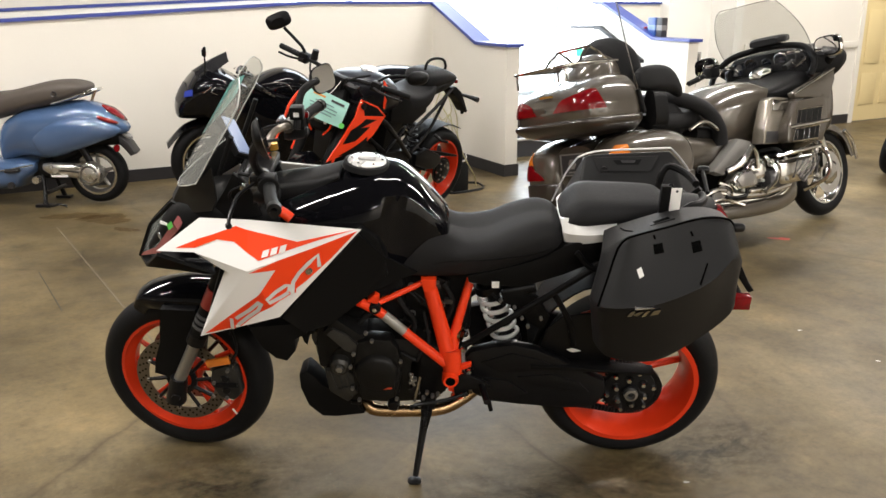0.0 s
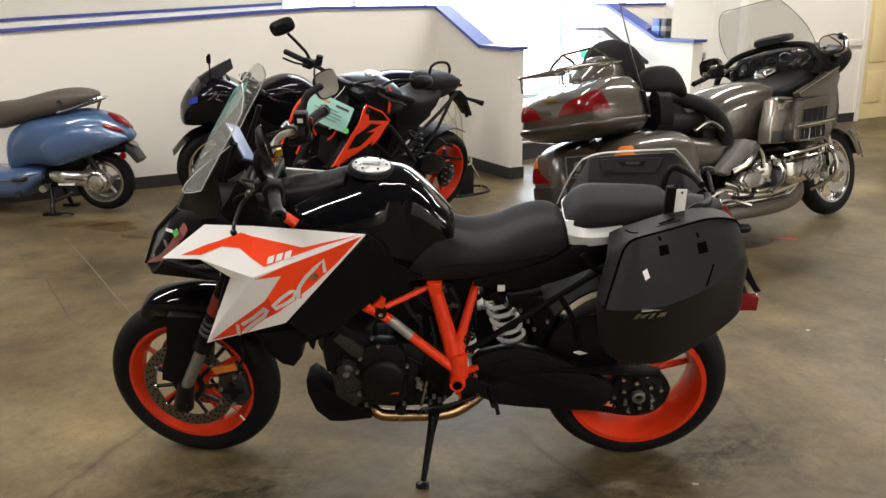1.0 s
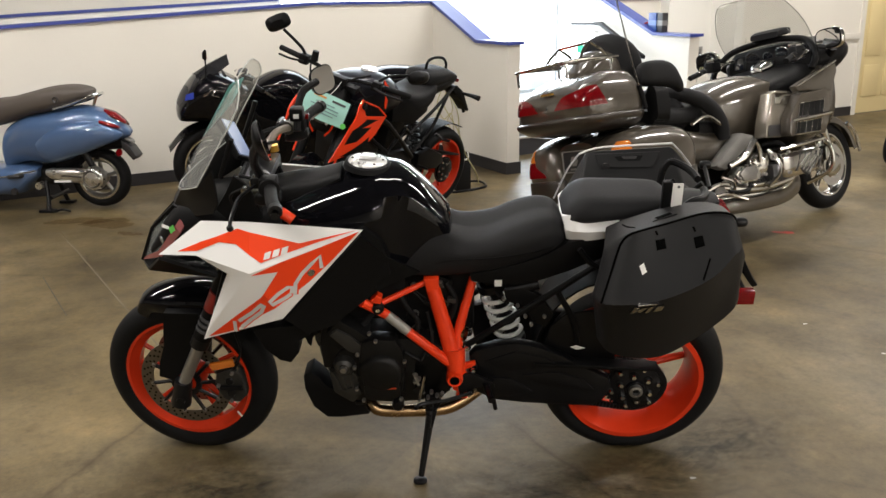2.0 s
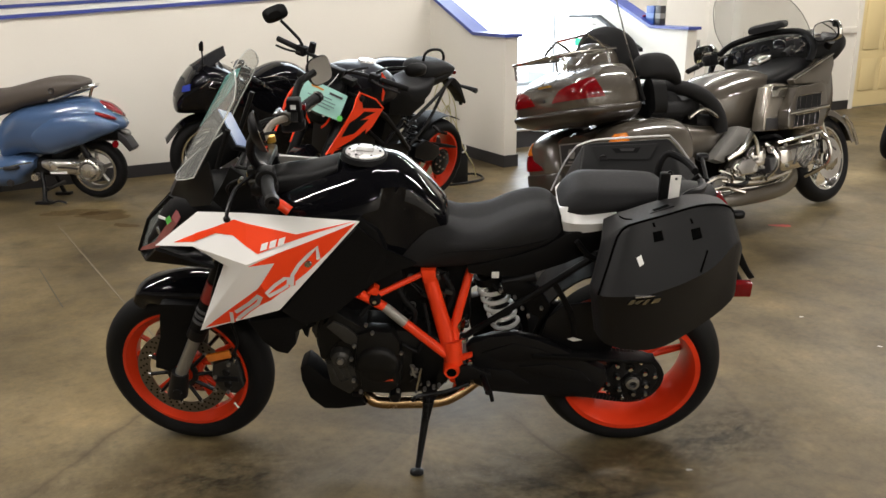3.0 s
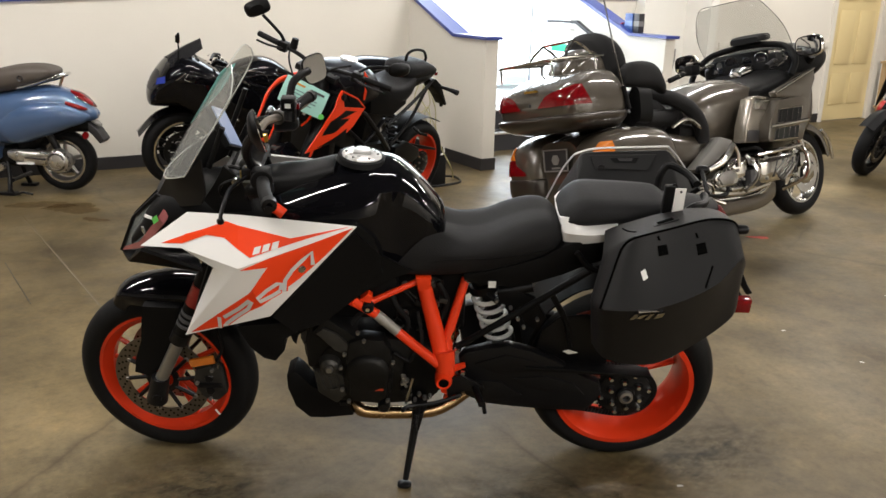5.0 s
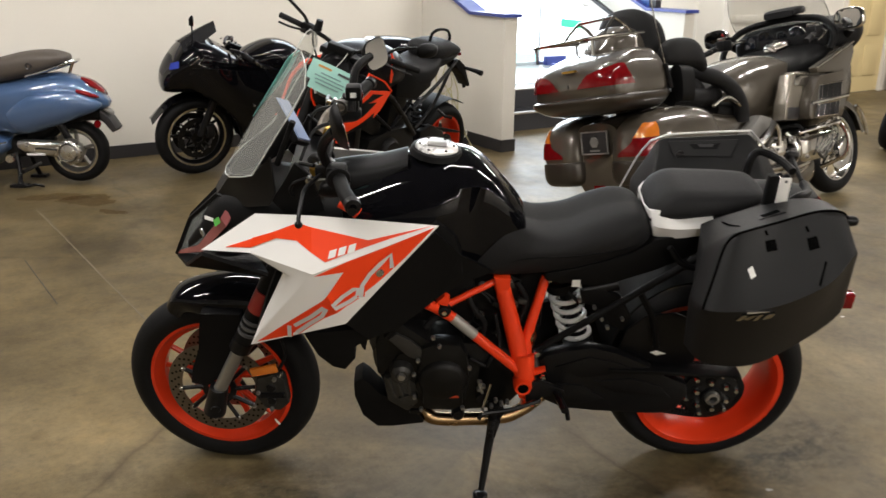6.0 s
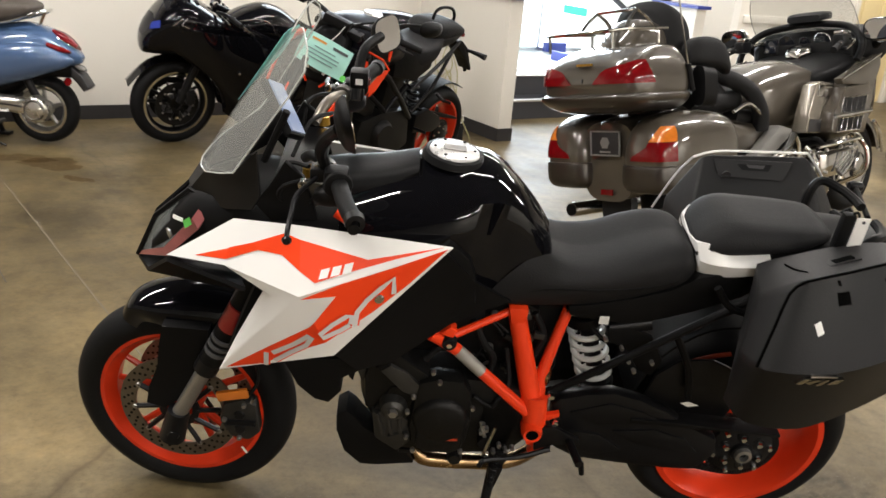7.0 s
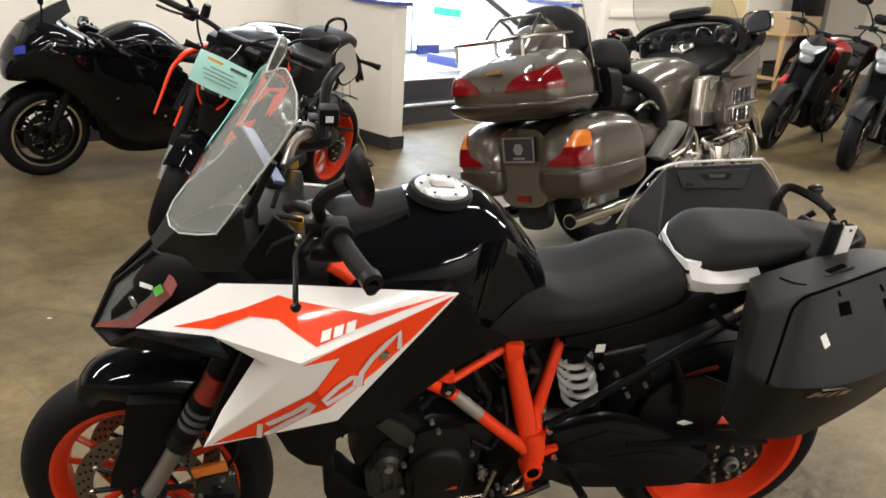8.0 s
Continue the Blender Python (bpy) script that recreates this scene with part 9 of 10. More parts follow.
    lamp = part("headlight_mask", loft([(1.20, 0, 0.92, 0.10, 0.11, 0.15, 2.6), (1.29, 0, 0.91, 0.105, 0.10, 0.14, 2.8), (1.36, 0, 0.88, 0.08, 0.07, 0.10, 2.8), (1.39, 0, 0.86, 0.045, 0.04, 0.05, 2.4)], n=28), head, nb, smooth=50)
    part("headlight_lens", loft([(1.345, 0, 0.885, 0.085, 0.055, 0.07, 2.6), (1.385, 0, 0.875, 0.06, 0.04, 0.055, 2.6), (1.40, 0, 0.87, 0.03, 0.02, 0.03, 2.2)], n=24), M_lens2, lamp, "glossy headlight lens")
    if slashes:
        for q in (-1, 1):
            part("mask_trim", tube([(1.28, q * 0.108, 0.99), (1.335, q * 0.106, 0.92), (1.36, q * 0.085, 0.83), (1.35, q * 0.05, 0.76)], 0.010, n=8), M_orange, lamp)
            part("white_trim", tube([(1.36, q * 0.055, 0.93), (1.385, q * 0.06, 0.88), (1.388, q * 0.045, 0.83)], 0.008, n=8), M_paintwhite, lamp)
    part("dashboard", box(1.15, 1.22, -0.07, 0.07, 1.06, 1.10, 0.01), M_matt, nb)
    part("fuel_tank", loft([(1.10, 0, 0.93, 0.13, 0.06, 0.10, 2.6), (0.98, 0, 0.93, 0.20, 0.09, 0.14, 2.6), (0.82, 0, 0.93, 0.205, 0.11, 0.16, 2.4), (0.68, 0, 0.89, 0.16, 0.09, 0.12, 2.3), (0.57, 0, 0.83, 0.12, 0.04, 0.08, 2.3)], n=32), tank, nb, smooth=60)
    part("fuel_cap", moved(lathe([(0, 0.01), (0.045, 0.01), (0.055, -0.005), (0, -0.005)], n=24, closed=False), pose(0.86, 0, 1.036, 90)), M_cap, nb)
    part("rider_seat", loft([(0.62, 0, 0.80 + tail * 0.3, 0.11, 0.04, 0.05, 2.6), (0.45, 0, 0.79 + tail * 0.6, 0.16, 0.035, 0.06, 2.8), (0.25, 0, 0.81 + tail, 0.16, 0.04, 0.06, 2.8), (0.16, 0, 0.84 + tail, 0.13, 0.06, 0.06, 2.6)], n=28), M_seat, nb, smooth=60)
    part("passenger_seat", loft([(0.20, 0, 0.89 + tail, 0.11, 0.02, 0.05, 2.6), (0.10, 0, 0.89 + tail, 0.14, 0.035, 0.05, 2.8), (-0.10, 0, 0.905 + tail, 0.125, 0.03, 0.045, 2.8), (-0.22, 0, 0.915 + tail, 0.08, 0.015, 0.03, 2.5)], n=28), M_seat, nb, smooth=60)
    part("tail_cowl", loft([(0.24, 0, 0.83 + tail, 0.13, 0.05, 0.09, 2.6), (0.0, 0, 0.86 + tail, 0.12, 0.03, 0.07, 2.6), (-0.22, 0, 0.89 + tail, 0.07, 0.02, 0.04, 2.5), (-0.28, 0, 0.895 + tail, 0.03, 0.012, 0.02, 2.3)], n=24), M_matt, nb, smooth=60)
    part("plate_bracket", plate([(-0.16, 0.86 + tail), (-0.23, 0.86 + tail), (-0.30, 0.66 + tail * 0.5), (-0.285, 0.64 + tail * 0.5), (-0.24, 0.74 + tail)], -0.05, 0.05, 0.006), M_matt, nb)
    part("plate", box(-0.318, -0.311, -0.06, 0.06, 0.63, 0.72, 0.002), M_base, nb)
    part("crankcase", plate([(0.48, 0.30), (0.56, 0.26), (0.92, 0.26), (1.02, 0.36), (0.98, 0.50), (0.80, 0.54), (0.54, 0.54)], -0.15, 0.15, 0.02), M_engine, nb)
    part("front_cylinder", plate([(0.86, 0.48), (1.06, 0.58), (1.10, 0.70), (0.98, 0.74), (0.84, 0.60)], -0.12, 0.12, 0.015), M_engine, nb)
    part("rear_cylinder", plate([(0.58, 0.50), (0.60, 0.76), (0.74, 0.78), (0.78, 0.52)], -0.11, 0.11, 0.015), M_engine, nb)
    for s in (-1, 1):
        part("engine_cover", lathe([(0, s * 0.19), (0.07, s * 0.19), (0.09, s * 0.165), (0.095, s * 0.13), (0, s * 0.13)], n=28, closed=False, centre=(0.78, 0, 0.39)), M_engine, nb)
    part("radiator", box(1.10, 1.15, -0.16, 0.16, 0.48, 0.76, 0.006), M_satin, nb)
    for s in (-1, 1):
        part("side_cowl", plate([(0.54, 0.30), (0.64, 0.22), (1.00, 0.24), (1.08, 0.38), (1.06, 0.60), (0.98, 0.74), (0.78, 0.74), (0.58, 0.70)], s * 0.13, s * 0.165, 0.012), M_matt, nb)
    part("lamp_brow", loft([(1.30, 0, 0.985, 0.11, 0.02, 0.02, 2.8), (1.37, 0, 0.955, 0.10, 0.02, 0.02, 2.8), (1.41, 0, 0.925, 0.07, 0.014, 0.014, 2.6)]), M_lens2, nb, "silver lamp brow")
    part("fly_screen", skin([[(1.36, y, 0.985 - abs(y) * 0.4), (1.29, y * 0.9, 1.05 - abs(y) * 0.4), (1.24, y * 0.6, 1.09 - abs(y) * 0.4)] for y in (-0.10, -0.05, 0, 0.05, 0.10)], 0.006), M_matt, nb)
    part("belly_pan", plate([(0.62, 0.20), (0.58, 0.28), (1.06, 0.34), (1.16, 0.44), (1.14, 0.32), (1.04, 0.20)], -0.13, 0.13, 0.012), M_matt, nb)
    part("silencer", tube([(0.45, -0.14, 0.30), (0.20, -0.18, 0.36), (-0.08, -0.20, 0.46)], 0.05, n=16, steps=3), M_satin, nb)
    part("kick_stand", tube([(0.62, 0.14, 0.26), (0.61, 0.21, 0.12), (0.60, 0.245, 0.035)], 0.011, n=8, steps=2), M_satin, nb)
    for p in (((1.15, 0.12, 1.0), (1.10, 0.20, 0.90), (1.0, 0.16, 0.80)), ((1.12, 0.24, 1.10), (1.22, 0.14, 1.05), (1.24, 0.06, 0.90)), ((1.12, -0.24, 1.10), (1.24, -0.12, 1.06), (1.22, -0.06, 0.90))):
        part("cable", tube(p, 0.005, n=6), M_rubber, nb)
    if seat_strap:
        part("seat_strap", tube([(0.08, 0.05, 0.92 + tail), (0.05, 0.06, 1.0 + tail), (-0.04, 0.06, 1.03 + tail), (-0.13, 0.05, 0.99 + tail), (-0.16, 0.04, 0.93 + tail)], 0.008, n=8), M_matt, nb, "raised black seat strap")
    return nb


M_blueglass = surface("blue_film", (0.03, 0.05, 0.30), 0.2, coat=1.0, bump=0)
M_smoke = clear("dark_smoked_screen", (0.02, 0.02, 0.022), 0.04, alpha=0.80)
M_lens2 = surface("grey_lamp_glass", (0.34, 0.36, 0.38), 0.10, 0.3, vary=0.35, coarse=22, coat=1.0, bump=0)
M_tagorange = surface("orange_ink", (0.62, 0.28, 0.06), 0.5)
M_inkgrey = surface("grey_ink", (0.16, 0.24, 0.24), 0.6)
sportbike = build_sportbike()
duke = build_duke()
street = build_naked("street_motorcycle", "matt black street motorcycle with small red accents", frame_of(5.28, 6.0, 217, 13), M_darkred, M_matt, M_satin, M_satin, M_matt, M_darkred)
part("red_band", lathe([(0.062, -0.13), (0.066, -0.13), (0.066, -0.09), (0.062, -0.09)], n=20, centre=(1.33, 0, 0.60)), M_red, street)
roadster = build_naked("roadster_motorcycle", "black street motorcycle with a red and white tank", frame_of(5.55, 5.25, 218, 8), M_red, M_matt, M_satin, M_satin, M_matt, M_darkred)

# the paper tag that hangs on the orange machine's bar
tag = thing("paper_tag", "mint green paper sales tag with printed lines", "tag", m=pose(-0.665, 2.47, 0.90, -8, 24, -4))
sheet = part("sheet", skin([[(-0.135, 0.004, 0.08), (0.0, -0.006, 0.084), (0.135, 0.010, 0.08)], [(-0.137, 0.0, 0.0), (0.0, -0.014, 0.0), (0.137, 0.004, 0.0)], [(-0.135, 0.010, -0.08), (0.0, -0.004, -0.084), (0.135, 0.016, -0.08)]], 0.0015), M_mint, tag)
part("print_bar", box(-0.09, -0.01, -0.0125, -0.0115, 0.050, 0.062), M_tagorange, sheet, "orange printed heading bar")
part("print_bar", box(0.03, 0.115, -0.0125, -0.0115, 0.046, 0.060), M_ink, sheet)
for i, (a, b) in enumerate(((-0.06, 0.06), (-0.09, 0.09), (-0.08, 0.09), (-0.07, 0.07))):
    part("print_line", box(a, b, -0.0195, -0.0185, 0.018 - i * 0.020, 0.024 - i * 0.020), M_inkgrey, sheet)
part("green_dot", lathe([(0, -0.001), (0.017, -0.001), (0.017, 0.001), (0, 0.001)], n=16, closed=False, centre=(0.145, -0.012, -0.062)), M_greenspot, sheet)
part("tag_string", tube([(0.0, -0.002, 0.08), (0.02, 0.0, 0.13), (0.03, 0.02, 0.18)], 0.002, n=5), M_label, tag)


# ---- the blue scooter ----
M_polish = surface("polished_alloy", (0.62, 0.60, 0.56), 0.28, 0.9, vary=0.2, coarse=14)


def build_scooter():
    sc = thing("scooter", "light blue metallic scooter with a brown seat, on its centre stand", "scooter", m=frame_of(-2.66, 3.66, 178, 0) @ Matrix.Scale(1.06, 4))
    AX, AZ = -0.06, 0.226
    cast_wheel(sc, (AX, 0, AZ), 0.212, 0.12, 0.150, 0.09, 5, M_alloy, name="rear_wheel", twin=0.0, lip=M_steel)
    cast_wheel(sc, (1.30, 0, 0.222), 0.222, 0.11, 0.150, 0.08, 5, M_alloy, name="front_wheel", lip=M_steel)
    part("rear_body", loft([(-0.305, 0, 0.545, 0.022, 0.022, 0.018, 2.3), (-0.27, 0, 0.556, 0.07, 0.055, 0.045, 2.3), (-0.20, 0, 0.575, 0.125, 0.092, 0.080, 2.4), (-0.12, 0, 0.590, 0.165, 0.128, 0.125, 2.4), (0.0, 0, 0.580, 0.195, 0.165, 0.165, 2.5), (0.12, 0, 0.560, 0.205, 0.175, 0.200, 2.6), (0.26, 0, 0.540, 0.205, 0.165, 0.205, 2.8), (0.38, 0, 0.530, 0.185, 0.155, 0.180, 2.8), (0.48, 0, 0.510, 0.155, 0.135, 0.170, 2.7), (0.56, 0, 0.460, 0.125, 0.135, 0.160, 2.6), (0.60, 0, 0.430, 0.09, 0.10, 0.14, 2.5)], n=40), M_scooter, sc, "light blue metallic rear body", smooth=60)
    for s in (-1, 1):
        cowl = part("side_cowl", loft([(-0.285, s * 0.085, 0.548, 0.012, 0.010, 0.010, 2.2), (-0.246, s * 0.110, 0.548, 0.042, 0.040, 0.042, 2.2), (-0.16, s * 0.135, 0.560, 0.066, 0.078, 0.085, 2.2), (-0.044, s * 0.15, 0.547, 0.082, 0.105, 0.117, 2.3), (0.077, s * 0.155, 0.522, 0.085, 0.120, 0.127, 2.3), (0.154, s * 0.155, 0.500, 0.082, 0.120, 0.130, 2.3), (0.224, s * 0.152, 0.485, 0.074, 0.100, 0.118, 2.3), (0.276, s * 0.150, 0.482, 0.062, 0.062, 0.080, 2.2), (0.300, s * 0.150, 0.490, 0.045, 0.018, 0.025, 2.2)], n=36), M_scooter, sc, "bulging blue side cowl", smooth=60)
        for k in range(4):
            x = -0.135 - 0.026 * k
            y = s * (0.2035 - 0.042 * k / 3.4)
            part("script_stroke", tube([(x, y, 0.530 + 0.006 * k), (x - 0.010, y - s * 0.004, 0.541 + 0.006 * k), (x - 0.020, y - s * 0.008, 0.532 + 0.006 * k)], 0.0018, n=5, steps=3), M_gold, cowl)
        part("seat_button", lathe([(0.012, s * 0.168), (0.02, s * 0.172), (0.02, s * 0.16), (0.012, s * 0.16)], n=16, centre=(0.125, 0, 0.80)), M_base, sc)
        part("tail_signal", loft([(-0.268, s * 0.078, 0.598, 0.012, 0.008, 0.008, 2.2), (-0.22, s * 0.118, 0.618, 0.022, 0.016, 0.014, 2.3), (-0.16, s * 0.150, 0.645, 0.014, 0.012, 0.012, 2.2)]), M_redlens, sc)
        part("grab_rail", tube([(0.15, s * 0.168, 0.735), (0.02, s * 0.165, 0.772), (-0.07, s * 0.14, 0.808), (-0.10, s * 0.08, 0.822)], 0.009, n=8), M_chromed, sc, "chrome grab rail")
    part("grab_rail", tube([(-0.10, -0.08, 0.822), (-0.107, 0, 0.822), (-0.10, 0.08, 0.822)], 0.009, n=8), M_chromed, sc)
    part("rail_foot", tube([(-0.055, 0, 0.71), (-0.075, 0, 0.77), (-0.10, 0, 0.82)], 0.010, n=8, steps=2), M_chromed, sc)
    part("seat", loft([(-0.058, 0, 0.838, 0.075, 0.012, 0.020, 2.4), (-0.03, 0, 0.836, 0.125, 0.034, 0.044, 2.6), (0.06, 0, 0.818, 0.155, 0.070, 0.068, 2.8), (0.20, 0, 0.792, 0.167, 0.088, 0.080, 2.8), (0.36, 0, 0.755, 0.165, 0.088, 0.078, 2.8), (0.50, 0, 0.722, 0.150, 0.088, 0.085, 2.7), (0.63, 0, 0.690, 0.125, 0.105, 0.085, 2.6), (0.72, 0, 0.685, 0.08, 0.08, 0.06, 2.4)], n=40), M_brownseat, sc, "grey brown padded seat", smooth=60)
    lamp = part("tail_lamp", loft([(-0.286, 0, 0.620, 0.022, 0.012, 0.012, 2.3), (-0.25, 0, 0.648, 0.042, 0.020, 0.028, 2.5), (-0.20, 0, 0.680, 0.046, 0.022, 0.036, 2.5), (-0.145, 0, 0.706, 0.030, 0.014, 0.020, 2.4)], n=20), M_redlens, sc, "red tail lamp")
    part("lamp_rim", tube([(-0.282, 0.024, 0.614), (-0.25, 0.045, 0.636), (-0.20, 0.050, 0.664), (-0.145, 0.032, 0.694)], 0.005, n=6), M_chromed, lamp)
    part("plate_holder", plate([(-0.19, 0.50), (-0.25, 0.512), (-0.315, 0.455), (-0.358, 0.385), (-0.330, 0.358), (-0.28, 0.42)], -0.06, 0.06, 0.006), M_base, sc)
    part("plate_lamp", loft([(-0.325, 0, 0.482, 0.02, 0.010, 0.010, 2.4), (-0.30, 0, 0.497, 0.035, 0.016, 0.014, 2.6), (-0.27, 0, 0.507, 0.03, 0.010, 0.010, 2.4)], n=16), M_greyplastic, sc)
    part("rear_reflector", lathe([(0, -0.006), (0.024, -0.006), (0.026, 0.004), (0, 0.004)], n=20, closed=False, turn=pose(0, 0, 0, 0, 0, 60), centre=(-0.245, 0.085, 0.42)), M_redlens, sc)
    part("inner_fender", loft([(-0.26, 0, 0.475, 0.07, 0.05, 0.04, 2.6), (-0.04, 0, 0.475, 0.10, 0.05, 0.07, 2.6), (0.22, 0, 0.36, 0.10, 0.08, 0.14, 2.6)]), M_matt, sc)
    part("rear_shock", tube([(AX - 0.01, 0.10, AZ + 0.06), (0.0, 0.115, 0.44)], 0.024, n=12, steps=1), M_satin, sc)
    for s in (1,):
        part("crank_cover", loft([(-0.05, s * 0.13, 0.252, 0.03, 0.05, 0.05, 2.4), (0.04, s * 0.14, 0.266, 0.045, 0.048, 0.052, 2.6), (0.20, s * 0.14, 0.280, 0.045, 0.040, 0.045, 2.8), (0.27, s * 0.13, 0.288, 0.03, 0.022, 0.025, 2.6)], n=24), M_polish, sc, "cast alloy transmission cover", smooth=60)
        part("hub_cover", lathe([(0, s * 0.19), (0.05, s * 0.188), (0.075, s * 0.17), (0.085, s * 0.12), (0, s * 0.12)], n=30, closed=False, centre=(-0.07, 0, 0.246)), M_polish, sc)
        part("hub_ring", lathe([(0.052, s * 0.189), (0.058, s * 0.192), (0.064, s * 0.180), (0.052, s * 0.180)], n=30, centre=(-0.07, 0, 0.246)), M_alloydark, sc)
        part("axle_boss", lathe([(0, s * 0.205), (0.018, s * 0.203), (0.024, s * 0.185), (0, s * 0.180)], n=20, closed=False, centre=(-0.115, 0, 0.243)), M_polish, sc)
        for k in range(8):
            a = k * math.pi / 4
            part("cover_bolt", bolt(-0.07 + 0.078 * math.cos(a), s * 0.165, 0.246 + 0.078 * math.sin(a), 0.007, 0.01, side=s), M_steel, sc)
        part("cover_rib", tube([(-0.02, s * 0.182, 0.296), (0.08, s * 0.190, 0.290), (0.20, s * 0.184, 0.278)], 0.010, n=8), M_polish, sc)
        part("cover_groove", tube([(0.0, s * 0.184, 0.262), (0.08, s * 0.187, 0.270), (0.16, s * 0.186, 0.272)], 0.006, n=6), M_base, sc)
        part("cover_label", box(0.08, 0.20, s * 0.186 - 0.002, s * 0.186 + 0.002, 0.226, 0.240), M_label, sc)
        part("vent_cap", lathe([(0, s * 0.195), (0.022, s * 0.195), (0.03, s * 0.18), (0.03, s * 0.15), (0, s * 0.15)], n=20, closed=False, centre=(0.165, 0, 0.275)), M_polish, sc)
    part("engine_case", loft([(0.06, 0, 0.27, 0.08, 0.07, 0.06, 2.6), (0.22, 0, 0.25, 0.10, 0.09, 0.07, 2.8), (0.40, 0, 0.25, 0.09, 0.07, 0.06, 2.6)], n=24), M_engine, sc)
    for s in (-1, 1):
        part("stand_leg", tube([(0.32, s * 0.08, 0.22), (0.30, s * 0.11, 0.10), (0.29, s * 0.15, 0.012)], 0.016, n=8, steps=2), M_satin, sc)
        part("stand_foot", box(0.24, 0.35, s * 0.15 - 0.03, s * 0.15 + 0.03, 0.0, 0.022, 0.005), M_satin, sc)
    part("stand_bar", tube([(0.27, -0.13, 0.10), (0.27, 0.13, 0.10)], 0.014, n=8, steps=1), M_satin, sc)
    part("stand_pivot", tube([(0.34, 0.06, 0.19), (0.34, 0.15, 0.19)], 0.026, n=14, steps=1), M_polish, sc)
    part("stand_arm", tube([(0.30, 0.13, 0.06), (0.24, 0.18, 0.015), (0.17, 0.19, 0.03), (0.11, 0.19, 0.018)], 0.008, n=8), M_satin, sc)
    part("floor_board", loft([(0.34, 0, 0.290, 0.14, 0.03, 0.04, 3), (0.42, 0, 0.255, 0.18, 0.085, 0.07, 3), (0.50, 0, 0.235, 0.19, 0.105, 0.115, 3), (0.75, 0, 0.235, 0.19, 0.10, 0.12, 3), (0.98, 0, 0.29, 0.19, 0.08, 0.09, 3)], n=36), M_scooter, sc, "blue floor board and skirt", smooth=60)
    part("board_trim", tube([(0.33, 0.178, 0.308), (0.42, 0.192, 0.292), (0.60, 0.196, 0.262), (0.92, 0.196, 0.26)], 0.005, n=6), M_steel, sc)
    part("board_plug", lathe([(0, 0.200), (0.022, 0.200), (0.026, 0.180), (0, 0.180)], n=16, closed=False, centre=(0.50, 0, 0.16)), M_base, sc)
    part("foot_peg", tube([(0.42, 0.12, 0.275), (0.44, 0.20, 0.270), (0.52, 0.205, 0.268)], 0.014, n=8, steps=2), M_base, sc, "folded passenger peg")
    part("leg_shield", skin([[(1.00, y, 0.28), (1.08, y * 1.15, 0.55), (1.12, y, 0.80), (1.08, y * 0.4, 0.95)] for y in (-0.26, -0.13, 0, 0.13, 0.26)], 0.02), M_scooter, sc, smooth=60)
    part("front_fender", loft([(1.08, 0, 0.36, 0.07, 0.05, 0.05, 2.4), (1.25, 0, 0.42, 0.085, 0.06, 0.08, 2.4), (1.42, 0, 0.36, 0.075, 0.05, 0.06, 2.4), (1.50, 0, 0.28, 0.04, 0.03, 0.03, 2.2)]), M_scooter, sc, smooth=60)
    part("steering_column", tube([(1.10, 0, 0.90), (1.02, 0, 1.02)], 0.05, n=14, steps=1), M_scooter, sc)
    part("headset", loft([(0.94, 0, 1.04, 0.06, 0.03, 0.03, 2.4), (1.02, 0, 1.05, 0.20, 0.05, 0.05, 2.4), (1.10, 0, 1.04, 0.10, 0.05, 0.05, 2.4)]), M_scooter, sc, smooth=60)
    for s in (-1, 1):
        part("grip", tube([(1.0, s * 0.20, 1.05), (0.97, s * 0.35, 1.04)], 0.018, n=12, steps=1), M_rubber, sc)
    return sc


scooter = build_scooter()

# ---- small things about the hall ----
def blot(x, y, size, seed, material, label, stretch=1.0, ring=False):
    """A thin uneven stain on the floor."""
    rng = random.Random(seed)
    k = 40
    wob = [rng.uniform(0, 6.28) for _ in range(4)]
    def radius(a):
        return size * (1 + 0.22 * math.sin(2 * a + wob[0]) + 0.15 * math.sin(3 * a + wob[1]) + 0.08 * math.sin(7 * a + wob[2]) + 0.05 * math.sin(13 * a + wob[3]))
    b = bmesh.new()
    out = [b.verts.new((radius(6.2832 * i / k) * stretch * math.cos(6.2832 * i / k), radius(6.2832 * i / k) * math.sin(6.2832 * i / k), 0.0012)) for i in range(k)]
    if ring:
        inn = [b.verts.new((v.co.x * 0.84, v.co.y * 0.80, 0.0012)) for v in out]
        for i in range(k):
            b.faces.new((out[i], out[(i + 1) % k], inn[(i + 1) % k], inn[i]))
    else:
        b.faces.new(out)
    ob = part("floor_stain", b, material, floor, label, smooth=None)
    ob.matrix_basis = HOUSE.inverted() @ pose(x, y, 0, 0, 0, rng.uniform(-25, 25))
    return ob


M_stain = clear("dried_oil", (0.55, 0.46, 0.34), 0.4, alpha=0.02)
M_redmark = surface("red_floor_mark", (0.50, 0.05, 0.04), 0.5, vary=0.3, coarse=20)
M_chip = surface("white_paint_chip", (0.6, 0.58, 0.54), 0.6, vary=0.2)
M_cut = surface("pale_joint_dust", (0.135, 0.112, 0.075), 0.75, vary=0.35, coarse=9)
M_cord = surface("yellowed_cord", (0.50, 0.46, 0.26), 0.7, vary=0.15, coarse=20)
for x, y, size, stretch, ring, seed in ((-2.62, 3.24, 0.11, 1.7, False, 3), (-2.38, 3.17, 0.13, 1.5, False, 5), (-2.12, 2.88, 0.05, 1.7, False, 8)):
    blot(x, y, size, seed, M_stain, "dried oil stain", stretch, ring)
# mottled dark discs paint the motorcycle's floor shade, along with some dirt
shade_dirt = bpy.data.materials.new("floor_shade_dirt")
shade_dirt.use_nodes = True
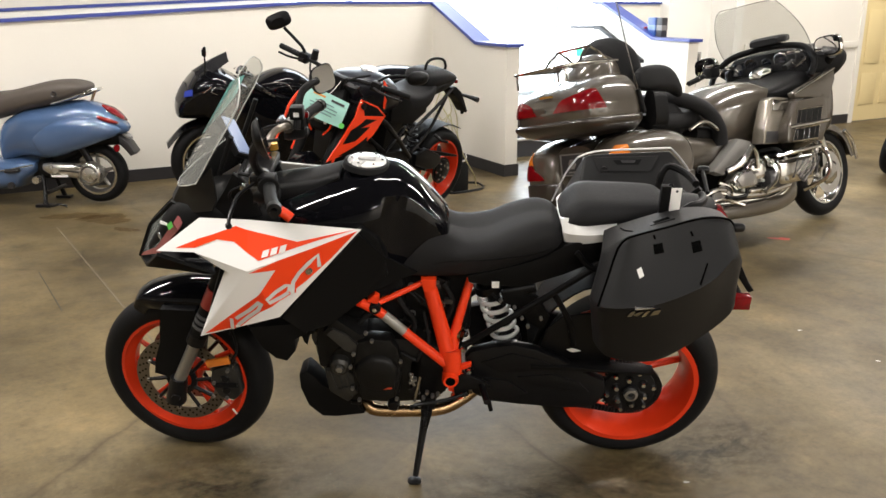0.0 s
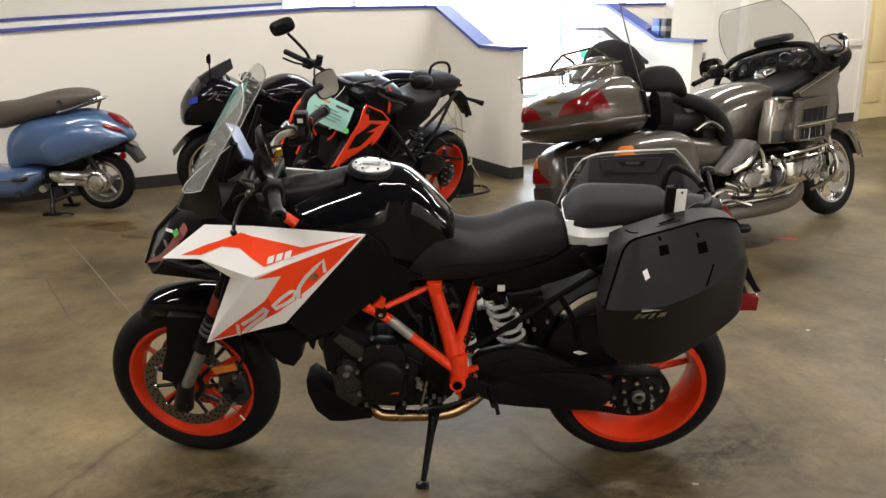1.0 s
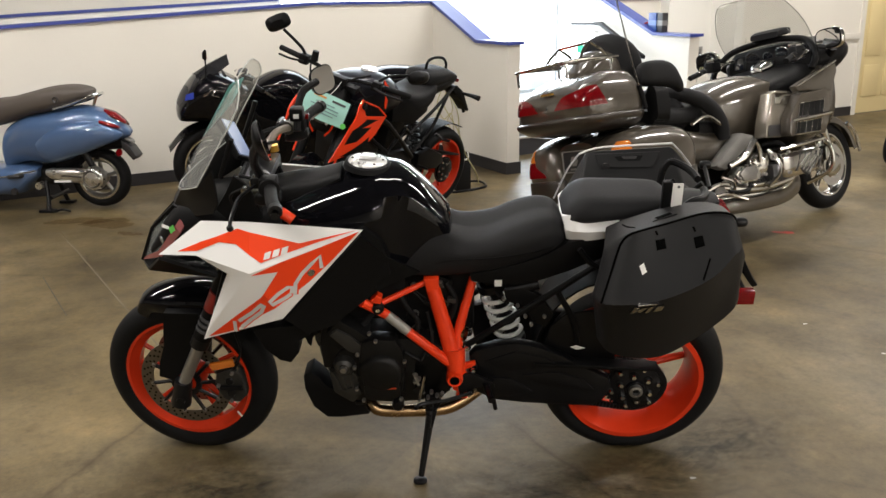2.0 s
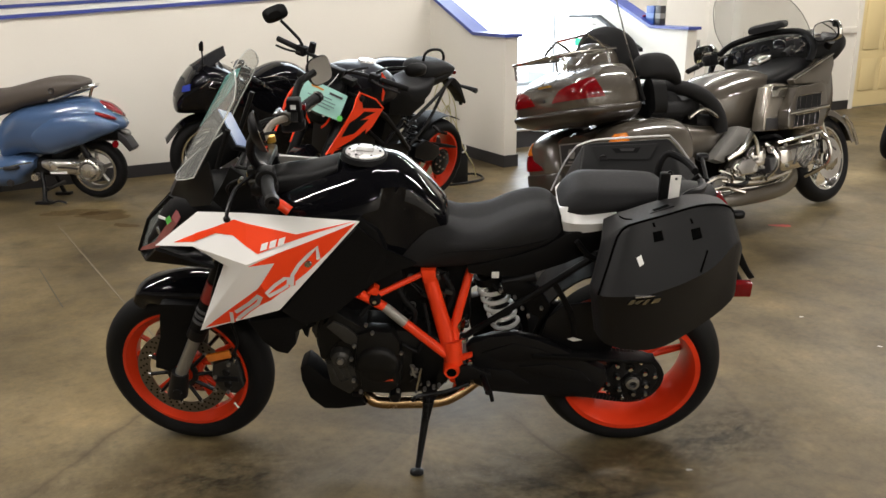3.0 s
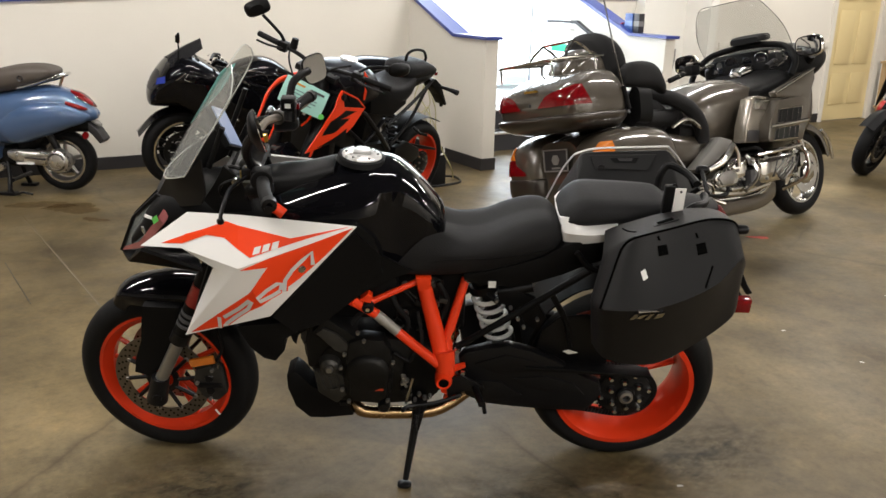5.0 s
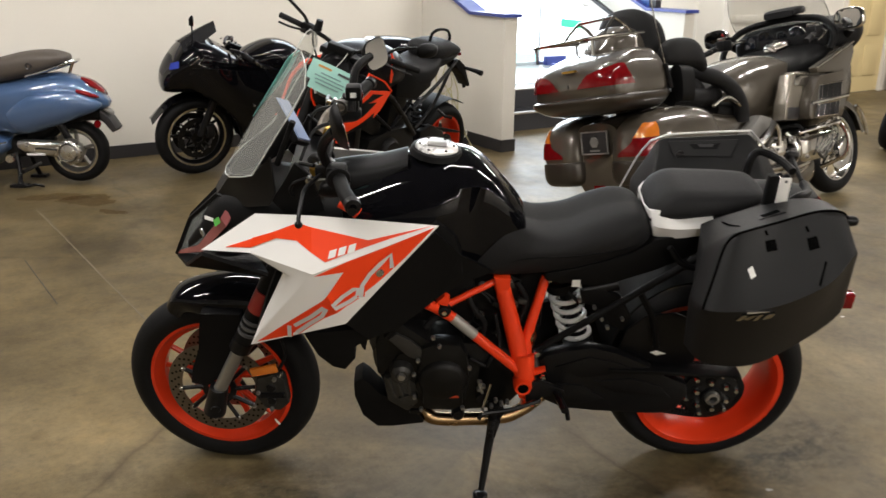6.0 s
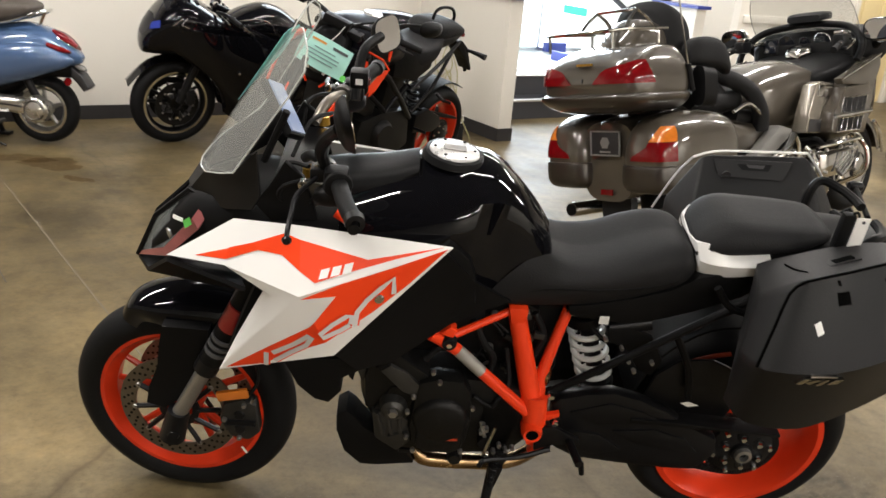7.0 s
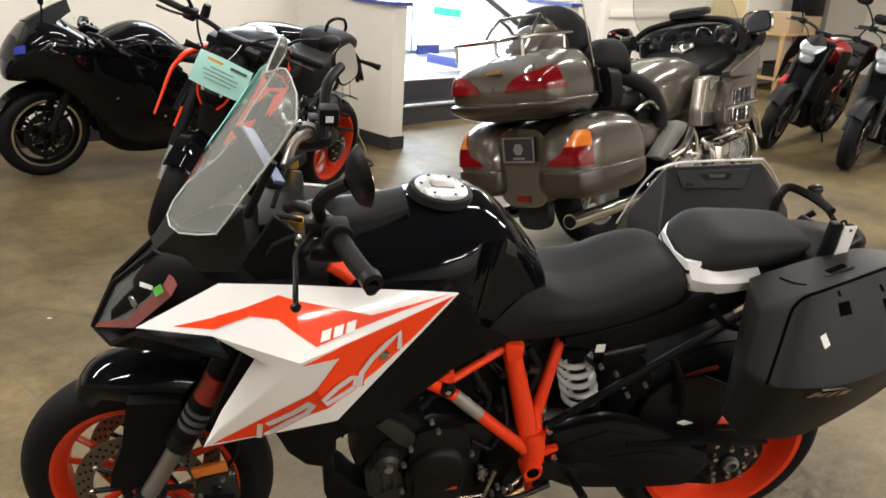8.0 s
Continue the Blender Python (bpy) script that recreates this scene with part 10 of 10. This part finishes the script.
nt = shade_dirt.node_tree
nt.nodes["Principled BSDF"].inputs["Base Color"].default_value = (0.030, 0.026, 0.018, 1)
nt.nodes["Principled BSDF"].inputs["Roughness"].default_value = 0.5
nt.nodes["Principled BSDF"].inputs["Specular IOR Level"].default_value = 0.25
spot, mottle, cut = nt.nodes.new("ShaderNodeTexGradient"), nt.nodes.new("ShaderNodeTexNoise"), nt.nodes.new("ShaderNodeMapRange")
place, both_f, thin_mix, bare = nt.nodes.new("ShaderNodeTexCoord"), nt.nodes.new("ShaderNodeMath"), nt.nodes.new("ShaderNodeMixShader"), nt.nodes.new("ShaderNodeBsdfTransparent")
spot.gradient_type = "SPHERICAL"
mottle.inputs["Scale"].default_value, mottle.inputs["Detail"].default_value, mottle.inputs["Roughness"].default_value = 4.5, 9, 0.75
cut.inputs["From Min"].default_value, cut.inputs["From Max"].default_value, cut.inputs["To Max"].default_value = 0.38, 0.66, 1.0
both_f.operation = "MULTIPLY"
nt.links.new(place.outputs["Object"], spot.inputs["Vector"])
nt.links.new(place.outputs["Object"], mottle.inputs["Vector"])
nt.links.new(mottle.outputs["Fac"], cut.inputs["Value"])
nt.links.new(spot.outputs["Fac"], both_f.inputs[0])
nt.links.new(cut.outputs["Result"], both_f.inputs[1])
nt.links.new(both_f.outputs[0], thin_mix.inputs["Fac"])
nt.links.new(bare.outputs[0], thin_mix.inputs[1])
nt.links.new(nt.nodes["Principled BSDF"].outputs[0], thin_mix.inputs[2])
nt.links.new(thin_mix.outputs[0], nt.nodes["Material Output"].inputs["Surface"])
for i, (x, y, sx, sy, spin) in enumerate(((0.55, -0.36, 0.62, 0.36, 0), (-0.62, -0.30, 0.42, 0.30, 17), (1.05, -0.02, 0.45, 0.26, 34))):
    patch_ob = part("floor_stain", lathe([(0, 0.0), (0.99, 0.0)], n=32, closed=False, turn=pose(0, 0, 0, 90)), shade_dirt, floor, "painted floor shade with mottled grey dirt", smooth=None)
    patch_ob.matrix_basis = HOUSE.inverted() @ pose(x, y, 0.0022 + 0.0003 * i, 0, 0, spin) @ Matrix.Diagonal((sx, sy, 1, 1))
blot(2.31, 2.83, 0.035, 21, M_redmark, "small red paint mark", 1.7)
for x, y, seed in ((0.93, -0.23, 31), (1.82, 1.16, 32), (2.03, 0.80, 33), (-1.35, 1.6, 34), (2.6, 1.7, 35), (1.3, 0.95, 36)):
    blot(x, y, 0.007, seed, M_chip, "white paint chip", 1.4)
for x0, y0, x1, y1, wide, dust_m, what in ((-2.62, 2.93, -1.05, 0.62, 0.0035, M_cut, "pale dusty saw cut"), (-2.27, 1.93, -1.85, 1.30, 0.002, M_base, "thin dark crack")):
    a = Vector((x1 - x0, y1 - y0, 0))
    ob = part("saw_cut", box(0, a.length, -wide, wide, 0.0004, 0.0013), dust_m, floor, what, smooth=None)
    ob.matrix_basis = HOUSE.inverted() @ pose(x0, y0, 0, 0, 0, math.degrees(math.atan2(a.y, a.x)))

# hand rail on the stair wall
rail = thing("handrail", "black flat handrail on brackets beside the entrance steps", "handrail", m=HOUSE)
part("rail_bar", plate([(5.60, 1.205), (5.10, 1.215), (4.40, 0.895), (4.40, 0.93), (5.09, 1.25), (5.60, 1.24)], 4.985, 5.035, 0.006, axes="yz"), M_satin, rail)
for v, z in ((5.25, 1.20), (4.62, 0.98)):
    part("bracket", tube([(5.01, v, z), (5.03, v, z - 0.05), (5.10, v, z - 0.06)], 0.009, n=8, steps=3), M_steel, rail)

# cartons on the east stair wall's cap
def carton(name, label, u, v, z, w, d, h, colour, band):
    ob = thing(name, label, "box", m=HOUSE @ pose(u, v, z))
    body = part("carton_body", box(-w / 2, w / 2, -d / 2, d / 2, 0, h, 0.003), colour, ob)
    part("printed_band", box(-w / 2 - 0.001, w / 2 + 0.001, -d / 2 - 0.001, d / 2 + 0.001, h * 0.35, h * 0.62), band, body)
    part("lid_flap", box(-w / 2 + 0.004, w / 2 - 0.004, -d / 2 + 0.004, d / 2 - 0.004, h, h + 0.002), colour, body)
    return ob


M_cartonblue = surface("blue_printed_card", (0.02, 0.07, 0.27), 0.4, vary=0.1, coarse=20)
M_cartonpale = surface("pale_blue_print", (0.10, 0.19, 0.48), 0.4, vary=0.15, coarse=30)
carton("oil_carton", "blue printed carton standing on the stair wall cap", 5.165, 4.43, 1.159, 0.075, 0.11, 0.19, M_cartonblue, M_cartonpale)
carton("filter_carton", "black printed carton standing on the stair wall cap", 5.175, 4.33, 1.159, 0.075, 0.08, 0.19, M_base, M_greyplastic)
lump = thing("red_sachet", "small red sachet lying on the stair wall cap", "sachet", m=HOUSE @ pose(5.165, 4.545, 1.235, -22))
part("sachet", loft([(-0.03, 0, 0.008, 0.03, 0.006, 0.006, 3), (0.0, 0, 0.008, 0.04, 0.012, 0.008, 3), (0.03, 0, 0.008, 0.03, 0.006, 0.006, 3)], n=16), M_red, lump)

# outlet with its plug and cord
outlet = thing("wall_outlet", "grey metal wall outlet with a black plug and cord", "outlet", m=HOUSE @ pose(6.40, 5.05, 0.865))
part("outlet_box", box(-0.075, 0.075, -0.04, 0, -0.075, 0.075, 0.006), M_alloy, outlet)
part("outlet_face", box(-0.05, 0.05, -0.045, -0.04, -0.055, 0.055, 0.004), M_greyplastic, outlet)
part("plug", box(-0.035, -0.005, -0.085, -0.045, -0.02, 0.015, 0.006), M_base, outlet)
part("cord", tube([(-0.02, -0.085, 0.0), (-0.03, -0.11, -0.10), (-0.05, -0.10, -0.30), (-0.08, -0.10, -0.50), (-0.06, -0.09, -0.80)], 0.006, n=6), M_base, outlet)

# battery charger, wire stand and tie cords behind the orange machine
charger = thing("battery_box", "small black battery box standing on the floor", "battery", m=pose(0.15, 4.24, 0, 0, 0, 25))
part("case", box(-0.065, 0.065, -0.055, 0.055, 0.0, 0.235, 0.008), M_box, charger)
part("lid", box(-0.067, 0.067, -0.057, 0.057, 0.235, 0.255, 0.006), M_matt, charger)
part("carry_strap", tube([(-0.05, 0, 0.255), (0, 0, 0.275), (0.05, 0, 0.255)], 0.005, n=6), M_matt, charger)
hoop = thing("paddock_hoop", "bent black wire hoop lying by the rear wheel", "wire hoop")
part("hoop_wire", tube([(0.05, 4.20, 0.012), (0.09, 4.08, 0.011), (0.30, 4.22, 0.011), (0.36, 4.33, 0.012), (0.31, 4.47, 0.016), (0.20, 4.46, 0.02)], 0.010, n=8), M_satin, hoop)
cords = thing("tie_cords", "yellowed tie-down cords hanging from the tail to the floor", "cord")
for p in (((0.05, 3.92, 0.86), (0.02, 3.96, 0.74), (0.06, 3.98, 0.65), (0.13, 4.0, 0.52), (0.19, 4.03, 0.33), (0.27, 4.10, 0.17), (0.30, 4.40, 0.012)),
          ((0.06, 3.90, 0.84), (0.09, 3.93, 0.70), (0.05, 3.96, 0.60), (0.12, 3.99, 0.46), (0.16, 4.05, 0.30), (0.20, 4.15, 0.26)),
          ((0.01, 3.90, 0.86), (-0.03, 3.94, 0.73), (0.02, 3.97, 0.62), (0.08, 3.98, 0.66), (0.10, 4.0, 0.50)),
          ((0.08, 3.92, 0.80), (0.13, 3.95, 0.66), (0.14, 3.99, 0.50), (0.17, 4.02, 0.40))):
    part("cord", tube(p, 0.0045, n=6), M_cord, cords)
part("hook", tube([(0.16, 4.03, 0.33), (0.18, 4.05, 0.28), (0.21, 4.06, 0.30), (0.205, 4.05, 0.34)], 0.006, n=6), M_label, cords, "pale plastic hook")

# shelf with boxes beyond the door
shelf = thing("storage_shelf", "raw wooden storage shelf standing against the wall", "shelf", m=HOUSE @ pose(9.98, 4.12, 0))
for x in (0, 1.25):
    for y in (0, 0.42):
        part("post", box(x, x + 0.06, y, y + 0.06, 0, 0.78, 0.004), M_oak, shelf)
for z in (0.15, 0.74):
    part("shelf_board", box(-0.02, 1.33, -0.02, 0.50, z, z + 0.03, 0.004), M_oak, shelf)
part("back_panel", box(0.0, 1.31, 0.482, 0.49, 0.18, 0.74), M_white, shelf)
for i, (x, w, h) in enumerate(((0.12, 0.46, 0.27), (0.66, 0.42, 0.22))):
    cb = thing("cardboard_box", "brown cardboard box with closed flaps on the shelf", "box", "boxes on the shelf", m=HOUSE @ pose(9.98 + x + w / 2, 4.34, 0.771, 0, 0, 4 - 9 * i))
    part("carton_body", box(-w / 2, w / 2, -0.18, 0.18, 0, h, 0.004), M_card, cb)
    for s in (-1, 1):
        part("flap", box(-w / 2 + 0.003, w / 2 - 0.003, min(0.003 * s, 0.178 * s), max(0.003 * s, 0.178 * s), h, h + 0.004), M_card, cb)
    part("tape", box(-w / 2, w / 2, -0.025, 0.025, h + 0.004, h + 0.0055), M_label, cb)
case = thing("storage_case", "black plastic case on the lower shelf", "case", m=HOUSE @ pose(10.35, 4.30, 0.181))
part("case_body", box(-0.22, 0.22, -0.14, 0.14, 0, 0.17, 0.012), M_box, case)
part("case_lid", box(-0.225, 0.225, -0.145, 0.145, 0.172, 0.20, 0.01), M_matt, case)
bin_ = thing("dark_crate", "dark plastic crate standing on a cardboard box", "crate", m=HOUSE @ pose(10.98, 4.34, 0.998))
part("crate_body", box(-0.20, 0.20, -0.15, 0.15, 0, 0.30, 0.012), M_matt, bin_)
part("crate_rim", box(-0.21, 0.21, -0.16, 0.16, 0.28, 0.305, 0.006), M_box, bin_)
fixed("column", box(11.62, 11.80, 4.40, 4.58, 0, CEILING, 0.01), M_greyplastic, "grey painted steel column", "column", smooth=30)
